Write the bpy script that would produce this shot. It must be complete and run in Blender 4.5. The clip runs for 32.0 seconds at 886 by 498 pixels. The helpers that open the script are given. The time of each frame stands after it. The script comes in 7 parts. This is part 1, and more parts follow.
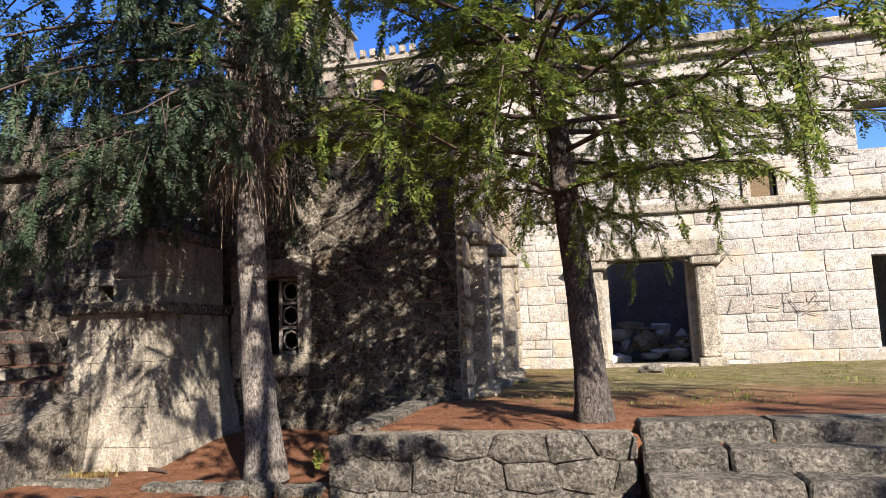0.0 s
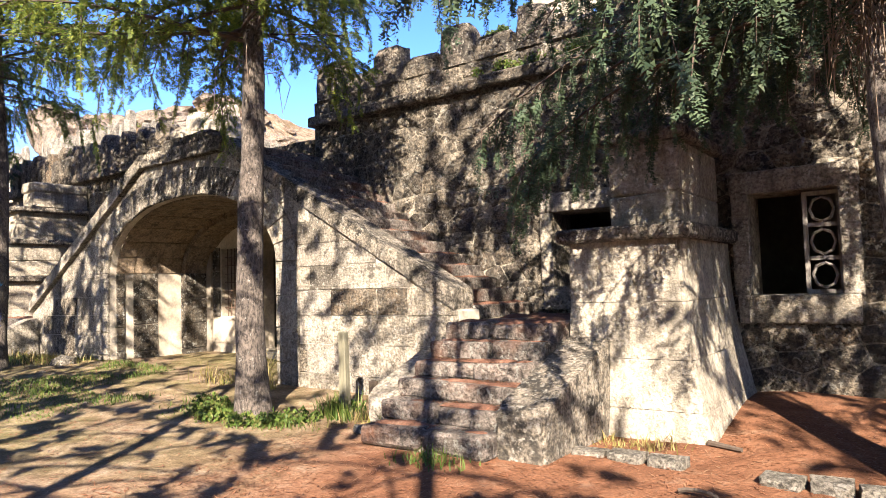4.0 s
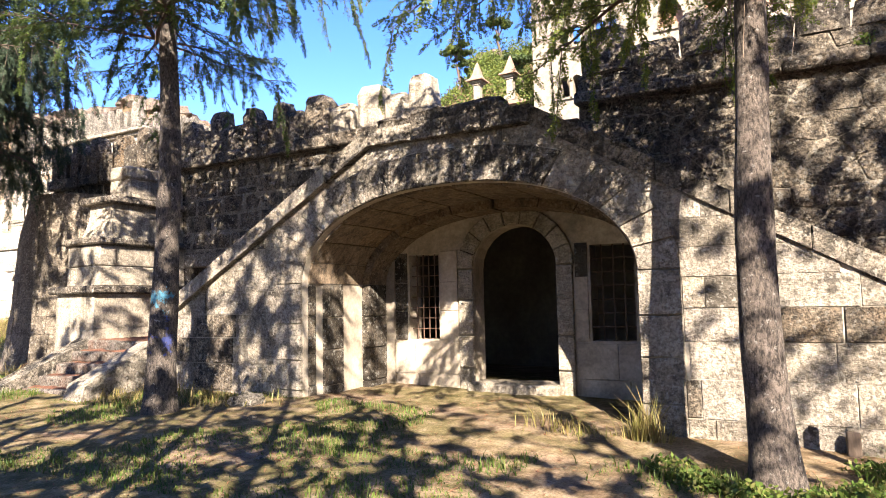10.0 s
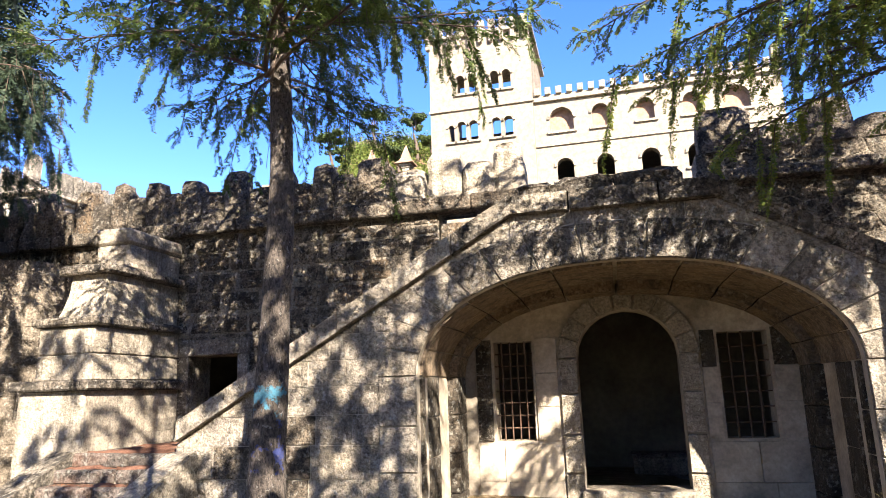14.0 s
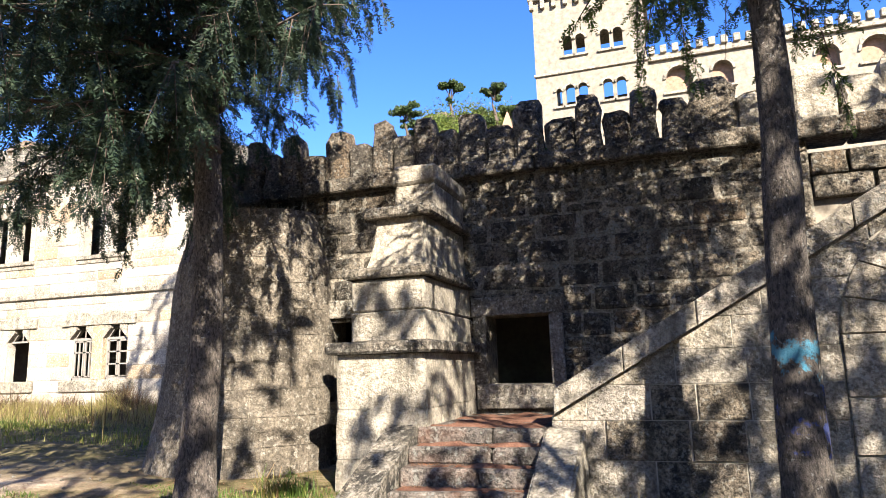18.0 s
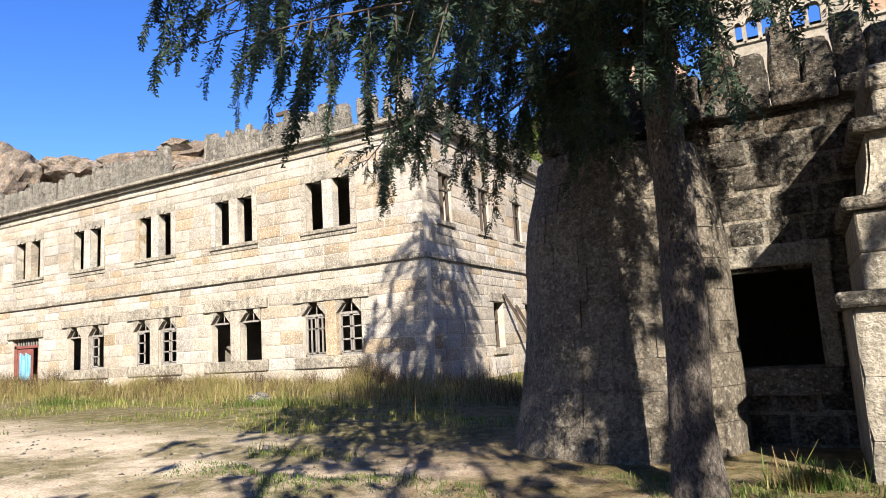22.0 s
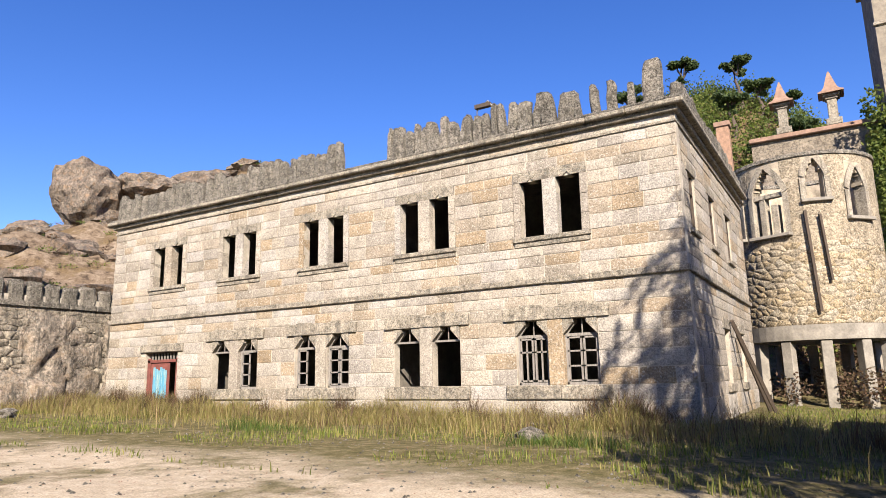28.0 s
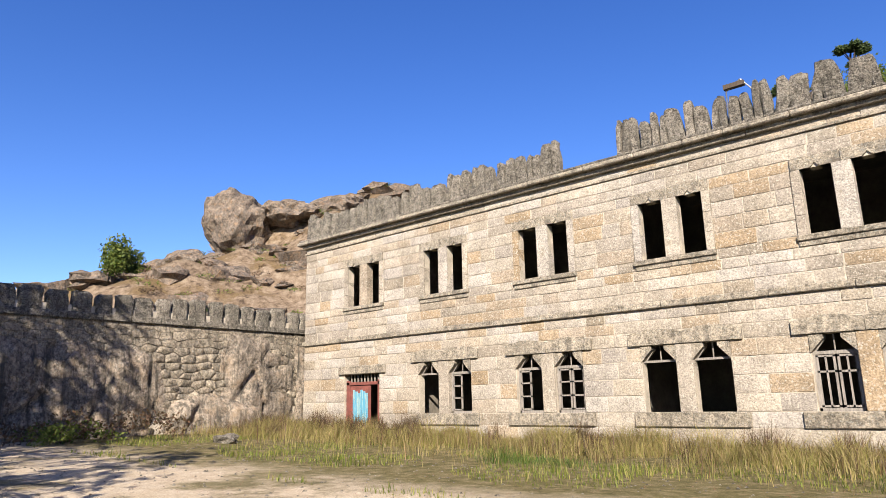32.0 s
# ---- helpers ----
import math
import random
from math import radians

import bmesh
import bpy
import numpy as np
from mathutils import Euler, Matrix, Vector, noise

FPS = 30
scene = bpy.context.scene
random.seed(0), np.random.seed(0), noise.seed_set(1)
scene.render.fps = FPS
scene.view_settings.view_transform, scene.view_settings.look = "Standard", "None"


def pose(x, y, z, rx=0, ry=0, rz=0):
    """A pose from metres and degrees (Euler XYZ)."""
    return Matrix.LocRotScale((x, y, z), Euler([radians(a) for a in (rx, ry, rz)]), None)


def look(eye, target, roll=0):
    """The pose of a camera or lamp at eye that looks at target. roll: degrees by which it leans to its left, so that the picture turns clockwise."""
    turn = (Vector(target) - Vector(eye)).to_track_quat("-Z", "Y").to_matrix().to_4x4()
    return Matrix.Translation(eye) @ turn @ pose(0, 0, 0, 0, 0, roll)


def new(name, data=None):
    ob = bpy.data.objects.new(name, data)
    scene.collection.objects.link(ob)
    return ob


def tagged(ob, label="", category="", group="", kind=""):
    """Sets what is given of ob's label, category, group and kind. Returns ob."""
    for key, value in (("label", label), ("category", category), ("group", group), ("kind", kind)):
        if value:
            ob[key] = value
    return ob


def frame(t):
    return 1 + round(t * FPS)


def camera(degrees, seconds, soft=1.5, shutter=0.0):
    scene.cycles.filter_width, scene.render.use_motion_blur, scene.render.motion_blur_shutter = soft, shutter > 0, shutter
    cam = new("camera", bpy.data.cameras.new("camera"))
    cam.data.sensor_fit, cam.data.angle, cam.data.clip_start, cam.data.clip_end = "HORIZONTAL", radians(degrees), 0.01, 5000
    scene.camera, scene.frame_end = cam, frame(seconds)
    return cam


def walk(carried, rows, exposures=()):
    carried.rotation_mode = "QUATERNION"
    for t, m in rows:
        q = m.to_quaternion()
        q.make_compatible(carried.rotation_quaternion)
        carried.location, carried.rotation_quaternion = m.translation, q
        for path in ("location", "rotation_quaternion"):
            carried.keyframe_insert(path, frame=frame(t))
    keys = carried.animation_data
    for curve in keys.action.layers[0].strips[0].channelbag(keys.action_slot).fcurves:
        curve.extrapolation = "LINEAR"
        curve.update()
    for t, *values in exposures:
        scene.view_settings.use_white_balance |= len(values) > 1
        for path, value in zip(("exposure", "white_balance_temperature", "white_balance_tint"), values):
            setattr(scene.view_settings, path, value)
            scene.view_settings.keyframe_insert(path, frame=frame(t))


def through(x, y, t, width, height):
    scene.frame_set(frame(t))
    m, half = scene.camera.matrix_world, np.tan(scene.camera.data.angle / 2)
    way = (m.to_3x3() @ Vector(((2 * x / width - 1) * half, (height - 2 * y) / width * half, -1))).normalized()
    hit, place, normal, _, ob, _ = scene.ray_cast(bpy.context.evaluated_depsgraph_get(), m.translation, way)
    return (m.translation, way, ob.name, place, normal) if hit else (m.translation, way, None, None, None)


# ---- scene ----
cam = camera(67.2, 32.0, soft=0.8)
METRES, EYE, TILT, LEAN, TURN = 35.0, 1.6, 0.0, 0.0, 12.4
ROWS = [
    (0.0, 0.0, 0.0, 0.0, 0.29, 7.56, 2.16),
    (0.5, -0.0133, 0.0043, -0.0005, 6.31, 6.9, 2.35),
    (1.0, -0.0267, 0.0097, 0.0006, 11.39, 6.33, 2.46),
    (1.5, -0.0381, 0.0151, 0.0018, 12.47, 5.88, 2.62),
    (2.0, -0.0498, 0.0217, 0.001, 13.83, 5.64, 2.64),
    (2.5, -0.0624, 0.0295, 0.0015, 16.49, 4.86, 2.55),
    (3.0, -0.0753, 0.0372, 0.0014, 19.57, 3.94, 2.46),
    (3.5, -0.0869, 0.0458, 0.0015, 22.04, 3.27, 2.17),
    (5.5, -0.152, 0.0657, 0.0026, 24.83, 3.51, 1.45),
    (6.0, -0.1688, 0.068, 0.0024, 24.9, 3.64, 1.5),
    (6.5, -0.1857, 0.0709, 0.0037, 24.48, 3.74, 1.61),
    (7.0, -0.2008, 0.0726, 0.0043, 23.8, 4.11, 1.78),
    (7.5, -0.2154, 0.0744, 0.0045, 23.06, 4.52, 1.74),
    (8.0, -0.232, 0.0734, 0.0063, 21.41, 4.72, 1.73),
    (8.5, -0.2468, 0.0705, 0.0056, 19.63, 4.49, 2.22),
    (9.0, -0.2618, 0.0684, 0.0046, 18.14, 4.33, 1.96),
    (9.5, -0.2771, 0.0641, 0.0057, 17.17, 4.12, 1.62),
    (10.0, -0.2913, 0.062, 0.0054, 15.82, 4.56, 1.19),
    (10.5, -0.3049, 0.0632, 0.0065, 14.13, 5.01, 1.04),
    (11.0, -0.3202, 0.0644, 0.0068, 13.03, 5.25, 1.23),
    (11.5, -0.3345, 0.0685, 0.0067, 11.92, 5.36, 1.29),
    (12.0, -0.3494, 0.0714, 0.0081, 9.88, 5.6, 1.48),
    (12.5, -0.3652, 0.0728, 0.0085, 7.9, 6.27, 1.89),
    (13.0, -0.3803, 0.0768, 0.009, 5.95, 7.99, 1.95),
    (13.5, -0.397, 0.0794, 0.0096, 2.87, 11.64, 1.81),
    (15.5, -0.4581, 0.1009, 0.0088, 1.61, 12.17, 1.75),
    (16.0, -0.4735, 0.1075, 0.0087, 2.34, 11.5, 1.73),
    (16.5, -0.4884, 0.1134, 0.009, 3.16, 11.22, 1.63),
    (17.0, -0.5048, 0.1205, 0.0093, 4.3, 10.94, 1.52),
    (17.5, -0.5221, 0.124, 0.009, 5.4, 10.45, 1.52),
    (18.0, -0.5382, 0.1283, 0.0081, 6.23, 10.2, 1.55),
    (18.5, -0.5544, 0.1311, 0.0092, 7.97, 9.72, 1.79),
    (19.0, -0.5704, 0.1322, 0.01, 10.51, 9.21, 2.26),
    (19.5, -0.5864, 0.1356, 0.0101, 11.43, 9.33, 2.51),
    (20.0, -0.6018, 0.1387, 0.0103, 11.32, 9.48, 2.74),
    (20.5, -0.614, 0.1426, 0.0107, 11.29, 9.53, 2.65),
    (21.0, -0.6286, 0.1481, 0.0111, 11.92, 9.27, 2.53),
    (21.5, -0.6439, 0.1519, 0.011, 13.6, 8.67, 2.98),
    (22.0, -0.659, 0.156, 0.0105, 16.12, 8.19, 3.44),
    (22.5, -0.6749, 0.1596, 0.011, 17.95, 7.84, 3.64),
    (23.0, -0.6907, 0.1628, 0.0115, 17.93, 8.14, 3.09),
    (23.5, -0.7065, 0.1664, 0.0116, 17.25, 8.66, 2.32),
    (24.0, -0.7232, 0.1673, 0.0124, 16.89, 8.86, 2.17),
    (24.5, -0.7378, 0.168, 0.0122, 16.66, 9.09, 2.05),
    (26.5, -0.7974, 0.1837, 0.0126, 15.7, 10.45, 1.3),
    (27.0, -0.8117, 0.1884, 0.0131, 16.15, 10.48, 1.26),
    (27.5, -0.8264, 0.1949, 0.0129, 17.11, 10.7, 1.18),
    (28.0, -0.8418, 0.1966, 0.0134, 18.97, 11.0, 1.1),
    (28.5, -0.8568, 0.2002, 0.0132, 19.97, 11.44, 0.75),
    (29.0, -0.872, 0.2019, 0.0153, 20.56, 11.5, 0.52),
    (29.5, -0.8868, 0.2007, 0.0169, 21.83, 11.53, 0.69),
    (30.0, -0.9016, 0.202, 0.0171, 23.95, 11.64, 1.16),
    (30.5, -0.917, 0.2033, 0.0172, 26.16, 11.92, 1.4),
    (31.0, -0.9316, 0.2053, 0.0181, 27.03, 11.97, 1.36),
    (31.5, -0.9465, 0.2093, 0.0189, 28.24, 12.42, 1.3),
    (32.0, -0.9612, 0.213, 0.0195, 28.81, 12.77, 1.23),
]
walk(cam, [(t, pose(0, 0, EYE, TILT, LEAN, TURN) @ pose(METRES * x, METRES * y, METRES * z, 90 + pitch, roll, yaw)) for t, x, y, z, yaw, pitch, roll in ROWS],
     [(0.0, 1.7, 6450, 11), (1.5, 2.68, 6750, 10), (6.0, 2.66, 7000, 14), (12.0, 2.74, 6950, 13), (16.0, 2.68, 6800, 10), (20.0, 1.96, 6450, 7), (24.0, 1.73, 6500, 8), (28.0, 1.5, 6700, 11), (32.0, 1.45, 6750, 10)])

# ---- light ----
SUN_EL, SUN_AZ = radians(31), radians(35)      # azimuth from -y towards +x
sun_dir = Vector((math.sin(SUN_AZ) * math.cos(SUN_EL), -math.cos(SUN_AZ) * math.cos(SUN_EL), math.sin(SUN_EL)))
sun = new("sun", bpy.data.lights.new("sun", "SUN"))
sun.data.energy, sun.data.angle, sun.data.color = 5.0, radians(0.45), (1.0, 0.91, 0.79)
sun.matrix_world = look(Vector((0, 0, 60)) + sun_dir, (0, 0, 60))
world = bpy.data.worlds.new("sky")
scene.world = world
world.use_nodes = True
wn = world.node_tree.nodes
sky = wn.new("ShaderNodeTexSky")
sky.sky_type, sky.sun_disc = "NISHITA", False
sky.sun_elevation, sky.sun_rotation = SUN_EL, math.pi - SUN_AZ
sky.altitude, sky.air_density, sky.dust_density, sky.ozone_density = 900, 1.0, 0.35, 3.0
wn["Background"].inputs[1].default_value = 0.078
deep = wn.new("ShaderNodeHueSaturation")
deep.inputs["Hue"].default_value, deep.inputs["Saturation"].default_value = 0.519, 1.28
world.node_tree.links.new(sky.outputs[0], deep.inputs["Color"])
world.node_tree.links.new(deep.outputs[0], wn["Background"].inputs[0])


# ---- materials ----
def nodes_of(name):
    m = bpy.data.materials.new(name)
    m.use_nodes = True
    return m, m.node_tree.nodes, m.node_tree.links, m.node_tree.nodes["Principled BSDF"]


def ramp(N, L, source, stops):
    r = N.new("ShaderNodeValToRGB")
    while len(r.color_ramp.elements) < len(stops):
        r.color_ramp.elements.new(0.5)
    for e, (p, c) in zip(r.color_ramp.elements, stops):
        e.position, e.color = p, (*c, 1) if len(c) == 3 else c
    L.new(source, r.inputs[0])
    return r.outputs[0]


def grey(v):
    return (v, v, v)


def tex(N, L, where, scale, detail=4, rough=0.55, kind="ShaderNodeTexNoise"):
    n = N.new(kind)
    n.inputs["Scale"].default_value = scale
    if kind == "ShaderNodeTexNoise":
        n.inputs["Detail"].default_value, n.inputs["Roughness"].default_value = detail, rough
    L.new(where, n.inputs["Vector"])
    return n.outputs[0]


def mix(N, L, fac, a, b, how="MIX"):
    m = N.new("ShaderNodeMix")
    m.data_type, m.blend_type = "RGBA", how
    for s, v in ((0, fac), (6, a), (7, b)):
        if isinstance(v, (int, float)):
            m.inputs[s].default_value = v
        elif isinstance(v, tuple):
            m.inputs[s].default_value = (*v, 1)
        else:
            L.new(v, m.inputs[s])
    return m.outputs[2]


def bump(N, L, height, strength, dist, b, other=None):
    k = N.new("ShaderNodeBump")
    k.inputs["Strength"].default_value, k.inputs["Distance"].default_value = strength, dist
    L.new(height, k.inputs["Height"])
    if other:
        L.new(other, k.inputs["Normal"])
    L.new(k.outputs[0], b.inputs["Normal"])
    return k.outputs[0]


def place(N):
    return N.new("ShaderNodeNewGeometry").outputs["Position"]


def stretched(N, L, p, s):
    k = N.new("ShaderNodeVectorMath")
    k.operation = "MULTIPLY"
    k.inputs[1].default_value = s
    L.new(p, k.inputs[0])
    return k.outputs[0]


def granite(name, tones, lichen, lichen_amount, speck=0.5, streak=0.0, rough=0.9, relief=0.02, warm=None, pale=None, per_island=False, mids=0.8, bare=None, cracks=0.0, grain=1.0):
    """Granite: per-stone tone, speckle, lichen and rain streaks."""
    m, N, L, b = nodes_of(name)
    p = place(N)
    if per_island:
        rnd = N.new("ShaderNodeNewGeometry").outputs["Random Per Island"]
    else:
        rnd = N.new("ShaderNodeObjectInfo").outputs["Random"]
    tones = [tuple(.52 * v for v in t) for t in tones]
    lichen, pale, warm = tuple(.7 * v for v in lichen), tuple(.55 * v for v in pale or (0.40, 0.40, 0.36)), warm and tuple(.52 * v for v in warm)
    c = ramp(N, L, rnd, [(i / (len(tones) - 1), t) for i, t in enumerate(tones)])
    big = tex(N, L, p, 0.9, 5, 0.6)
    c = mix(N, L, 0.75, c, ramp(N, L, big, [(0.3, grey(0.45)), (0.7, grey(1.0))]), "MULTIPLY")
    if bare:
        c = mix(N, L, ramp(N, L, tex(N, L, p, 0.55, 6, 0.68), [(0.50, grey(0)), (0.58, grey(0.85))]), c, tuple(.52 * v for v in bare))
    fine = tex(N, L, p, 26 / grain, 4, 0.7)
    c = mix(N, L, speck, c, ramp(N, L, fine, [(0.36, grey(0.22)), (0.60, grey(1.4))]), "MULTIPLY")
    mid = tex(N, L, p, 6.5 / grain, 6, 0.7)
    c = mix(N, L, mids, c, ramp(N, L, mid, [(0.36, grey(0.26)), (0.5, grey(0.95)), (0.64, grey(1.4))]), "MULTIPLY")
    if lichen_amount:
        mask = ramp(N, L, tex(N, L, p, 3.2, 7, 0.72), [(0.62 - lichen_amount * 0.3, grey(0)), (0.70 - lichen_amount * 0.25, grey(1))])
        c = mix(N, L, mask, c, lichen)
        spots = ramp(N, L, tex(N, L, p, 17, 4, 0.6), [(0.56, grey(0)), (0.63, grey(0.75))])
        c = mix(N, L, spots, c, pale)
    if warm:
        c = mix(N, L, ramp(N, L, tex(N, L, p, 1.7, 4), [(0.52, grey(0)), (0.75, grey(0.8))]), c, warm)
    if cracks:
        for size, thin in ((0.35, .012), (1.1, .02)):
            f = tex(N, L, stretched(N, L, p, (1, 1, .6)), size, 5, 0.6)
            c = mix(N, L, cracks, c, ramp(N, L, f, [(.5 - thin, grey(1)), (.5, grey(.12)), (.5 + thin, grey(1))]), "MULTIPLY")
    if streak:
        s = tex(N, L, stretched(N, L, p, (4.5, 4.5, 0.35)), 1.0, 5, 0.6)
        c = mix(N, L, ramp(N, L, s, [(0.5, grey(0)), (0.68, grey(streak))]), c, (0.055, 0.05, 0.042))
    L.new(c, b.inputs["Base Color"])
    b.inputs["Roughness"].default_value = rough
    b.inputs["Specular IOR Level"].default_value = 0.25
    one = bump(N, L, mid, 1.0, relief * 2.4, b)
    bump(N, L, fine, 1.0, 0.014, b, one)
    return m


OLD = granite("granite_old", [(0.24, 0.205, 0.16), (0.30, 0.25, 0.195), (0.19, 0.16, 0.13), (0.33, 0.27, 0.205), (0.25, 0.20, 0.155), (0.42, 0.34, 0.25), (0.14, 0.12, 0.098), (0.36, 0.26, 0.17)], (0.035, 0.031, 0.027), 0.36, 0.8, 0.7, relief=0.04, pale=(0.44, 0.42, 0.37), bare=(0.38, 0.32, 0.245))
OLD_BED = granite("granite_old_joints", [(0.50, 0.43, 0.34), (0.54, 0.47, 0.37)], (0.05, 0.045, 0.038), 0.14, 0.5, 0.3, relief=0.03, mids=.6)
GROTTO = granite("granite_grotto", [(0.60, 0.53, 0.43), (0.68, 0.60, 0.49), (0.53, 0.47, 0.39), (0.64, 0.55, 0.43), (0.57, 0.50, 0.42), (0.70, 0.61, 0.48), (0.46, 0.40, 0.32), (0.24, 0.21, 0.17)], (0.10, 0.088, 0.074), 0.17, 0.5, 0.5, relief=0.024, pale=(0.60, 0.57, 0.50), mids=.5)
MOSSY = granite("granite_blackened", [(0.40, 0.35, 0.285), (0.47, 0.41, 0.33), (0.34, 0.29, 0.235), (0.50, 0.43, 0.34)], (0.032, 0.029, 0.025), 0.42, 0.75, 0.7, relief=0.03, pale=(0.52, 0.49, 0.43), mids=.8)
PIER = granite("granite_pier", [(0.64, 0.56, 0.445), (0.69, 0.605, 0.485), (0.58, 0.505, 0.40)], (0.20, 0.172, 0.138), 0.10, 0.35, 0.55, relief=0.018, pale=(0.66, 0.61, 0.52), mids=.36)
CLEAN = granite("granite_house", [(0.68, 0.59, 0.47), (0.74, 0.67, 0.58), (0.56, 0.42, 0.27), (0.78, 0.72, 0.65), (0.50, 0.43, 0.345), (0.72, 0.64, 0.53), (0.62, 0.47, 0.31), (0.58, 0.51, 0.43), (0.76, 0.67, 0.55), (0.66, 0.60, 0.54), (0.48, 0.405, 0.31)], (0.30, 0.26, 0.20), 0.02, 0.42, 0.0, relief=0.008, pale=(0.70, 0.64, 0.55), mids=.28, grain=1.2)
GATE = granite("granite_gate", [(0.66, 0.61, 0.55), (0.74, 0.70, 0.65), (0.62, 0.56, 0.49), (0.72, 0.67, 0.61)], (0.38, 0.33, 0.27), 0.03, 0.35, 0.0, relief=0.012, warm=(0.64, 0.52, 0.36), pale=(0.76, 0.72, 0.66), mids=.4)
BUTTRESS = granite("granite_buttress", [(0.345, 0.29, 0.225), (0.39, 0.325, 0.25), (0.31, 0.258, 0.202), (0.415, 0.35, 0.272)], (0.10, 0.085, 0.068), 0.2, 0.5, 0.5, relief=0.024, pale=(0.48, 0.44, 0.37), mids=.5)
# stains and streaks, on base tones also darkened to stand for grotto shade
STAINED_SHADED = granite("granite_stained_shaded", [(0.19, 0.158, 0.122), (0.25, 0.208, 0.16)], (0.035, 0.030, 0.024), 0.42, 0.6, 1.0, relief=0.03, mids=.7)
SOFFIT = granite("granite_soffit", [(0.40, 0.30, 0.205), (0.46, 0.345, 0.24), (0.34, 0.26, 0.185), (0.43, 0.31, 0.20)], (0.08, 0.065, 0.05), 0.2, 0.4, 0.6, relief=0.012, pale=(0.42, 0.34, 0.25), mids=.5)
TRIM = granite("granite_trim", [(0.56, 0.49, 0.39), (0.62, 0.54, 0.43)], (0.16, 0.14, 0.115), 0.2, 0.55, 0.5, relief=0.012, mids=.65)
ROUGH = granite("granite_merlon", [(0.48, 0.43, 0.36), (0.40, 0.36, 0.30), (0.54, 0.48, 0.40)], (0.12, 0.11, 0.09), 0.28, 0.7, 0.4, relief=0.05, pale=(0.55, 0.52, 0.45))
STEP = granite("granite_step", [(0.32, 0.27, 0.23), (0.36, 0.30, 0.26), (0.28, 0.24, 0.21)], (0.12, 0.10, 0.085), 0.25, 0.7, 0.3, relief=0.03, warm=(0.22, 0.085, 0.045))
FAR = granite("granite_castle", [(0.45, 0.38, 0.30), (0.53, 0.465, 0.385), (0.38, 0.315, 0.24), (0.48, 0.40, 0.31)], (0.25, 0.21, 0.165), 0.06, 0.5, 0.15, relief=0.03, per_island=True, mids=.5, grain=3, pale=(0.40, 0.36, 0.31))
RUBBLE = granite("granite_rubble", [(0.62, 0.50, 0.33), (0.54, 0.42, 0.265), (0.68, 0.59, 0.45), (0.58, 0.48, 0.35), (0.64, 0.49, 0.30)], (0.24, 0.20, 0.15), 0.06, 0.6, 0.2, relief=0.02, mids=.5, grain=2, pale=(0.7, 0.63, 0.5))
CLIFF_STONE = granite("granite_boundary", [(0.56, 0.47, 0.36), (0.48, 0.40, 0.31), (0.64, 0.55, 0.43)], (0.12, 0.105, 0.085), 0.14, 0.6, 0.6, relief=0.03, grain=2)
ROCK = granite("hill_rock", [(0.30, 0.225, 0.17), (0.36, 0.285, 0.225), (0.25, 0.185, 0.14), (0.33, 0.24, 0.175)], (0.12, 0.10, 0.08), 0.18, 0.6, 0.5, relief=0.15, warm=(0.42, 0.26, 0.15), per_island=True, cracks=.6, grain=8, mids=.6)
CLIFF = granite("cliff_rock", [(0.50, 0.415, 0.335), (0.55, 0.455, 0.365)], (0.14, 0.12, 0.10), 0.12, 0.6, 1.0, relief=0.06, warm=(0.56, 0.41, 0.28), per_island=True, cracks=.55, grain=3, mids=.55)


def plain(name, colour, rough=0.85, vary=0.25, scale=6.0, relief=0.01, metal=0.0, stretch=None):
    m, N, L, b = nodes_of(name)
    p = place(N)
    if stretch:
        p = stretched(N, L, p, stretch)
    n = tex(N, L, p, scale, 6, 0.65)
    colour = tuple(.55 * v for v in colour)
    low, high = tuple(v * (1 - vary) for v in colour), tuple(min(1, v * (1 + vary)) for v in colour)
    c = ramp(N, L, n, [(0.3, low), (0.7, high)])
    c = mix(N, L, 0.35, c, ramp(N, L, tex(N, L, p, scale * 9, 3), [(0.35, grey(0.5)), (0.65, grey(1.2))]), "MULTIPLY")
    L.new(c, b.inputs["Base Color"])
    b.inputs["Roughness"].default_value, b.inputs["Metallic"].default_value = rough, metal
    bump(N, L, n, 0.7, relief, b)
    return m


MORTAR = plain("mortar", (0.34, 0.29, 0.225), vary=0.35, scale=3, relief=0.02)
MORTAR_PALE = plain("mortar_pale", (0.62, 0.55, 0.45), vary=0.3, scale=3, relief=0.02)
MORTAR_TAN = plain("mortar_tan", (0.56, 0.47, 0.35), vary=0.4, scale=3, relief=0.03)
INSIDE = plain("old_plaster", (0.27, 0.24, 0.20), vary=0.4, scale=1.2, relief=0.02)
PLASTER = plain("grotto_plaster", (0.54, 0.46, 0.36), vary=0.45, scale=2.2, relief=0.012)
CONCRETE = plain("concrete", (0.36, 0.325, 0.275), vary=0.35, scale=1.5, relief=0.01)
IRON = plain("rusty_iron", (0.16, 0.095, 0.065), rough=0.75, vary=0.5, scale=20, relief=0.003, metal=0.4)
STEEL = plain("dull_steel", (0.42, 0.42, 0.42), rough=0.45, vary=0.3, scale=15, relief=0.001, metal=0.8)
WOOD_GREY = plain("weathered_wood", (0.34, 0.31, 0.28), vary=0.4, scale=3, relief=0.006, stretch=(9, 9, 1))
WOOD_DARK = plain("dark_wood", (0.10, 0.07, 0.05), vary=0.4, scale=3, relief=0.006, stretch=(9, 9, 1))
WOOD_POST = plain("green_grey_wood", (0.20, 0.185, 0.125), vary=0.35, scale=3, relief=0.006, stretch=(9, 9, 1))
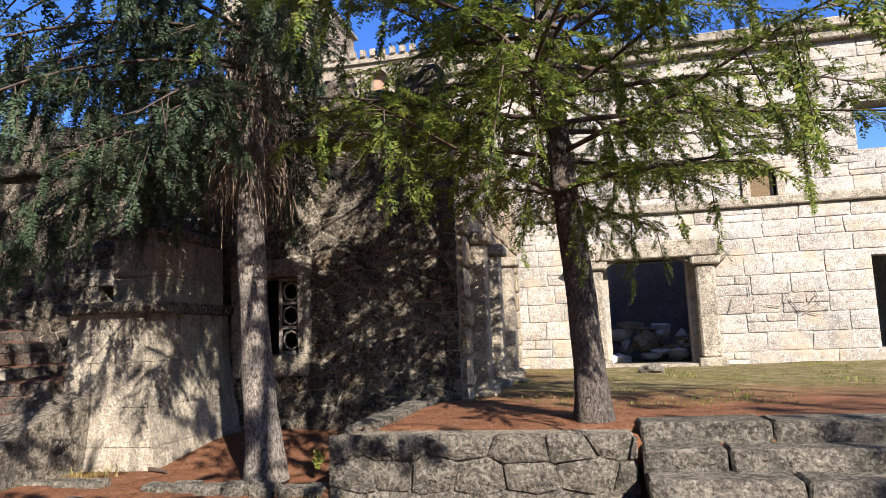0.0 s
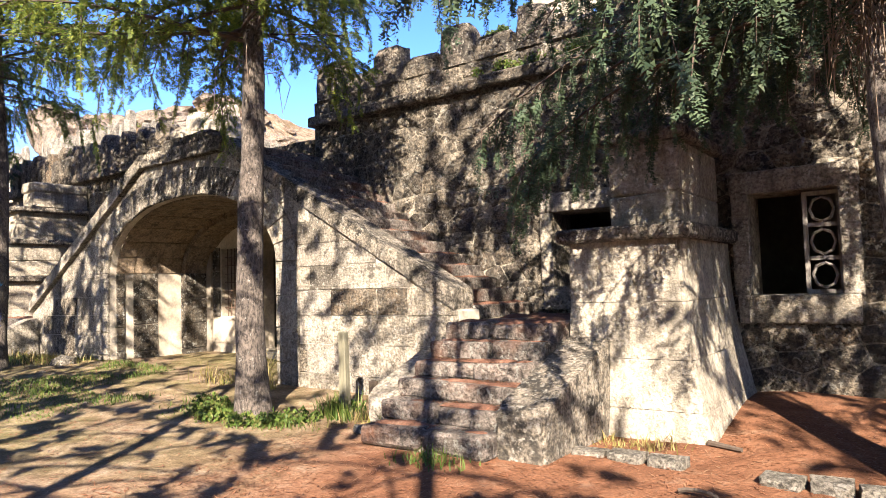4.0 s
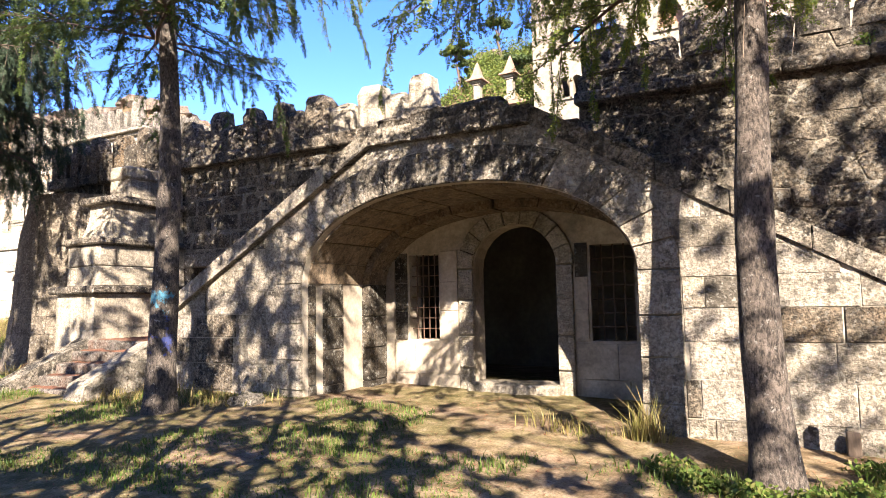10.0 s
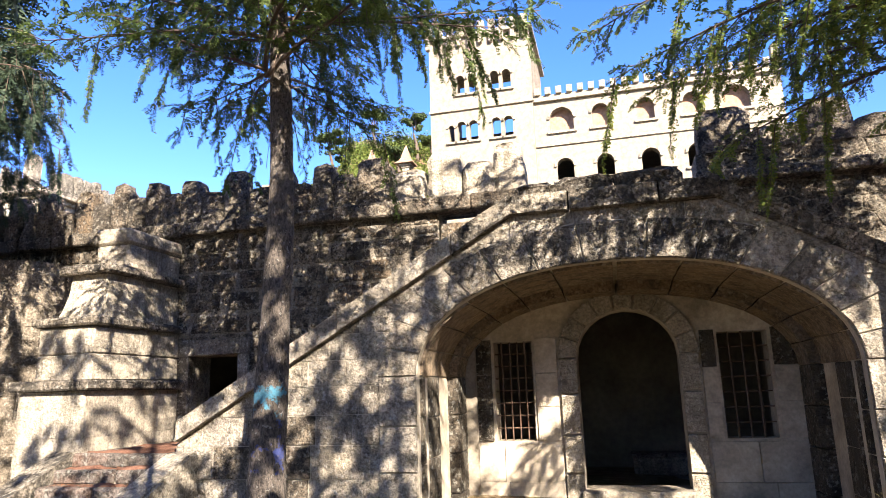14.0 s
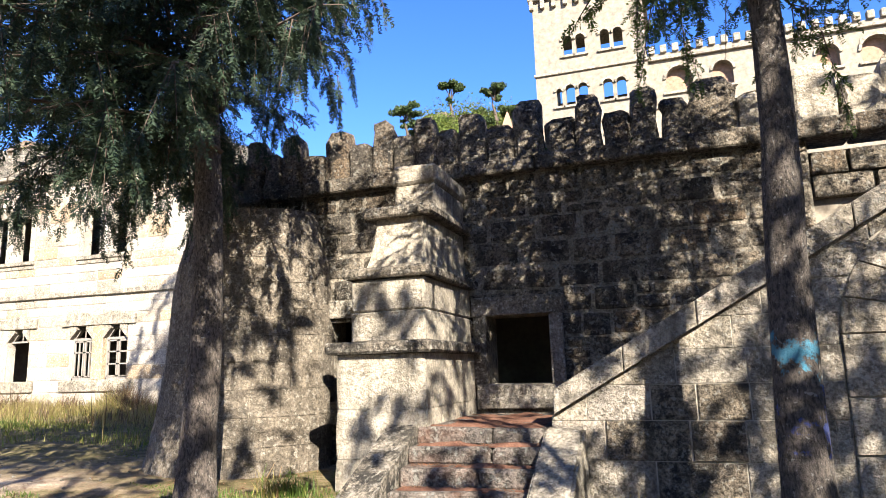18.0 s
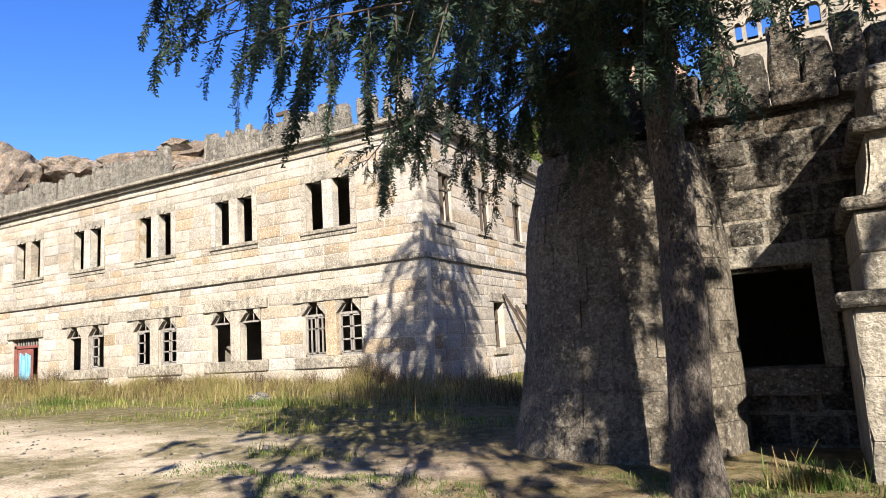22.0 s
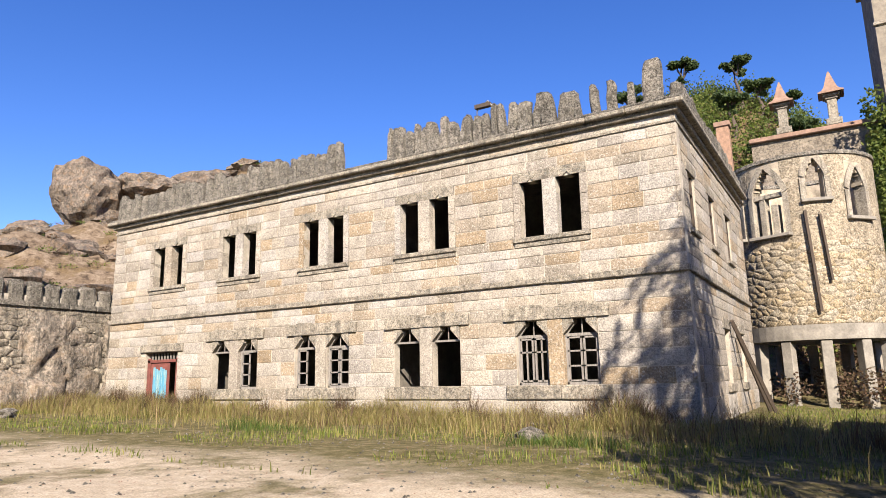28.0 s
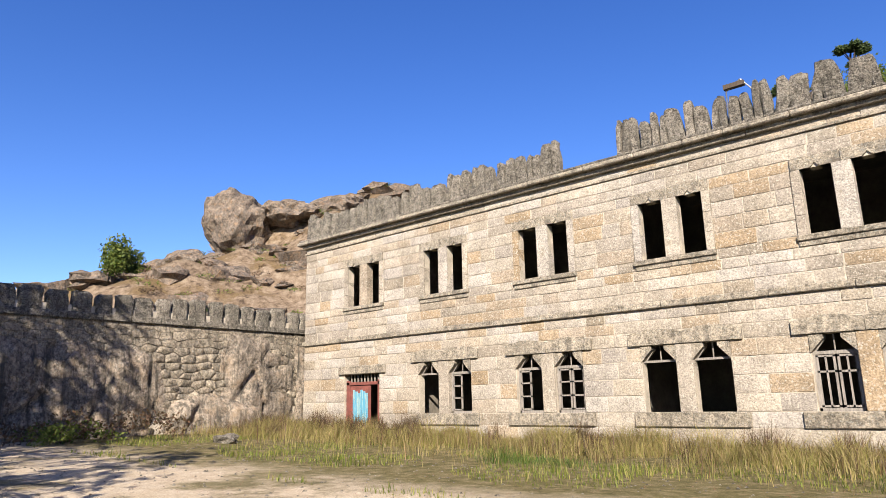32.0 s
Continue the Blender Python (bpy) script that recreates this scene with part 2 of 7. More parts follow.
RED_PAINT = plain("faded_red_paint", (0.25, 0.075, 0.06), vary=0.35, scale=4, relief=0.004)
TILE = plain("terracotta", (0.40, 0.25, 0.18), vary=0.3, scale=3, relief=0.02)
BRICK = plain("brick_stack", (0.45, 0.27, 0.18), vary=0.35, scale=5, relief=0.02)
INK = plain("faint_spray_paint", (0.30, 0.26, 0.22), vary=0.2, scale=8, relief=0.001)
PALE_DEBRIS = plain("pale_debris", (0.95, 0.96, 1.0), vary=0.3, scale=2.5, relief=0.05)


def blue_door():
    m, N, L, b = nodes_of("peeling_blue_paint")
    p = place(N)
    s = stretched(N, L, p, (6, 6, 0.7))
    c = mix(N, L, ramp(N, L, tex(N, L, s, 2.2, 6, 0.7), [(0.46, grey(0)), (0.56, grey(1))]), (0.06, 0.22, 0.32), (0.18, 0.28, 0.29))
    c = mix(N, L, ramp(N, L, tex(N, L, p, 7, 6, 0.7), [(0.60, grey(0)), (0.66, grey(1))]), c, (0.14, 0.05, 0.04))
    L.new(c, b.inputs["Base Color"])
    b.inputs["Roughness"].default_value = 0.7
    return m


BLUE = blue_door()


def bark(name, dark, light, sprayed=False):
    m, N, L, b = nodes_of(name)
    p = place(N)
    s = stretched(N, L, p, (1, 1, 0.5))
    v = tex(N, L, s, 34, 6, 0.75)
    c = ramp(N, L, v, [(0.40, dark), (0.58, light)])
    c = mix(N, L, 0.6, c, ramp(N, L, tex(N, L, p, 2.2, 5), [(0.35, grey(0.5)), (0.65, grey(1.15))]), "MULTIPLY")
    c = mix(N, L, ramp(N, L, tex(N, L, p, 22, 3), [(0.64, grey(0)), (0.68, grey(0.7))]), c, (0.24, 0.23, 0.21))
    if sprayed:
        z = N.new("ShaderNodeSeparateXYZ")
        L.new(p, z.inputs[0])
        n = tex(N, L, p, 4.5, 6, 0.7)
        for mid, half, tint in ((1.95, 0.34, (0.05, 0.24, 0.36)), (1.32, 0.46, (0.05, 0.08, 0.30))):
            d = N.new("ShaderNodeMath"); d.operation = "SUBTRACT"; d.inputs[1].default_value = mid
            L.new(z.outputs[2], d.inputs[0])
            a = N.new("ShaderNodeMath"); a.operation = "ABSOLUTE"
            L.new(d.outputs[0], a.inputs[0])
            e = N.new("ShaderNodeMath"); e.operation = "MULTIPLY_ADD"; e.inputs[1].default_value = -1.0 / half; e.inputs[2].default_value = 0.75
            L.new(a.outputs[0], e.inputs[0])
            g = N.new("ShaderNodeMath"); g.operation = "ADD"
            w = N.new("ShaderNodeMath"); w.operation = "MULTIPLY"; w.inputs[1].default_value = 3.4
            L.new(n, w.inputs[0])
            L.new(e.outputs[0], g.inputs[0]); L.new(w.outputs[0], g.inputs[1])
            half_g = N.new("ShaderNodeMath"); half_g.operation = "MULTIPLY"; half_g.inputs[1].default_value = 0.35
            L.new(g.outputs[0], half_g.inputs[0])
            c = mix(N, L, ramp(N, L, half_g.outputs[0], [(0.82, grey(0)), (0.90, grey(0.75))]), c, tint)
    L.new(c, b.inputs["Base Color"])
    b.inputs["Roughness"].default_value = 0.95
    bump(N, L, v, 1.0, 0.06, b)
    return m


BARK = bark("bark_grey_brown", (0.024, 0.019, 0.016), (0.145, 0.117, 0.098))
BARK_PALE = bark("bark_pale_grey", (0.05, 0.042, 0.037), (0.30, 0.26, 0.23))
BARK_SPRAYED = bark("bark_with_blue_spray", (0.022, 0.018, 0.015), (0.12, 0.098, 0.082), True)
TWIG = plain("twig_bark", (0.11, 0.075, 0.055), vary=0.4, scale=12, relief=0.004)
DRY_TWIG = plain("dead_twig", (0.32, 0.235, 0.175), vary=0.4, scale=12, relief=0.004)


def leaf(name, tones, through=0.35):
    m, N, L, b = nodes_of(name)
    rnd = N.new("ShaderNodeNewGeometry").outputs["Random Per Island"]
    c = ramp(N, L, rnd, [(i / (len(tones) - 1), t) for i, t in enumerate(tones)])
    c = mix(N, L, 0.7, c, ramp(N, L, tex(N, L, place(N), 0.8, 3), [(0.35, grey(0.6)), (0.65, grey(1.2))]), "MULTIPLY")
    L.new(c, b.inputs["Base Color"])
    b.inputs["Roughness"].default_value = 0.6
    b.inputs["Specular IOR Level"].default_value = 0.25
    t = N.new("ShaderNodeBsdfTranslucent")
    L.new(c, t.inputs[0])
    s = N.new("ShaderNodeMixShader")
    s.inputs[0].default_value = through
    L.new(b.outputs[0], s.inputs[1]); L.new(t.outputs[0], s.inputs[2])
    L.new(s.outputs[0], N["Material Output"].inputs[0])
    return m


NEEDLE = leaf("fir_needles", [(0.042, 0.072, 0.022), (0.07, 0.11, 0.028), (0.11, 0.15, 0.035), (0.055, 0.09, 0.03)], .42)
# yellower, brighter copy of the fir needles: sunlight put into the colour
NEEDLE_SUNLIT = leaf("sunlit_fir_needles", [(0.06, 0.10, 0.024), (0.12, 0.17, 0.034), (0.24, 0.26, 0.045), (0.09, 0.14, 0.03), (0.17, 0.21, 0.038)], .5)
NEEDLE_BLUE = leaf("spruce_needles", [(0.028, 0.052, 0.03), (0.045, 0.075, 0.042), (0.07, 0.10, 0.052), (0.036, 0.06, 0.033)])
# darker copy of the spruce needles, with the tree's shade in its colour
NEEDLE_SHADED = leaf("shaded_spruce_needles", [(0.018, 0.036, 0.022), (0.03, 0.052, 0.032), (0.048, 0.07, 0.038), (0.024, 0.042, 0.025)], .25)
PINE_LEAF = leaf("pine_needles", [(0.035, 0.06, 0.022), (0.06, 0.09, 0.03), (0.08, 0.11, 0.035)])
BUSH = leaf("bush_leaves", [(0.06, 0.095, 0.02), (0.11, 0.15, 0.03), (0.17, 0.19, 0.045)], .45)
HEATH = leaf("dry_heath", [(0.099, 0.056, 0.037), (0.124, 0.081, 0.050), (0.074, 0.062, 0.031)])
YELLOW = leaf("broom_flowers", [(0.55, 0.40, 0.03), (0.45, 0.36, 0.05), (0.2, 0.22, 0.04)])
GRASS_GREEN = leaf("grass_green", [(0.068, 0.105, 0.015), (0.128, 0.165, 0.026), (0.195, 0.203, 0.053), (0.270, 0.232, 0.083)], 0.4)
GRASS_FRESH = leaf("grass_fresh", [(0.04, 0.075, 0.015), (0.065, 0.11, 0.02), (0.10, 0.14, 0.03), (0.15, 0.14, 0.05)], 0.35)
GRASS_DRY = leaf("grass_dry", [(0.285, 0.223, 0.099), (0.248, 0.211, 0.074), (0.174, 0.174, 0.043), (0.341, 0.279, 0.136), (0.205, 0.124, 0.068)], 0.4)
STRAW = leaf("fallen_needles", [(0.161, 0.062, 0.031), (0.205, 0.093, 0.050), (0.124, 0.050, 0.025), (0.236, 0.136, 0.081)], 0.1)


def ground_material():
    m, N, L, b = nodes_of("ground_soil")
    p = place(N)
    xyz = N.new("ShaderNodeSeparateXYZ")
    L.new(p, xyz.inputs[0])

    def span(out, a, bb):
        r = N.new("ShaderNodeMapRange")
        r.inputs[1].default_value, r.inputs[2].default_value = a, bb
        n = N.new("ShaderNodeMath"); n.operation = "MULTIPLY_ADD"
        L.new(tex(N, L, p, 0.55, 6, 0.65), n.inputs[0])
        n.inputs[1].default_value = abs(bb - a) * 1.6
        L.new(out, n.inputs[2])
        s = N.new("ShaderNodeMath"); s.operation = "SUBTRACT"; s.inputs[1].default_value = abs(bb - a) * 0.8
        L.new(n.outputs[0], s.inputs[0])
        L.new(s.outputs[0], r.inputs[0])
        return r.outputs[0]

    fine = tex(N, L, p, 38, 4, 0.7)
    mid = tex(N, L, p, 3.5, 7, 0.7)
    needles = ramp(N, L, mid, [(0.3, (0.17, 0.075, 0.042)), (0.55, (0.27, 0.125, 0.07)), (0.75, (0.34, 0.21, 0.14))])
    dirt = ramp(N, L, mid, [(0.34, (0.18, 0.115, 0.075)), (0.5, (0.31, 0.22, 0.15)), (0.68, (0.45, 0.35, 0.255))])
    sand = ramp(N, L, mid, [(0.3, (0.56, 0.45, 0.32)), (0.6, (0.74, 0.62, 0.47)), (0.8, (0.80, 0.70, 0.56))])
    turf = ramp(N, L, mid, [(0.34, (0.10, 0.094, 0.036)), (0.5, (0.20, 0.17, 0.078)), (0.68, (0.36, 0.285, 0.175))])
    c = mix(N, L, span(xyz.outputs[0], -7.5, -10.5), needles, dirt)
    c = mix(N, L, span(xyz.outputs[0], -26, -31), c, sand)
    patch = ramp(N, L, tex(N, L, p, 0.42, 7, 0.68), [(0.37, grey(0)), (0.50, grey(0.9))])
    thin = ramp(N, L, tex(N, L, p, 0.42, 7, 0.68), [(0.49, grey(0)), (0.60, grey(0.85))])
    c = mix(N, L, mix(N, L, span(xyz.outputs[0], -8, -13), (0, 0, 0), mix(N, L, span(xyz.outputs[0], -24, -28), patch, thin)), c, turf)
    c = mix(N, L, mix(N, L, span(xyz.outputs[0], -24, -29), (0, 0, 0), span(xyz.outputs[1], 7.5, 9.5)), c, turf)
    c = mix(N, L, mix(N, L, span(xyz.outputs[0], -4, 0), (0, 0, 0), span(xyz.outputs[1], 9, 12)), c, turf)
    heath = ramp(N, L, mid, [(0.3, (0.10, 0.075, 0.04)), (0.5, (0.20, 0.135, 0.075)), (0.7, (0.25, 0.20, 0.10))])
    rocky = ramp(N, L, tex(N, L, p, 0.9, 8, 0.75), [(0.36, (0.07, 0.05, 0.035)), (0.48, (0.24, 0.175, 0.12)), (0.66, (0.40, 0.32, 0.24))])
    bare = ramp(N, L, tex(N, L, p, 0.16, 6, 0.65), [(0.42, grey(0)), (0.48, grey(1))])
    heath = mix(N, L, mix(N, L, span(xyz.outputs[0], -58, -66), (0, 0, 0), bare), heath, rocky)
    c = mix(N, L, span(xyz.outputs[2], 2.0, 3.5), c, heath)
    c = mix(N, L, 0.8, c, ramp(N, L, fine, [(0.34, grey(0.2)), (0.62, grey(0.62))]), "MULTIPLY")
    L.new(c, b.inputs["Base Color"])
    b.inputs["Roughness"].default_value = 1.0
    b.inputs["Specular IOR Level"].default_value = 0.1
    k = bump(N, L, mid, 0.8, 0.05, b)
    bump(N, L, fine, 0.8, 0.012, b, k)
    return m


SOIL = ground_material()


def needle_mat():
    m, N, L, b = nodes_of("needle_mat")
    p = place(N)
    c = ramp(N, L, tex(N, L, p, 7, 6, 0.7), [(0.3, (0.085, 0.045, 0.031)), (0.52, (0.165, 0.082, 0.056)), (0.72, (0.24, 0.15, 0.105))])
    fine = tex(N, L, p, 60, 4, 0.7)
    c = mix(N, L, 0.7, c, ramp(N, L, fine, [(0.34, grey(0.3)), (0.62, grey(1.0))]), "MULTIPLY")
    L.new(c, b.inputs["Base Color"])
    b.inputs["Roughness"].default_value = 1.0
    b.inputs["Specular IOR Level"].default_value = 0.1
    bump(N, L, fine, 0.8, 0.01, b)
    return m


NEEDLE_MAT = needle_mat()


# ---- builders ----
def mesh_from(name, verts, faces, material, smooth=False):
    me = bpy.data.meshes.new(name)
    me.from_pydata([tuple(map(float, v)) for v in verts], [], faces)
    me.materials.append(material)
    if smooth:
        me.shade_smooth()
    me.update()
    return me


def big_mesh(name, verts, faces, material, smooth=False):
    """A mesh from arrays: verts (n,3), faces (m,k)."""
    me = bpy.data.meshes.new(name)
    k = faces.shape[1]
    me.vertices.add(len(verts)); me.vertices.foreach_set("co", verts.astype(np.float32).ravel())
    me.loops.add(faces.size); me.loops.foreach_set("vertex_index", faces.astype(np.int32).ravel())
    me.polygons.add(len(faces)); me.polygons.foreach_set("loop_start", np.arange(0, faces.size, k, dtype=np.int32))
    me.materials.append(material)
    me.update(calc_edges=True)
    if smooth:
        me.shade_smooth()
    return me


def thing(name, label, category, group="", kind="", at=(0, 0, 0)):
    ob = new(name)
    ob.location = at
    ob.empty_display_size = 0.2
    return tagged(ob, label, category, group, kind)


def under(ob, parent, label=""):
    ob.parent = parent
    if parent is not None:
        ob.matrix_parent_inverse = Matrix.Translation(-parent.location) if parent.parent is None else Matrix.Identity(4)
    return tagged(ob, label)


def part(name, bm, material, parent, label="", smooth=False):
    me = bpy.data.meshes.new(name)
    bm.normal_update()
    bm.to_mesh(me)
    bm.free()
    me.materials.append(material)
    if smooth:
        me.shade_smooth()
    return under(new(name, me), parent, label)


def box(bm, x0, x1, y0, y1, z0, z1, bevel=0.0, wob=0.0, rng=random):
    """A box with chamfered edges, its corners a little off true."""
    made = bmesh.ops.create_cube(bm, size=1.0)["verts"]
    for v in made:
        v.co = Vector(((x0 + x1) / 2 + v.co.x * (x1 - x0), (y0 + y1) / 2 + v.co.y * (y1 - y0), (z0 + z1) / 2 + v.co.z * (z1 - z0)))
        if wob:
            v.co += Vector((rng.uniform(-wob, wob), rng.uniform(-wob, wob), rng.uniform(-wob, wob)))
    if bevel:
        edges = list({e for v in made for e in v.link_edges})
        made = bmesh.ops.bevel(bm, geom=edges, offset=bevel, segments=1, affect="EDGES")["verts"]
    return made


def bar(bm, a, b, r, sides=6, r2=None):
    """A tube from a to b."""
    a, b = Vector(a), Vector(b)
    q = (b - a).to_track_quat("Z", "Y").to_matrix()
    rings = []
    for p, rad in ((a, r), (b, r if r2 is None else r2)):
        rings.append([bm.verts.new(p + q @ Vector((rad * math.cos(6.2832 * i / sides), rad * math.sin(6.2832 * i / sides), 0))) for i in range(sides)])
    for i in range(sides):
        j = (i + 1) % sides
        bm.faces.new((rings[0][i], rings[0][j], rings[1][j], rings[1][i]))
    bm.faces.new(rings[0][::-1]); bm.faces.new(rings[1])


def prism(bm, outline, y0, y1):
    """A polygon of (x, z), anticlockwise seen from -y, drawn out from y0 (front) to y1."""
    f = [bm.verts.new((x, y0, z)) for x, z in outline]
    k = [bm.verts.new((x, y1, z)) for x, z in outline]
    bm.faces.new(f)
    bm.faces.new(k[::-1])
    n = len(outline)
    for i in range(n):
        j = (i + 1) % n
        bm.faces.new((f[j], f[i], k[i], k[j]))


def lumpy(bm, at, size, seed, rough=0.25, level=2, flat=True, crag=0.0):
    """A boulder."""
    made = bmesh.ops.create_icosphere(bm, subdivisions=level, radius=1.0)["verts"]
    off = Vector((seed * 7.3, seed * 3.1, seed * 5.7))
    for v in made:
        d = v.co.normalized()
        k = 1 + rough * 2 * noise.noise(d * 1.3 + off) + rough * noise.noise(d * 3.1 + off)
        if crag:
            k -= crag * max(0, 1 - 5 * abs(noise.noise(d * 1.9 + off * 2))) + crag * .6 * abs(noise.noise(d * 6 + off))
        v.co = Vector((d.x * size[0] * k, d.y * size[1] * k, d.z * size[2] * k)) + Vector(at)
    return made


# alike stones share these meshes: a block one metre each way, its face (-y) chamfered and uneven
def stone_meshes(material, count, chamfer, bulge, seed, uneven=0.0):
    """Blocks with a 4 x 4 uneven face, rounded towards their edges."""
    rng = random.Random(seed)
    out = []
    for i in range(count):
        def j(s=0.02):
            return rng.uniform(-s, s)
        verts = [(-.5, .5, -.5), (.5, .5, -.5), (.5, .5, .5), (-.5, .5, .5)]
        at = [-.5, -.5 + chamfer * 1.5, -.17, .17, .5 - chamfer * 1.5, .5]
        skew = [j(.02) for _ in range(4)]
        pull = {(a, b): (-a * rng.uniform(0, uneven), -b * rng.uniform(0, uneven)) for a in (-1, 1) for b in (-1, 1)}
        for r_, z in enumerate(at):
            for c_, x in enumerate(at):
                rim = r_ in (0, 5), c_ in (0, 5)
                edge = rim[0] + rim[1]
                y = -.5 + (chamfer * (2.2 if edge == 1 else 3.4) if edge else j(bulge * .45) - bulge * .3 * (1 - abs(x) * 1.6) * (1 - abs(z) * 1.6))
                wob = chamfer * .35
                dx = sum(pull[a, b][0] * (.5 + a * x) * (.5 + b * z) for a in (-1, 1) for b in (-1, 1))
                dz = sum(pull[a, b][1] * (.5 + a * x) * (.5 + b * z) for a in (-1, 1) for b in (-1, 1))
                verts.append((dx + x + j(wob) - (chamfer * .4 * math.copysign(1, x) if edge == 2 else 0) + skew[0] * z, y, dz + z + j(wob) - (chamfer * .4 * math.copysign(1, z) if edge == 2 else 0) + skew[1] * x))
        g = lambda r_, c_: 4 + r_ * 6 + c_
        faces = [(3, 2, 1, 0)]
        for r_ in range(5):
            for c_ in range(5):
                faces.append((g(r_, c_), g(r_, c_ + 1), g(r_ + 1, c_ + 1), g(r_ + 1, c_)))
        faces.append((0, 1, *[g(0, c_) for c_ in range(5, -1, -1)]))
        faces.append((2, 3, *[g(5, c_) for c_ in range(6)]))
        faces.append((3, 0, *[g(r_, 0) for r_ in range(6)]))
        faces.append((1, 2, *[g(r_, 5) for r_ in range(5, -1, -1)]))
        me = mesh_from("stone", verts, faces, material)
        me.polygons.foreach_set("use_smooth", [len(f.vertices) == 4 and k > 0 for k, f in enumerate(me.polygons)])
        out.append(me)
    return out


STONES = {m.name: stone_meshes(m, 14, c, b, s, .07 if m in (OLD, RUBBLE) else .05 if m is ROUGH else .025) for m, c, b, s in ((OLD, .04, .3, 1), (GROTTO, .03, .1, 2), (PIER, .03, .08, 3), (CLEAN, .014, .08, 4), (ROUGH, .045, .3, 5), (STEP, .04, .15, 6), (RUBBLE, .06, .3, 7), (TRIM, .03, .05, 8), (GATE, .03, .1, 9), (CLIFF_STONE, .05, .3, 10))}


def stone(parent, material, rng, centre, size, turn=0.0, name="stone"):
    """One stone: centre, size (along, deep, high), turned about z so that its face looks along the turned -y."""
    ob = new(name, rng.choice(STONES[material.name]))
    ob.matrix_basis = Matrix.LocRotScale(Vector(centre), Euler((0, 0, turn)), Vector(size))
    ob.parent = parent
    if parent.parent is None and parent.location.length:
        ob.matrix_parent_inverse = Matrix.Translation(-parent.location)
    return ob


def split_course(a, b, mean, rng, spread=0.35):
    out, x = [], a
    while x < b - 0.02:
        w = mean * rng.uniform(1 - spread, 1 + spread)
        if b - (x + w) < mean * 0.45:
            w = b - x
        out.append((x, x + w))
        x += w
    return out


def ashlar(parent, material, rng, start, along, length, courses, mean, holes=(), depth=0.12, joint=0.012, proud=0.02, limit=300, top=None, wild=0.0):
    """Courses of stones on a wall's face. start: its foot (x, y); along: degrees of its run; holes: (u0, u1, z0, z1)."""
    t = radians(along)
    ux, uy = math.cos(t), math.sin(t)
    nx, ny = math.sin(t), -math.cos(t)
    items = []
    for z0, z1 in zip(courses, courses[1:]):
        free = [(0.0, length)]
        for a, b, c, d in holes:
            if c < z1 - 0.03 and d > z0 + 0.03:
                free = [q for u, v in free for q in ((u, min(v, a)), (max(u, b), v)) if q[1] - q[0] > 0.04]
        for u, v in free:
            for p, q in split_course(u, v, mean, rng):
                if top and top((p + q) / 2) < z1 - 0.1:
                    continue
                out = rng.uniform(-proud, proud) * 0.6
                dd = depth + out
                cx, cy = start[0] + ux * (p + q) / 2 + nx * (dd / 2 - 0.02), start[1] + uy * (p + q) / 2 + ny * (dd / 2 - 0.02)
                j = joint * rng.uniform(.6, 2.2) if wild else joint
                if wild and rng.random() < wild and z1 - z0 > .28:
                    m = z0 + (z1 - z0) * rng.uniform(.4, .6)
                    w2 = p + (q - p) * rng.uniform(.35, .65)
                    for a_, b_, c_, d_ in ((p, q, z0, m), (p, w2, m, z1), (w2, q, m, z1)):
                        k = (a_ + b_) / 2 - (p + q) / 2
                        items.append(((cx + ux * k, cy + uy * k, (c_ + d_) / 2), (b_ - a_ - j, dd, d_ - c_ - j)))
                    continue
                e = rng.uniform(-wild, wild) * .08
                items.append(((cx, cy, (z0 + z1) / 2 + e), (q - p - j, dd, z1 - z0 - j)))
    for n, (c, s) in enumerate(items[:limit]):
        stone(parent, material, rng, c, s, t)
    if len(items) > limit:
        V, F = [], []
        for c, s in items[limit:]:
            me = rng.choice(STONES[material.name])
            base = len(V)
            m = Matrix.LocRotScale(Vector(c), Euler((0, 0, t)), Vector(s))
            V += [m @ v.co for v in me.vertices]
            F += [tuple(base + i for i in f.vertices) for f in me.polygons]
        rest = new("stonework", mesh_from("stonework", V, F, material))
        rest.parent = parent
        tagged(rest, kind="stuff")
    return len(items)


def clip(poly, px, pz, nx, nz):
    """Keeps the side of the line through (px, pz) to which (nx, nz) points."""
    out = []
    for i, (a, b) in enumerate(zip(poly, poly[1:] + poly[:1])):
        da = (a[0] - px) * nx + (a[1] - pz) * nz
        db = (b[0] - px) * nx + (b[1] - pz) * nz
        if da >= 0:
            out.append(a)
        if (da >= 0) != (db >= 0):
            t = da / (da - db)
            out.append((a[0] + t * (b[0] - a[0]), a[1] + t * (b[1] - a[1])))
    return out


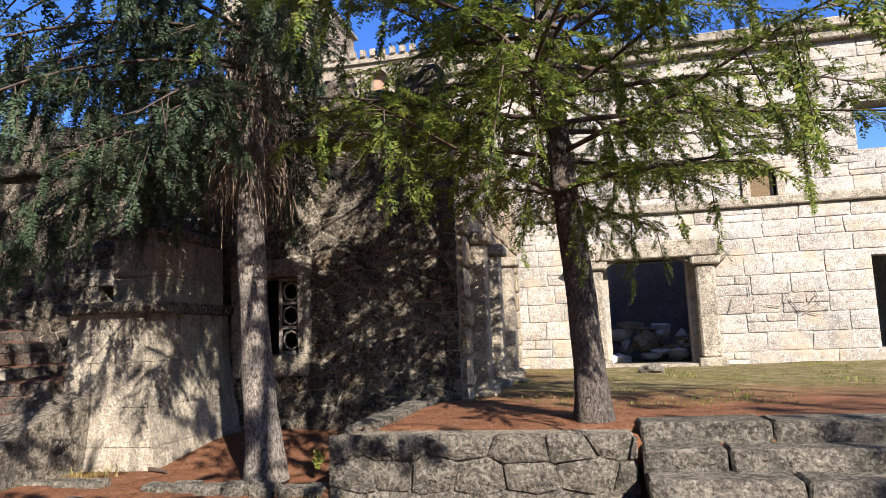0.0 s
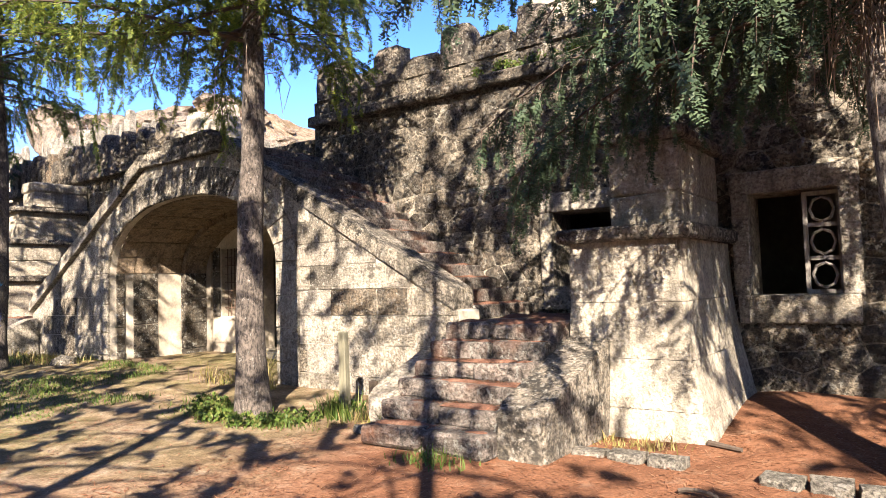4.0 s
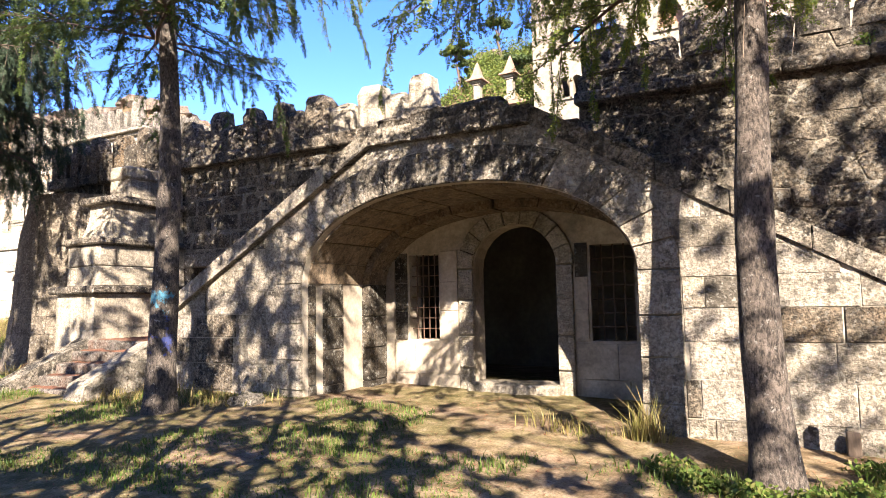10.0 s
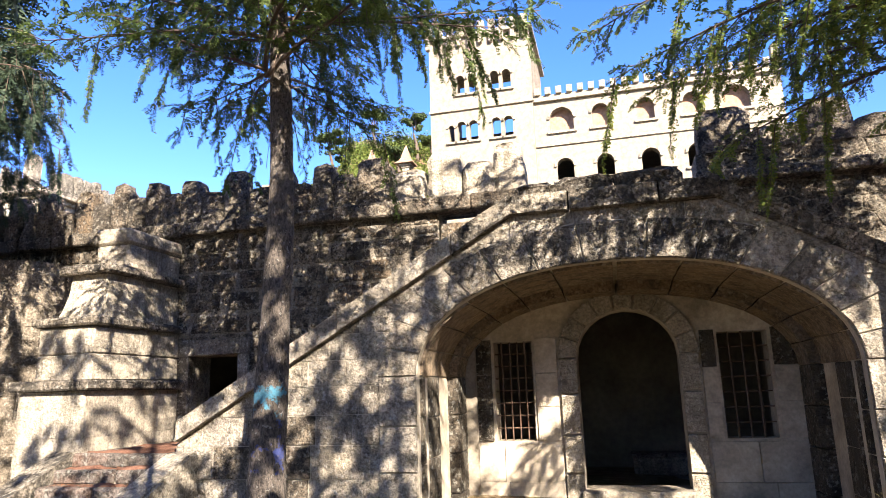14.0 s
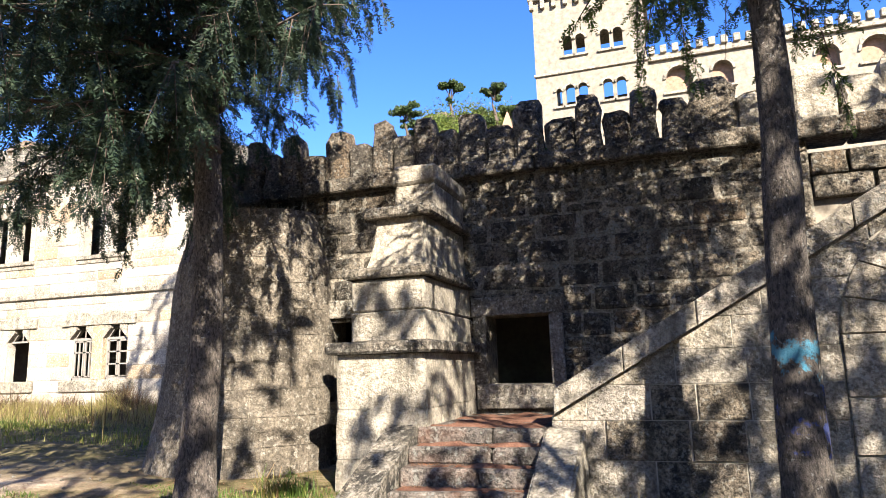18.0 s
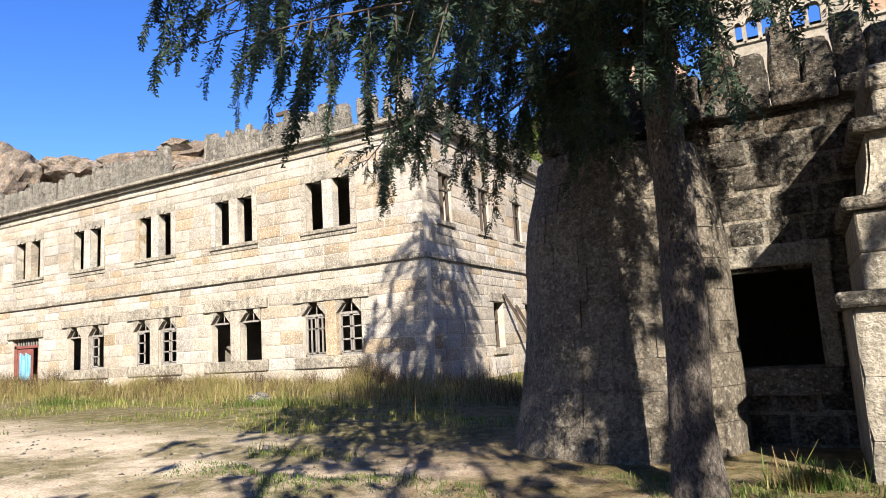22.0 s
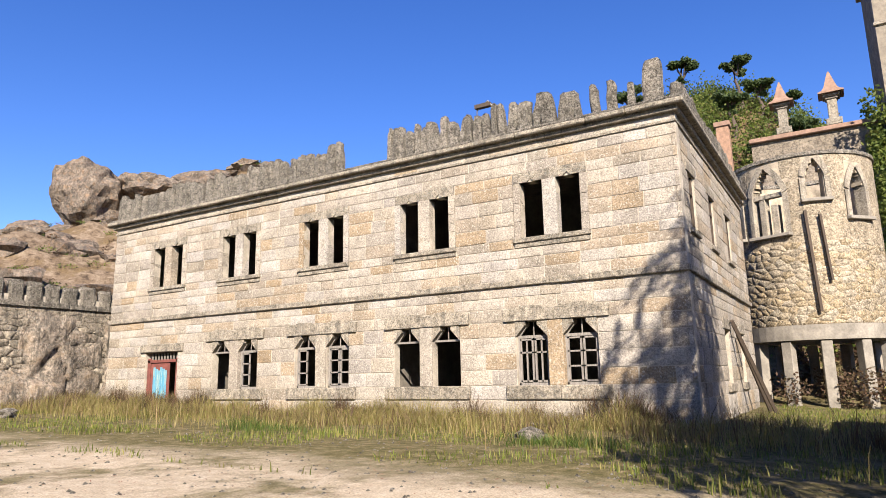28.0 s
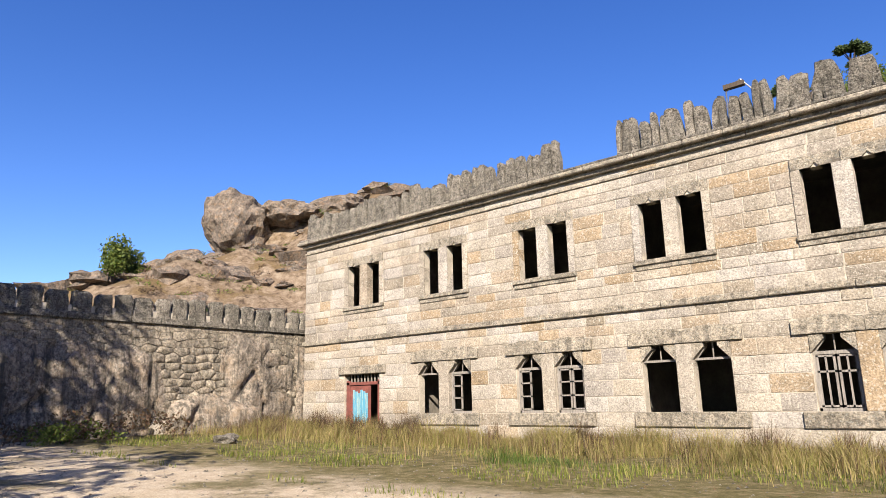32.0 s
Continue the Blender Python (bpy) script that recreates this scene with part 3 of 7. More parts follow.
def rubble(parent, material, rng, put, length, z0, z1, w, h, holes=(), depth=0.12, joint=0.012, proud=0.03, limit=300, jit=0.5, chamfer=0.02, bulge=.016):
    """Irregular fitted stones. put(u, out, z) gives the place; holes: (u0, u1, z0, z1)."""
    rows_, z = [], z0
    while z < z1 - .05:
        t = h * rng.uniform(.7, 1.3)
        t = z1 - z if z1 - z - t < h * .5 else t
        rows_.append([((a + b) / 2 + rng.uniform(-jit, jit) * .2 * w, z + t / 2 + rng.uniform(-jit, jit) * .5 * h) for a, b in split_course(-w * rng.random(), length + w * .5, w, rng, .55)])
        z += t
    V, F, count = [], [], 0
    for k, (u, v) in [(k, q) for k, row in enumerate(rows_) for q in row]:
        poly = [(0, z0), (length, z0), (length, z1), (0, z1)]
        for row in rows_[max(0, k - 2):k + 3]:
            for o in row:
                if o != (u, v) and abs(o[0] - u) < 2.6 * w and poly:
                    poly = clip(poly, (u + o[0]) / 2, (v + o[1]) / 2, (u - o[0]) * h / w, (v - o[1]) * w / h)
        for a, b, c, d in holes:
            if poly and min(p for p, q in poly) < b and max(p for p, q in poly) > a and min(q for p, q in poly) < d and max(q for p, q in poly) > c:
                best, kept = 0, []
                for cut in ((a, c, -1, 0), (b, c, 1, 0), (a, c, 0, -1), (a, d, 0, 1)):
                    t = clip(poly, *cut)
                    area = abs(sum(t[m][0] * t[m - 1][1] - t[m - 1][0] * t[m][1] for m in range(len(t)))) if len(t) > 2 else 0
                    if area > best:
                        best, kept = area, t
                poly = kept if best > .02 else []
        if len(poly) < 3:
            continue
        cu, cz = sum(p for p, q in poly) / len(poly), sum(q for p, q in poly) / len(poly)
        ring = []
        for (a, b), (c, d) in zip(poly, poly[1:] + poly[:1]):
            if math.hypot(c - a, d - b) < .03:
                continue
            for f in (.07, .93):
                ring.append((a + (c - a) * f + rng.uniform(-.006, .006), b + (d - b) * f + rng.uniform(-.006, .006)))
        if len(ring) < 6:
            continue
        out = depth + rng.uniform(-proud, proud) * .6
        rows = []
        for pull, o in ((joint * .5, 0), (joint * .5, out - chamfer), (joint * .5 + chamfer, out)):
            row = []
            for a, b in ring:
                l = max(.02, math.hypot(a - cu, b - cz))
                g = max(.25, 1 - pull / l)
                row.append(put(cu + (a - cu) * g, o + (rng.uniform(-.5, .5) * bulge if o == out else 0), cz + (b - cz) * g))
            rows.append(row)
        n, base = len(ring), 0 if count < limit else len(V)
        vs = [p for row in rows for p in row] + [put(cu, out + rng.uniform(0, bulge), cz)]
        fs = [(base + r * n + m, base + r * n + (m + 1) % n, base + (r + 1) * n + (m + 1) % n, base + (r + 1) * n + m) for r in (0, 1) for m in range(n)]
        fs += [(base + 2 * n + m, base + 2 * n + (m + 1) % n, base + 3 * n) for m in range(n)]
        if count < limit:
            ob = new("stone", mesh_from("stone", vs, fs, material))
            ob.data.polygons.foreach_set("use_smooth", [len(f) == 3 for f in fs])
            ob.parent = parent
            if parent.parent is None and parent.location.length:
                ob.matrix_parent_inverse = Matrix.Translation(-parent.location)
        else:
            V += vs
            F += fs
        count += 1
    if V:
        rest = new("stonework", mesh_from("stonework", V, F, material))
        rest.parent = parent
        tagged(rest, kind="stuff")


def pierced_wall(name, start, along, length, z0, z1, thick, holes, material, parent=None):
    """A wall with openings that go through it; its face looks along the turned -y."""
    us = sorted({0.0, length, *[v for h in holes for v in h[:2] if 0 < v < length]})
    zs = sorted({z0, z1, *[v for h in holes for v in h[2:] if z0 < v < z1]})
    solid = [[not any(a <= (u + v) / 2 <= b and c <= (p + q) / 2 <= d for a, b, c, d in holes) for p, q in zip(zs, zs[1:])] for u, v in zip(us, us[1:])]
    bm = bmesh.new()
    cache = {}
    m = Matrix.Translation((start[0], start[1], 0)) @ Matrix.Rotation(radians(along), 4, "Z")

    def vert(i, k, side):
        key = (i, k, side)
        if key not in cache:
            cache[key] = bm.verts.new(m @ Vector((us[i], thick * side, zs[k])))
        return cache[key]

    nu, nz = len(us) - 1, len(zs) - 1
    for i in range(nu):
        for k in range(nz):
            if not solid[i][k]:
                continue
            bm.faces.new((vert(i, k, 0), vert(i + 1, k, 0), vert(i + 1, k + 1, 0), vert(i, k + 1, 0)))
            bm.faces.new((vert(i, k + 1, 1), vert(i + 1, k + 1, 1), vert(i + 1, k, 1), vert(i, k, 1)))
            if i == 0 or not solid[i - 1][k]:
                bm.faces.new((vert(i, k, 0), vert(i, k + 1, 0), vert(i, k + 1, 1), vert(i, k, 1)))
            if i == nu - 1 or not solid[i + 1][k]:
                bm.faces.new((vert(i + 1, k + 1, 0), vert(i + 1, k, 0), vert(i + 1, k, 1), vert(i + 1, k + 1, 1)))
            if k == 0 or not solid[i][k - 1]:
                bm.faces.new((vert(i + 1, k, 0), vert(i, k, 0), vert(i, k, 1), vert(i + 1, k, 1)))
            if k == nz - 1 or not solid[i][k + 1]:
                bm.faces.new((vert(i, k + 1, 0), vert(i + 1, k + 1, 0), vert(i + 1, k + 1, 1), vert(i, k + 1, 1)))
    return part(name, bm, material, parent)


def slab(name, x0, x1, y0, y1, z0, z1, material, parent=None, bevel=0.0, wob=0.0, label=""):
    bm = bmesh.new()
    box(bm, x0, x1, y0, y1, z0, z1, bevel, wob)
    return part(name, bm, material, parent, label)


def structure(ob, label):
    return tagged(ob, label, kind="structure")


# ---- ground ----
RISE = [(12, 0.0), (-4, 0.02), (-8, 0.06), (-12, 0.14), (-18, 0.26), (-26, 0.40), (-34, 0.78), (-45, 0.92), (-58, 1.20), (-64, 1.3)]


def smooth(a, b, v):
    k = min(1.0, max(0.0, (v - a) / (b - a)))
    return k * k * (3 - 2 * k)


def lie(x, y):
    """Height of the ground."""
    xs = [p[0] for p in RISE][::-1]
    z = float(np.interp(x, xs, [p[1] for p in RISE][::-1]))
    if x > -28:
        z += 0.12 * smooth(4, 8, y) * smooth(-28, -22, x) * (1 - smooth(-14, -8, x))
        z += 0.22 * smooth(7.0, 10, y) * smooth(-8, -5, x)
    z += (0.66 - z) * smooth(6.55, 6.85, y) * smooth(-2.75, -2.45, x)
    z += (0.66 - z) * smooth(9.5, 10.6, y) * smooth(-3.2, -2.2, x)
    west = smooth(-60.5, -128, x) * (1 - .4 * smooth(-128, -150, x)) * .82 * max(3.0, min(50.0, 7 + 0.42 * y + 6 * smooth(58, 64, y)))
    north = 40 * smooth(30, 100, y) * (0.55 + 0.45 * math.exp(-((x + 43) / 15) ** 2))
    h = max(north, west)
    if h > 0.5:
        k = smooth(0.5, 6, h)
        if x < -63:
            v = Vector((x, y, 0))
            h += k * smooth(-63, -75, x) * (3.2 * abs(noise.noise(v * .085)) + 2.0 * abs(noise.noise(v * .21)) + .9 * abs(noise.noise(v * .5)) - 1.6)
        h += k * (2.2 * noise.noise(Vector((x, y, 0)) * 0.06) + 0.9 * noise.noise(Vector((x, y, 3)) * 0.19))
    z = max(z, z + h)
    return z + 0.035 * noise.noise(Vector((x, y, 0)) * 0.7) + 0.015 * noise.noise(Vector((x, y, 5)) * 2.1)


def steps_of(*spans):
    out = []
    for a, b, s in spans:
        out += list(np.arange(a, b, s))
    return np.array(out + [spans[-1][1]])


gx = steps_of((-1500, -400, 180), (-400, -160, 24), (-160, -64, 1.7), (-64, -28, 0.8), (-28, 8, 0.3), (8, 40, 3), (40, 400, 40), (400, 1500, 220))
gy = steps_of((-1500, -300, 200), (-300, -30, 30), (-30, -4, 2.0), (-4, 12, 0.3), (12, 32, 1.0), (32, 110, 1.8), (110, 400, 30), (400, 1500, 220))
V = np.array([(x, y, lie(min(max(x, -400), 200), min(max(y, -60), 300))) for y in gy for x in gx])
nx_, ny_ = len(gx), len(gy)
I = np.arange(nx_ * ny_).reshape(ny_, nx_)
F = np.stack([I[:-1, :-1], I[:-1, 1:], I[1:, 1:], I[1:, :-1]], -1).reshape(-1, 4)
ground = new("ground", big_mesh("ground", V, F, SOIL, True))
structure(ground, "sandy, needle-strewn ground with grass patches and heath hills")

# ---- terrace block ----
rng = random.Random(11)
X0 = -14.68                                  # middle of the double stair
TW = 10.12                                   # terrace wall's face
east_len = 11.35                             # x -13.35 .. -2.0
win_a, win_b = (-5.6, -4.62, 1.42, 2.68), (-8.3, -7.32, 1.6, 2.7)
win_c, win_d = (-21.92, -20.98, 1.64, 2.64), (-24.55, -23.55, 1.42, 2.72)


GAP = (-13.4, -12.12, -0.4, 3.4)                # where the grotto opens


def shifted(holes, x):
    return [(a - x, b - x, c, d) for a, b, c, d in holes]


wall_east = pierced_wall("wall_terrace_east", (-13.35, TW - .078), 0, 11.35, -0.3, 5.3, 0.578, shifted([win_a, win_b, GAP], -13.35), OLD_BED)
structure(wall_east, "tall dark lichen-stained granite terrace wall")
GW = 10.22                                   # grotto's back wall
wall_west = pierced_wall("wall_terrace_west", (-27.0, TW - .078), 0, 9.6, -0.3, 4.85, 0.578, shifted([win_c, win_d], -27.0), OLD_BED)
structure(wall_west, "dark granite terrace wall with crenellated top")
wall_mid = slab("wall_terrace_middle", -17.4, -13.35, TW, TW + 0.5, 3.45, 4.62, MORTAR)
structure(wall_mid, "granite wall over the grotto at the stair head")
cap_mid = slab("wall_terrace_flank", -17.4, -16.9, TW + 0.02, TW + 0.5, -0.3, 3.45, MORTAR)
structure(cap_mid, "granite wall beside the grotto")
structure(slab("wall_terrace_return", -2.5, -2.0, TW + 0.5, 18.2, -0.3, 5.5, MORTAR_PALE), "granite return wall of the terrace")
structure(slab("wall_terrace_return_west", -27.0, -26.5, TW + 0.5, 17.0, -0.3, 4.85, MORTAR), "granite return wall of the terrace")
structure(slab("terrace_floor", -27.0, -2.0, TW + 0.5, 18.0, 4.35, 4.6, MORTAR_PALE), "flat terrace of the upper garden")
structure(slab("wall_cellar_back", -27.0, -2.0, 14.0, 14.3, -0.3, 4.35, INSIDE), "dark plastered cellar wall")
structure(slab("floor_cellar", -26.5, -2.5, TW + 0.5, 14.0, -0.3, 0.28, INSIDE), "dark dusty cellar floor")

rubble(wall_east, OLD, rng, lambda u, o, z: (-13.35 + u, TW + .02 - o, z), 11.35, -.1, 5.3, .42, .28, shifted([(a - .2, b + .2, c, d + .28) for a, b, c, d in (win_a, win_b)] + [GAP], -13.35), 0.108, 0.022, 0.018, jit=.8, chamfer=.008, bulge=.014)
west_courses = [0.0, 0.45, 0.85, 1.24, 1.62, 1.98, 2.3, 2.64, 3.0, 3.36, 3.74, 4.1, 4.45, 4.78]
ashlar(wall_west, OLD, rng, (-27.0, TW), 0, 9.6, west_courses, 0.58, shifted([(win_c), (win_d[0], win_d[1], 1.24, 2.64)], -27.0), 0.115, 0.018, 0.022, wild=0.18)
ashlar(wall_mid, OLD, rng, (-17.4, TW), 0, 4.05, [3.95, 4.28, 4.62], 0.7, (), 0.14, 0.02, 0.03)
ashlar(bpy.data.objects["wall_terrace_return"], RUBBLE, rng, (-2.0, TW + 0.0), 90, 8.0, [0.4, 0.85, 1.3, 1.75, 2.2, 2.7, 3.2, 3.7, 4.2, 4.7, 5.2], 0.8, (), 0.12, 0.02, 0.04)


def opening_trim(parent, hole, y, material, sill=True):
    a, b, c, d = hole
    bm = bmesh.new()
    box(bm, a - 0.22, b + 0.22, y - 0.17, y + 0.3, d, d + 0.28, 0.012, 0.01)
    part("lintel", bm, material, parent)
    for x0, x1 in ((a - 0.2, a), (b, b + 0.2)):
        bm = bmesh.new()
        box(bm, x0, x1, y - 0.16, y + 0.28, c, d, 0.012, 0.006)
        part("jamb", bm, material, parent)
    if sill:
        bm = bmesh.new()
        box(bm, a - 0.16, b + 0.16, y - 0.18, y + 0.3, c - 0.34, c, 0.015, 0.008)
        part("sill", bm, material, parent)


for h, p in ((win_a, wall_east), (win_b, wall_east), (win_c, wall_west), (win_d, wall_west)):
    opening_trim(p, h, TW, GROTTO)

# string course and crenellations
for k, (a, b) in enumerate(split_course(-27.0, -15.95, 1.1, rng)):
    bm = bmesh.new()
    box(bm, a, b - 0.012, TW - 0.26, TW + 0.4, 4.78, 5.02, 0.025, 0.015, rng)
    part("string_stone", bm, OLD, wall_west)
for a, b in split_course(-13.38, -2.0, 1.0, rng):
    bm = bmesh.new()
    box(bm, a, b - 0.012, TW - 0.25, TW + 0.1, 4.8, 5.0, 0.03, 0.02, rng)
    part("string_stone", bm, OLD, wall_east)


def merlon(x0, x1, z0, z1, y0, y1, material, seed, name="merlon", label="weathered round-topped granite merlon", group="merlons on the terrace wall", lean=0.0):
    """A rough standing stone with a rounded head."""
    r = random.Random(seed)
    bm = bmesh.new()
    w, h = x1 - x0, z1 - z0
    tilt = r.uniform(-lean, lean) * 1.3
    rows = [0, 0.45, 0.8, 0.94, 1.0]
    k_ = r.uniform(.82, 1.04) if lean else 1.0
    wide = [1, 0.99 * (.6 + .4 * k_), 0.97 * k_, 0.84 * k_, 0.55 * k_] if lean else [1, .99, .97, .9, .7]
    rings = []
    for f, s in zip(rows, wide):
        cx, cy = (x0 + x1) / 2 + r.uniform(-.03, .03) * (f > 0) + tilt * f * h, (y0 + y1) / 2
        hw, hd = w / 2 * s, (y1 - y0) / 2 * (1 - 0.25 * (f > 0.9))
        pts = []
        for sx, sy in ((-1, -.7), (-.7, -1), (.7, -1), (1, -.7), (1, .7), (.7, 1), (-.7, 1), (-1, .7)):
            pts.append(bm.verts.new((cx + sx * hw + r.uniform(-.02, .02), cy + sy * hd + r.uniform(-.02, .02), z0 + f * h + r.uniform(-.02, .02) * (f > 0))))
        rings.append(pts)
    for a, b in zip(rings, rings[1:]):
        for i in range(8):
            j = (i + 1) % 8
            bm.faces.new((a[i], a[j], b[j], b[i]))
    bm.faces.new(rings[-1]); bm.faces.new(rings[0][::-1])
    ob = part(name, bm, material, None)
    return tagged(ob, label, "merlon", group)


x = -26.95
n = 0
while x < -16.1:
    tall = n % 2 == 0
    w = rng.uniform(0.36, 0.48)
    if x > -18.9:
        w = rng.uniform(0.5, 0.75)
    merlon(x, x + w - 0.02, 5.02, (5.88 if tall else 5.58) + rng.uniform(-.06, .06), TW - 0.2, TW + 0.2, OLD if x < -18.4 else PIER, n)
    x += w
    n += 1
x = -13.3
while x < -2.1:
    w = rng.uniform(0.55, 0.85)
    merlon(x, x + w - 0.02, 5.3, (5.98 if n % 2 else 5.62) + rng.uniform(-.06, .06), TW - 0.12, TW + 0.3, OLD, n)
    x += w
    n += 1

# a wooden lattice sash left in one opening
bm = bmesh.new()
for xx in (-5.02, -4.66):
    box(bm, xx, xx + 0.05, 10.12, 10.16, 1.43, 2.66)
for zz in (1.43, 1.83, 2.23, 2.61):
    box(bm, -4.97, -4.66, 10.12, 10.16, zz, zz + 0.05)
sash = part("lattice_sash", bm, WOOD_GREY, wall_east, "weathered white wooden lattice sash")
for zz in (1.65, 2.05, 2.44):
    bm = bmesh.new()
    for a in range(8):
        t0, t1 = a * math.pi / 4, (a + 1) * math.pi / 4
        bar(bm, (-4.815 + 0.13 * math.cos(t0), 10.14, zz + 0.15 * math.sin(t0)), (-4.815 + 0.13 * math.cos(t1), 10.14, zz + 0.15 * math.sin(t1)), 0.018, 5)
    part("ornament", bm, WOOD_GREY, sash)

# ---- grotto under the double stair ----
FY = 8.0                                     # its front face
HALF, SPRING, CROWN = 2.55, 2.12, 3.42


def arch_z(x):
    k = (x - X0) / HALF
    return SPRING + (CROWN - SPRING) * math.sqrt(max(0.0, 1 - abs(k) ** 2.3))


def slope_z(x):
    """Underside of the sloping coping."""
    d = abs(x - X0)
    return 4.08 - max(0.0, d - 1.24) * 0.578


bm = bmesh.new()
xs = sorted(set([X0 - 6.0, X0 + 6.0] + [X0 + s * (HALF * math.sin(a * math.pi / 40)) for a in range(21) for s in (-1, 1)] + [X0 + s * v for v in (1.24, 3.2, 4.0, 5.0) for s in (-1, 1)]))
for a, b in zip(xs, xs[1:]):
    inside = abs((a + b) / 2 - X0) < HALF
    za, zb = (arch_z(a), arch_z(b)) if inside else (-0.3, -0.3)
    ta, tb = slope_z(a), slope_z(b)
    q = [(a, za), (b, zb), (b, tb), (a, ta)]
    f = [bm.verts.new((x, FY + 0.022, z)) for x, z in q]
    k = [bm.verts.new((x, FY + 0.5, z)) for x, z in q]
    bm.faces.new(f); bm.faces.new(k[::-1])
    bm.faces.new((f[1], f[0], k[0], k[1])); bm.faces.new((f[3], f[2], k[2], k[3]))
    bm.faces.new((f[0], f[3], k[3], k[0])); bm.faces.new((f[2], f[1], k[1], k[2]))
me = bpy.data.meshes.new("wall_grotto")
bm.to_mesh(me); bm.free()
me.materials.append(MORTAR_PALE)
grotto = new("wall_grotto", me)
structure(grotto, "pale granite front wall of a grotto under a double stair")


def inset(poly, d):
    cx, cz = sum(p[0] for p in poly) / len(poly), sum(p[1] for p in poly) / len(poly)
    out = []
    for x, z in poly:
        l = math.hypot(x - cx, z - cz)
        k = max(0.3, 1 - d / l) if l > 0 else 1
        out.append((cx + (x - cx) * k, cz + (z - cz) * k))
    return out


def block(parent, poly, y0, y1, material, name="stone", chamfer=0.02, gap=0.013):
    """A dressed block of any outline, its face edges chamfered."""
    bm = bmesh.new()
    rim, face = inset(poly, gap), inset(poly, gap + chamfer)
    f = [bm.verts.new((x, y0 + rng.uniform(-.008, .008), z)) for x, z in face]
    m = [bm.verts.new((x, y0 + chamfer, z)) for x, z in rim]
    k = [bm.verts.new((x, y1, z)) for x, z in rim]
    n = len(poly)
    bm.faces.new(f)
    for i in range(n):
        j = (i + 1) % n
        bm.faces.new((f[j], f[i], m[i], m[j])); bm.faces.new((m[j], m[i], k[i], k[j]))
    return part(name, bm, material, parent)


# arch ring
ring_n = 15
angles = [math.pi * i / ring_n for i in range(ring_n + 1)]


def ring_point(a, grow):
    c, s = math.cos(a), math.sin(a)
    e = 2 / 2.3
    x = (HALF + grow) * math.copysign(abs(c) ** (2 / 2.3), c)
    z = (CROWN - SPRING + grow) * (s ** (2 / 2))
    k = (abs(x) / (HALF + grow))
    z = (CROWN - SPRING + grow) * math.sqrt(max(0, 1 - k ** 2.3))
    return X0 + x, SPRING + z


for a, b in zip(angles, angles[1:]):
    inner = [ring_point(a + (b - a) * t, 0.0) for t in (0, .5, 1)]
    outer = [ring_point(a + (b - a) * t, 0.50) for t in (1, .5, 0)]
    outer = [(x, min(z, slope_z(x))) for x, z in outer]
    block(grotto, (inner + outer)[::-1], FY - 0.03 + rng.uniform(-.008, .008), FY + 0.5, MOSSY if .28 * math.pi < a < .68 * math.pi else GROTTO, "voussoir", 0.014, .009)
# jamb blocks
for side in (-1, 1):
    z = 0.0
    while z < SPRING - 0.05:
        h = min(rng.uniform(0.42, 0.56), SPRING - z)
        if SPRING - z - h < 0.2:
            h = SPRING - z
        xa, xb = X0 + side * HALF, X0 + side * (HALF + 0.50)
        block(grotto, [(min(xa, xb), z), (max(xa, xb), z), (max(xa, xb), z + h), (min(xa, xb), z + h)], FY - 0.03, FY + 0.16, GROTTO, "stone", .014, .009)
        z += h
# field stones of the spandrels and flanks
zc = [-0.05, 0.42, 0.86, 1.28, 1.66, 2.02, 2.36, 2.7, 3.05, 3.4, 3.75, 4.1]
for z0, z1 in zip(zc, zc[1:]):
    for side in (-1, 1):
        for p, q in split_course(0.0, 6.0, 0.68, rng, 0.4):
            poly = [(X0 + side * p, z0), (X0 + side * q, z0), (X0 + side * q, z1), (X0 + side * p, z1)]
            if side < 0:
                poly = [poly[1], poly[0], poly[3], poly[2]]
            if z1 <= SPRING + 0.2:
                edge = X0 + side * (HALF + 0.50)
                poly = clip(poly, edge, 0, side, 0)
            else:
                mx, mz = sum(v[0] for v in poly) / 4, sum(v[1] for v in poly) / 4
                k = math.atan2(max(0.02, (mz - SPRING) / (CROWN - SPRING + .5)), (mx - X0) / (HALF + .5))
                ex, ez = ring_point(k, 0.48)
                gxn, gzn = (ex - X0) / (HALF + .5) ** 2, max(0.0, ez - SPRING) / (CROWN - SPRING + .5) ** 2
                poly = clip(poly, ex, ez, gxn, gzn)
            if len(poly) > 2:
                n_ = math.hypot(0.578, 1)
                poly = clip(poly, X0 + side * 1.24, 4.08, -side * 0.578 / n_, -1 / n_)
            if len(poly) > 2:
                poly = clip(poly, X0, 4.08, 0, -1)
            if len(poly) > 2:
                area = abs(sum(a[0] * b[1] - b[0] * a[1] for a, b in zip(poly, poly[1:] + poly[:1]))) / 2
                if area > 0.02:
                    cx_, cz_ = sum(v[0] for v in poly) / len(poly), sum(v[1] for v in poly) / len(poly)
                    dark = (-19.75 < cx_ < -18.7 and .4 < cz_ < 1.5) or (-10.75 < cx_ < -9.5 and 1.3 < cz_ < 1.66) or rng.random() < .04
                    block(grotto, poly, FY + (-.006 if dark else .006) + rng.uniform(-.006, .006), FY + 0.3, OLD if dark else GROTTO, "stone", .012 if dark else .007, .012 if dark else .006)
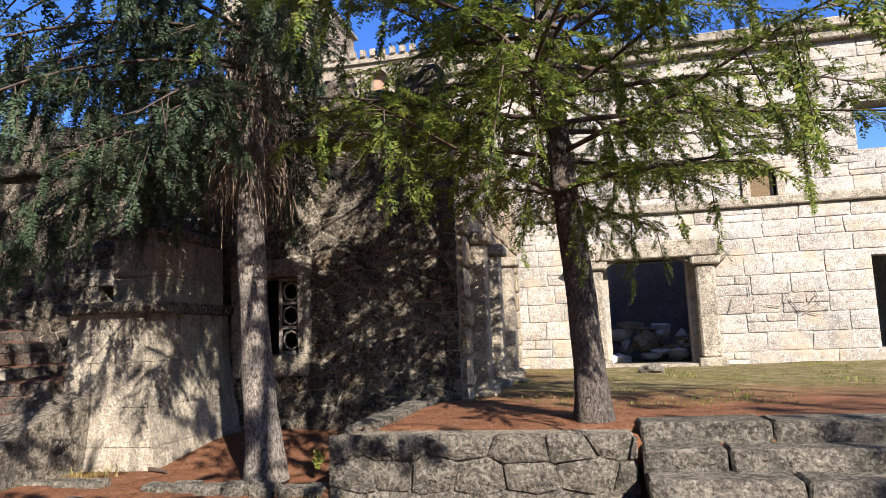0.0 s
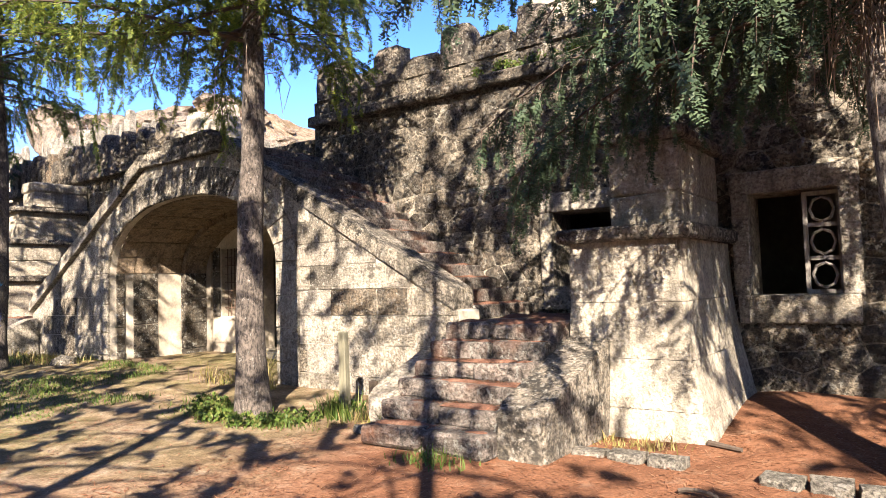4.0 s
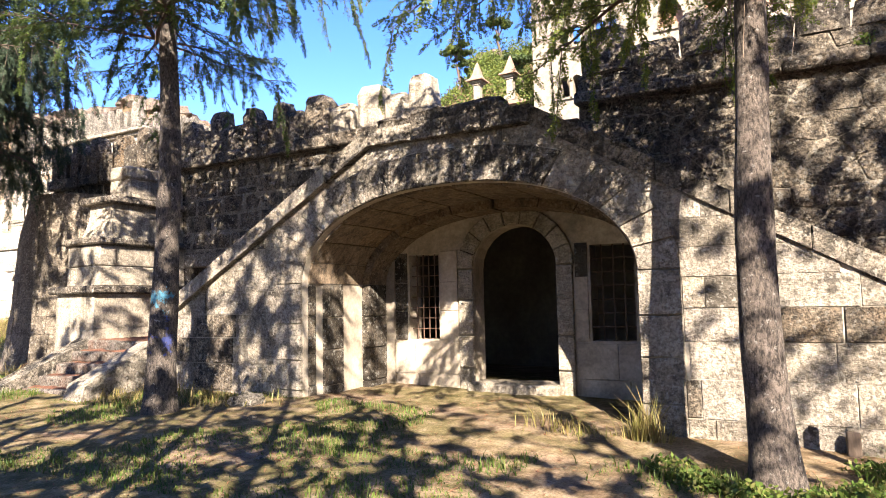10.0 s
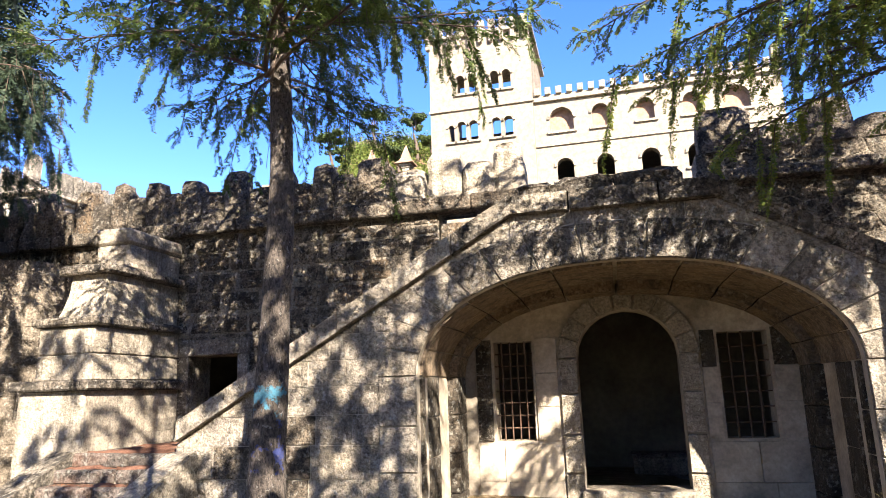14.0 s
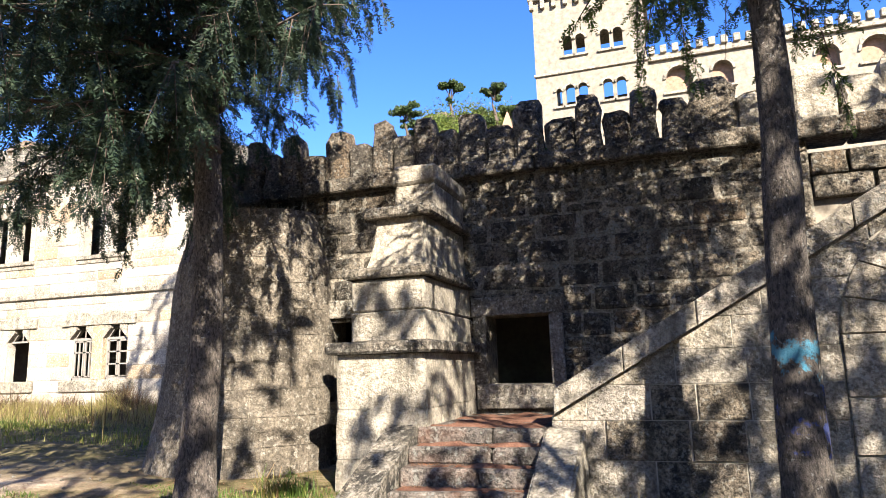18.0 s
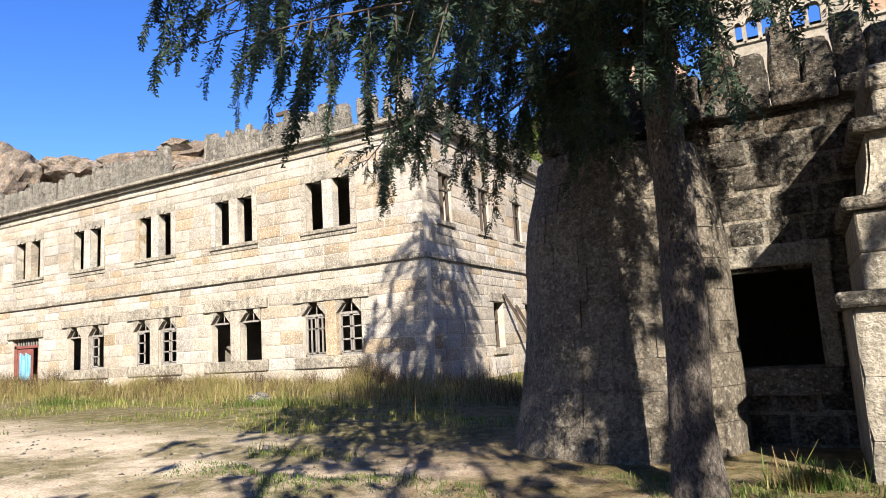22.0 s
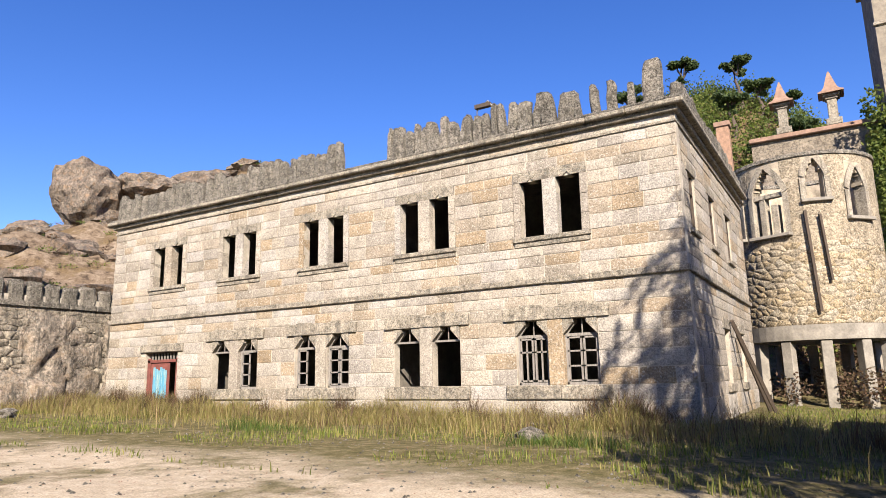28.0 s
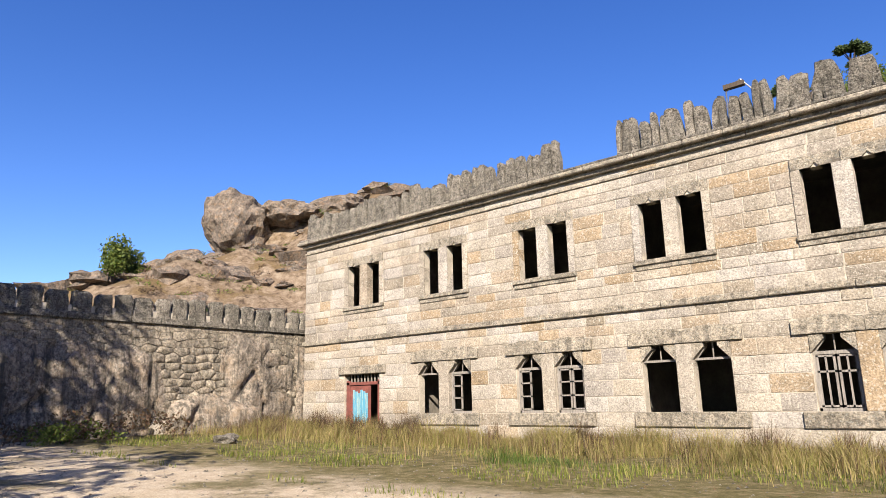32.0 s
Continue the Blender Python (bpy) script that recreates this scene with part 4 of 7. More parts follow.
# sloping coping and the parapet over the crown
for side in (-1, 1):
    n_ = 6
    for i in range(n_):
        a, b = 1.24 + (4.72 / n_) * i, 1.24 + (4.72 / n_) * (i + 1)
        za, zb = 4.08 - (a - 1.24) * 0.578, 4.08 - (b - 1.24) * 0.578
        poly = [(X0 + side * a, za), (X0 + side * b, zb), (X0 + side * b, zb + 0.27), (X0 + side * a, za + 0.27)]
        if side < 0:
            poly = [poly[1], poly[0], poly[3], poly[2]]
        block(grotto, poly, FY - (.10 if side < 0 else .035), FY + 0.42, MOSSY if side > 0 or i < 1 else GROTTO, "coping_stone", 0.014, .005)
for a, b in split_course(X0 - 1.3, X0 + 1.3, 0.85, rng):
    block(grotto, [(a, 4.08), (b, 4.08), (b, 4.34), (a, 4.34)], FY - 0.1, FY + 0.42, MOSSY, "coping_stone", 0.03)
for i, (a, b) in enumerate(split_course(X0 - 1.15, X0 + 0.9, 0.55, rng)):
    merlon(a, b - .02, 4.34, 4.50 + rng.uniform(-.05, .05), FY - 0.05, FY + 0.38, OLD, 400 + i, "parapet_stone", "dark mossy parapet stone over the grotto arch", "parapet stones over the arch")

# vault: soffit slabs and rear rib
bm = bmesh.new()
N_ = 28
for i in range(N_):
    a, b = math.pi * i / N_, math.pi * (i + 1) / N_
    p, q = ring_point(a, 0.02), ring_point(b, 0.02)
    p2, q2 = ring_point(a, 0.3), ring_point(b, 0.3)
    v = [bm.verts.new((u[0], y, u[1])) for u in (p, q, q2, p2) for y in (FY + 0.45, GW + 0.1)]
    bm.faces.new((v[0], v[1], v[3], v[2])); bm.faces.new((v[4], v[5], v[7], v[6]))
vault = part("vault_grotto", bm, MORTAR, None)
structure(vault, "barrel vault of the grotto")
for r_, (ya, yb) in enumerate(((FY + .14, FY + .5), (FY + 0.5, FY + 1.02), (FY + 1.02, FY + 1.6), (FY + 1.6, GW + 0.05))):
    for i in range(12):
        a, b = math.pi * (i + 0.02) / 12, math.pi * (i + 0.98) / 12
        grow = (-.035, -0.02, -.02, -0.16)[r_]
        bm = bmesh.new()
        pts = [ring_point(a + (b - a) * t, grow) for t in (0, .5, 1)] + [ring_point(a + (b - a) * t, 0.1) for t in (1, .5, 0)]
        prism(bm, pts[::-1], ya + 0.008, yb)
        part("soffit_slab", bm, SOFFIT, vault)
for side in (-1, 1):
    xa = X0 + side * HALF
    w = slab("wall_grotto_side", min(xa, xa + side * 0.3), max(xa, xa + side * 0.3), FY + 0.5, GW + 0.1, -0.3, SPRING, PLASTER)
    structure(w, "stained side wall inside the grotto, shade darkened into its stones")
    for (ya, yb, g) in ((FY + 0.14, FY + .32, .03), (FY + .32, FY + .5, -.02), (FY + 0.5, FY + 1.05, 0.02), (FY + 1.05, FY + 1.6, -0.06), (FY + 1.6, GW, 0.16)):
        z = 0.0
        while z < SPRING - .05:
            h = min(rng.uniform(.45, .6), SPRING - z)
            if SPRING - z - h < .2:
                h = SPRING - z
            bm = bmesh.new()
            xi = xa - side * g
            box(bm, min(xi, xa + side * .05), max(xi, xa + side * .05), ya + .006, yb - .006, z + .006, z + h - .006, 0.01, 0.004, rng)
            part("stone", bm, STAINED_SHADED, w)
            z += h

# grotto's back wall with door and barred windows
g1, g2 = (-16.62, -16.02, 1.14, 2.64), (-13.32, -12.64, 1.14, 2.64)
DX0, DX1, DS, DT = -15.34, -13.86, 2.35, 3.05
back = pierced_wall("wall_grotto_back", (-17.3, GW), 0, 5.2, -0.3, 3.6, 0.4, shifted([g1, g2, (DX0, DX1, -0.4, DT)], -17.3), PLASTER)
structure(back, "cream plastered back wall of the grotto")
DC, DR = (DX0 + DX1) / 2, (DX1 - DX0) / 2


def door_arch(a, grow):
    return DC + (DR + grow) * math.cos(a), DS + (DT - DS + grow) * math.sin(a)


bm = bmesh.new()
for i in range(12):
    a, b = math.pi * i / 12, math.pi * (i + 1) / 12
    p, q = door_arch(a, 0), door_arch(b, 0)
    prism(bm, [(q[0], q[1]), (p[0], p[1]), (p[0], DT + .02), (q[0], DT + .02)], GW - 0.002, GW + 0.4)
part("tympanum", bm, PLASTER, back)
for i in range(9):
    a, b = math.pi * i / 9, math.pi * (i + 1) / 9
    pts = [door_arch(a, -0.005), door_arch((a + b) / 2, -0.005), door_arch(b, -0.005), door_arch(b, .3), door_arch((a + b) / 2, .3), door_arch(a, .3)]
    block(back, pts[::-1], GW - 0.07, GW + 0.35, PIER, "voussoir", 0.015)
for side, xe in ((-1, DX0), (1, DX1)):
    z = 0.05
    for h in (.62, .55, .6, .53):
        xa, xb = (xe - .27, xe + .005) if side < 0 else (xe - .005, xe + .27)
        block(back, [(xa, z), (xb, z), (xb, z + h), (xa, z + h)], GW - 0.07, GW + 0.38, PIER, "jamb_stone", 0.015)
        z += h
bm = bmesh.new()
box(bm, DX0 - .04, DX1 + .04, GW - 0.32, GW + 0.4, -0.1, 0.45, 0.03, 0.015)
part("door_step", bm, PIER, back, "worn pale stone threshold")
for z0, z1 in ((0.0, 0.55), (0.55, 1.1)):
    for a, b in split_course(-17.2, -15.62, .75, rng) + split_course(-13.55, -12.15, .7, rng):
        block(back, [(a, z0), (b, z0), (b, z1), (a, z1)], GW - 0.03, GW + .1, PLASTER, "stone", .006, .004)
for a, b in ((-17.2, -16.66), (-15.98, -15.64), (-13.56, -13.36), (-12.6, -12.15)):
    for z0, z1 in ((1.14, 1.64), (1.64, 2.14), (2.14, 2.68)):
        block(back, [(a, z0), (b, z0), (b, z1), (a, z1)], GW - 0.03, GW + .1, STAINED_SHADED if z0 > 2.1 and a > -14 or a < -17 else PLASTER, "stone", .006, .004)
for h in (g1, g2):
    grille = thing("window_grille", "rusty iron bar grille set in the opening", "window grille", "grilles of the grotto", at=((h[0] + h[1]) / 2, GW + .1, h[2]))
    nv, nh = (4, 7) if h is g1 else (3, 6)
    for i in range(nv):
        bm = bmesh.new()
        xx = h[0] + (h[1] - h[0]) * (i + 1) / (nv + 1)
        bar(bm, (xx, GW + .08, h[2]), (xx + rng.uniform(-.01, .01), GW + .08, h[3]), 0.012)
        part("upright_bar", bm, IRON, grille)
    for i in range(nh):
        bm = bmesh.new()
        zz = h[2] + (h[3] - h[2]) * (i + 1) / (nh + 1)
        bar(bm, (h[0], GW + .095, zz), (h[1], GW + .095, zz), 0.010)
        part("cross_bar", bm, IRON, grille)
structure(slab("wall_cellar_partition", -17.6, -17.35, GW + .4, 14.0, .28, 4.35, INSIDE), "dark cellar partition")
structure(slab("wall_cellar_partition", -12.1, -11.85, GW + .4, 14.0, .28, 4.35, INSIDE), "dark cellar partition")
trunk_seat = thing("stone_trough", "low dark stone trough standing on the cellar floor", "trough", at=(-13.9, 13.2, .28))
bm = bmesh.new()
box(bm, -14.6, -13.3, 13.0, 13.5, .28, .62, .03, .01)
part("body", bm, GROTTO, trunk_seat)
bm = bmesh.new()
box(bm, -14.65, -13.25, 12.95, 13.55, .62, .68, .02, .01)
part("rim", bm, STEP, trunk_seat)

# ---- stairs ----
stair_spots = []                             # where needles gather: (x0, x1, y0, y1, z)


def flight(mirror):
    """Lower steps, landing and upper flight of one arm."""
    s = 1 if not mirror else -1
    def X(x):
        return x if not mirror else 2 * X0 - x
    st = thing("stone_stair", "worn granite stair strewn with red needles", "stairs", "arms of the double stair", at=(X(-7.8), 7.0, 0.05))
    r = random.Random(31 if mirror else 30)
    base = -0.12 if not mirror else 0.1
    for i in range(6):
        y = 6.1 + 0.30 * i if not mirror else 6.35 + .30 * i
        z1 = 0.28 + 0.185 * i if not mirror else 0.30 + .184 * i
        xa, xb = -8.62 - (0.0 if not mirror else .09 * (5 - i)), -7.12
        a, b = sorted((X(xa), X(xb)))
        bm = bmesh.new()
        cuts = sorted([a, b, a + (b - a) * r.uniform(.35, .65)])
        for u, v in zip(cuts, cuts[1:]):
            box(bm, u, v - .01, y, (y + 0.5) if i < 5 else TW - .05, z1 - 0.20, z1, 0.03, 0.022, r)
        part("step", bm, STEP, st)
        stair_spots.append((a + .05, b - .05, y + .09, y + .30 if i < 5 else TW - .2, z1 + .006))
        bm = bmesh.new()
        box(bm, a + .02, b - .02, y + .05, y + .5, -0.2, z1 - .16)
        part("riser_fill", bm, MORTAR, st)
    a, b = sorted((X(-9.6), X(-7.1)))
    bm = bmesh.new()
    box(bm, a, b, 8.1, TW - .05, -.2, 1.17)
    part("landing", bm, STEP, st)
    nst = 17 if mirror else 15
    for i in range(nst):
        xa = -8.75 - (0.28 if mirror else .29) * i
        xb = xa - 0.34
        z1 = 1.2 + (4.12 - 1.2) * (i + 1) / nst
        u, v = sorted((X(xa), X(xb)))
        bm = bmesh.new()
        box(bm, u, v, FY + (.42 if mirror else .2), TW - .02, z1 - .19, z1, 0.02, 0.018, r)
        part("step", bm, STEP, st)
        stair_spots.append((u + .03, v - .03, FY + (.45 if mirror else .3), TW - .2, z1 + .006))
        if i < 6:
            bm = bmesh.new()
            box(bm, u + .012, v - .012, FY + (.44 if mirror else .22), TW - .04, 1.1, z1 - .16)
            part("riser_fill", bm, MORTAR, st)
    # sloping block beside the lowest steps
    bm = bmesh.new()
    u, v = sorted((X(-7.12), X(-6.72 if mirror else -6.62)))
    prof = [(6.28, -.1), (8.0, -.1), (8.0, 1.1), (7.72, 1.0), (6.44, .57), (6.28, .5)] if not mirror else [(6.1, .0), (8.0, .0), (8.0, 1.3), (7.5, 1.05), (6.6, .62), (6.15, .5)]
    L_ = [bm.verts.new((u, y, z)) for y, z in prof]
    R_ = [bm.verts.new((v, y, z)) for y, z in prof]
    bm.faces.new(L_); bm.faces.new(R_[::-1])
    for i in range(len(prof)):
        j = (i + 1) % len(prof)
        bm.faces.new((L_[j], L_[i], R_[i], R_[j]))
    bmesh.ops.bevel(bm, geom=bm.edges[:], offset=.03, segments=2, affect="EDGES")
    part("cheek_wall", bm, MOSSY, st)
    bm = bmesh.new()
    prof = [(6.68, -.1), (8.0, -.1), (8.0, .98), (7.85, .92), (6.8, .52), (6.68, .46)] if not mirror else [(6.3, .0), (8.0, .0), (8.0, 1.22), (7.8, 1.2), (6.5, .62)]
    u, v = sorted((X(-9.06), X(-8.63)))
    L_ = [bm.verts.new((u, y, z)) for y, z in prof]
    R_ = [bm.verts.new((v, y, z)) for y, z in prof]
    bm.faces.new(L_); bm.faces.new(R_[::-1])
    for i in range(len(prof)):
        j = (i + 1) % len(prof)
        bm.faces.new((L_[j], L_[i], R_[i], R_[j]))
    bmesh.ops.bevel(bm, geom=bm.edges[:], offset=.03, segments=2, affect="EDGES")
    part("cheek_wall", bm, GROTTO, st)
    return st


flight(False)
flight(True)

# drifts of fallen needles lying unevenly on the treads
V, F = [], []
dr = np.random.RandomState(21)
for x0, x1, y0, y1, z in stair_spots:
    nu, nv = max(3, int((x1 - x0) / .07)), max(3, int((y1 - y0) / .07))
    lump = dr.normal(0, 1, (nu + 5, nv + 5))
    lump = sum(lump[i:i + nu + 1, j:j + nv + 1] for i in range(4) for j in range(4)) / 4
    base = len(V)
    for i in range(nu + 1):
        for j in range(nv + 1):
            edge = i in (0, nu) or j in (0, nv)
            V.append((x0 + (x1 - x0) * i / nu, y0 + (y1 - y0) * j / nv, z - .016 if edge else z + .004 + .012 * float(lump[i, j])))
    for i in range(nu):
        for j in range(nv):
            k = base + i * (nv + 1) + j
            F.append((k, k + nv + 1, k + nv + 2, k + 1))
drift = new("needle_drift", mesh_from("needle_drift", V, F, NEEDLE_MAT, True))
tagged(drift, "drifts of red-brown needles on the stair treads", "litter", kind="stuff")


# ---- piers ----
def tier(bm, x0, x1, y0, y1, z0, z1, flare=(0, 0, 0), span=(0, .25, .55, 1)):
    """A tapering block: flare widens its foot to -x, +x and -y."""
    lo = [(x0 - flare[0], y0 - flare[2]), (x1 + flare[1], y0 - flare[2]), (x1 + flare[1], y1), (x0 - flare[0], y1)]
    hi = [(x0, y0), (x1, y0), (x1, y1), (x0, y1)]
    rows = []
    for f in span:
        g = (1 - f) ** 2
        rows.append([bm.verts.new((h[0] + (l[0] - h[0]) * g, h[1] + (l[1] - h[1]) * g, z0 + (z1 - z0) * f)) for l, h in zip(lo, hi)])
    for a, b in zip(rows, rows[1:]):
        for i in range(4):
            j = (i + 1) % 4
            bm.faces.new((a[i], a[j], b[j], b[i]))
    bm.faces.new(rows[-1]); bm.faces.new(rows[0][::-1])
    bmesh.ops.bevel(bm, geom=[e for e in bm.edges if abs(e.verts[0].co.z - e.verts[1].co.z) > .02], offset=.03, segments=2, affect="EDGES")


def pier(x0, x1, y0, tall):
    p = thing("stone_pier", "stepped granite pier with moulded cornices" if tall else "stepped granite pier with a flared foot", "pier", "piers flanking the stairs", at=((x0 + x1) / 2, y0 + 1, 0))
    for a, b in ((0, .2), (.203, .43), (.433, .7), (.703, 1)):
        bm = bmesh.new()
        tier(bm, x0, x1, y0, TW - .1, -0.1, 2.08, (0.02, .34, .22) if not tall else (.02, .02, .05), (a, (a * 2 + b) / 3, (a + b * 2) / 3, b))
        part("base_stone", bm, PIER, p)
    def corn(a, b, y, z0, z1):
        bm = bmesh.new()
        box(bm, a - .12, b + .12, y - .12, TW - .12, z0, z1, .03, .012, rng)
        part("cornice", bm, MOSSY, p, "dark weathered cornice slab")
    corn(x0, x1, y0, 2.08, 2.24)
    if not tall:
        bm = bmesh.new()
        for z0, z1 in ((2.24, 2.62), (2.62, 3.2)):
            box(bm, x0 + .32, x1 - .1, y0 + .45, TW - .1, z0, z1 - .008, .02, .01, rng)
        part("shaft", bm, PIER, p)
        corn(x0 + .34, x1 - .12, y0 + .47, 3.2, 3.34)
    else:
        bm = bmesh.new()
        for z0, z1 in ((2.24, 2.62), (2.62, 3.04)):
            box(bm, x0 + .14, x1 - .05, y0 + .12, TW - .1, z0, z1 - .008, .02, .01, rng)
        part("shaft", bm, PIER, p)
        corn(x0 + .16, x1 - .07, y0 + .15, 3.04, 3.17)
        bm = bmesh.new()
        tier(bm, x0 + .36, x1 - .12, y0 + .42, TW - .1, 3.17, 3.86, (.12, .02, .12))
        part("shaft", bm, PIER, p)
        corn(x0 + .34, x1 - .1, y0 + .4, 3.86, 4.0)
        bm = bmesh.new()
        box(bm, x0 + .5, x1 - .1, y0 + .75, TW - .1, 4.0, 4.4, .03, .015, rng)
        box(bm, x0 + .46, x1 - .06, y0 + .7, TW - .1, 4.4, 4.66, .04, .015, rng)
        part("head", bm, PIER, p)
    return p


pier(-7.08, -5.86, 7.92, False)
pier(-23.3, -22.12, 7.9, True)

# ---- rounded corner buttress ----
BX, BY = -25.9, 9.9


def butt_point(a, z, out=0.0):
    f = max(0.0, 1 - z / 4.5)
    west = smooth(-.2, .2, -math.cos(a))
    shrink = .22 * smooth(3.3, 4.5, z)
    rx = 1.38 + .05 * f + west * (.15 * f + .45 * f ** 4 - .06) - shrink + out
    ry = 1.0 + .2 * f + .2 * f ** 3 - shrink * .6 + out
    return Vector((BX + rx * math.cos(a), BY - ry * math.sin(a), z))


bm = bmesh.new()
za = [0.0, .5, 1, 1.5, 2, 2.5, 3, 3.5, 4.0, 4.45]
rows = [[bm.verts.new(butt_point(math.pi * (i / 24 * 1.14 - .07), z, -.03)) for i in range(25)] for z in za]
for a, b in zip(rows, rows[1:]):
    for i in range(24):
        bm.faces.new((a[i + 1], a[i], b[i], b[i + 1]))
bm.faces.new(rows[-1])
butt = part("wall_buttress", bm, OLD_BED, None)
structure(butt, "rounded battered granite corner buttress")
zc = [0.02, .42, .84, 1.26, 1.66, 2.06, 2.46, 2.86, 3.26, 3.66, 4.06, 4.47]
for z0, z1 in zip(zc, zc[1:]):
    a = -.07 * math.pi
    while a < 1.07 * math.pi - .02:
        w = rng.uniform(.26, .48)
        b = min(a + w, 1.07 * math.pi)
        bm = bmesh.new()
        o = rng.uniform(-.007, .007)
        ga, gb = a + .004, b - .004
        front = [butt_point(t, z, o) for z in (z0 + .004, z1 - .004) for t in (ga, (ga + gb) / 2, gb)]
        rear = [butt_point(t, z, -.2) for z in (z0 + .004, z1 - .004) for t in (ga, (ga + gb) / 2, gb)]
        f = [bm.verts.new(v) for v in front]
        k = [bm.verts.new(v) for v in rear]
        bm.faces.new((f[1], f[0], f[3], f[4])); bm.faces.new((f[2], f[1], f[4], f[5]))
        bm.faces.new((f[0], k[0], k[3], f[3])); bm.faces.new((k[2], f[2], f[5], k[5]))
        bm.faces.new((f[3], k[3], k[4], f[4])); bm.faces.new((f[4], k[4], k[5], f[5]))
        bm.faces.new((f[0], f[1], k[1], k[0])); bm.faces.new((f[1], f[2], k[2], k[1]))
        part("stone", bm, BUTTRESS, butt)
        a = b

# ---- long two-storey house ----
HX0, HX1, HY, HB = -57.7, -33.55, 17.7, 29.4
house = thing("stone_house", "long roofless-looking two-storey granite house with empty windows", "house", at=(-45.6, 23.5, .8))
UP = [-37.15, -41.41, -45.60, -49.80, -54.0]
LOW = [-37.18, -41.40, -45.63, -49.86]
UW, UM, LW_, LM = 0.70, 0.42, 0.97, 0.45
up_holes, low_holes = [], []
for c in UP:
    up_holes += [(c - UM / 2 - UW, c - UM / 2, 6.0, 7.65), (c + UM / 2, c + UM / 2 + UW, 6.0, 7.65)]
for c in LOW:
    low_holes += [(c - LM / 2 - LW_, c - LM / 2, 1.84, 3.62), (c + LM / 2, c + LM / 2 + LW_, 1.84, 3.62)]
DOOR = (-55.1, -53.1, 1.2, 3.34)
front = pierced_wall("wall_front", (HX0, HY + .036), 0, HX1 - HX0, 0.0, 9.0, .29, shifted(up_holes + low_holes + [DOOR], HX0), MORTAR_PALE, house)
SIDE_UP, SIDE_LOW = [19.2, 22.2, 25.4], [22.9, 26.0]
side_holes = [(c - .4 - HY, c + .4 - HY, 5.9, 7.5) for c in SIDE_UP] + [(c - .42 - HY, c + .42 - HY, 1.75, 3.4) for c in SIDE_LOW]
side = pierced_wall("wall_side", (HX1 - .036, HY + .1), 90, HB - HY - .2, 0.0, 9.0, .29, side_holes, MORTAR_PALE, house)
slab("wall_left", HX0, HX0 + .5, HY + .62, HB, 0.6, 9.0, MORTAR_PALE, house)
slab("wall_back", HX0 + .5, HX1 - .62, HB - .5, HB, 0.6, 9.0, MORTAR_PALE, house)
slab("roof", HX0 + .1, HX1 - .1, HY + .2, HB, 8.95, 9.12, CONCRETE, house, label="flat roof slab")
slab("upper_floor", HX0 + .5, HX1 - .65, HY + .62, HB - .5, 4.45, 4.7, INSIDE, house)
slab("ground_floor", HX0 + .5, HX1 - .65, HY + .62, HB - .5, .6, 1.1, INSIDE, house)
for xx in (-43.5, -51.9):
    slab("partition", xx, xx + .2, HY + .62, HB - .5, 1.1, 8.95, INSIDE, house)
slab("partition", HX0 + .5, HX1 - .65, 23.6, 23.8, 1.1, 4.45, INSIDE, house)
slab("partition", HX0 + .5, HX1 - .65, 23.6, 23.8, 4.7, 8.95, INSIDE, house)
low_z = [0.45, .98, 1.45, 1.84, 2.28, 2.74, 3.2, 3.63, 4.0, 4.32, 4.62]
up_z = [4.80, 5.12, 5.44, 5.72, 6.0, 6.42, 6.84, 7.26, 7.65, 7.95, 8.26, 8.58, 8.84]
bands = []
for c in LOW:
    w = LM / 2 + LW_
    bands += [(c - w - .32, c + w + .32, 1.45, 1.84), (c - w - .34, c + w + .34, 3.63, 4.0), (c - w, c + w, 1.84, 3.63)]
front_low = ashlar(front, CLEAN, rng, (HX0, HY + .1), 0, HX1 - HX0, low_z, .92, shifted(bands + [DOOR, (DOOR[0] - .3, DOOR[1] + .3, 3.2, 3.63)], HX0), .1, .012, .014, 260)
bands = []
for c in UP:
    w = UM / 2 + UW
    bands += [(c - w - .25, c + w + .25, 5.72, 6.0), (c - w - .22, c + w + .22, 6.0, 7.95)]
ashlar(front, CLEAN, rng, (HX0, HY + .1), 0, HX1 - HX0, up_z, .86, shifted(bands, HX0), .1, .012, .014, 300)
ashlar(side, CLEAN, rng, (HX1 - .1, HY), 90, HB - HY, low_z, .95, [(a + .1, b + .1, c, d) for a, b, c, d in side_holes], .1, .012, .014, 130)
ashlar(side, CLEAN, rng, (HX1 - .1, HY), 90, HB - HY, up_z, .9, [(a + .1, b + .1, c, d) for a, b, c, d in side_holes], .1, .012, .014, 160)
# string course, frieze line and cornice
def run_x(name, y_out, z0, z1, mean, material, bev=.02):
    for a, b in split_course(HX0 - y_out, HX1 + y_out, mean, rng):
        bm = bmesh.new()
        box(bm, a, b - .008, HY - y_out, HY + .25, z0, z1, bev, .006, rng)
        part(name, bm, material, house)
    for a, b in split_course(HY + .26, HB, mean, rng):
        bm = bmesh.new()
        box(bm, HX1 - .25, HX1 + y_out, a, b - .008, z0, z1, bev, .006, rng)
        part(name, bm, material, house)


run_x("string_stone", .07, 4.62, 4.80, 1.4, TRIM)
run_x("frieze_stone", .03, 8.58, 8.66, 2.0, TRIM, .01)
run_x("cornice_stone", .12, 8.84, 8.98, 1.6, TRIM)
run_x("cornice_stone", .30, 8.98, 9.12, 1.6, TRIM, .03)
run_x("cornice_stone", .24, 9.12, 9.22, 1.6, ROUGH, .03)


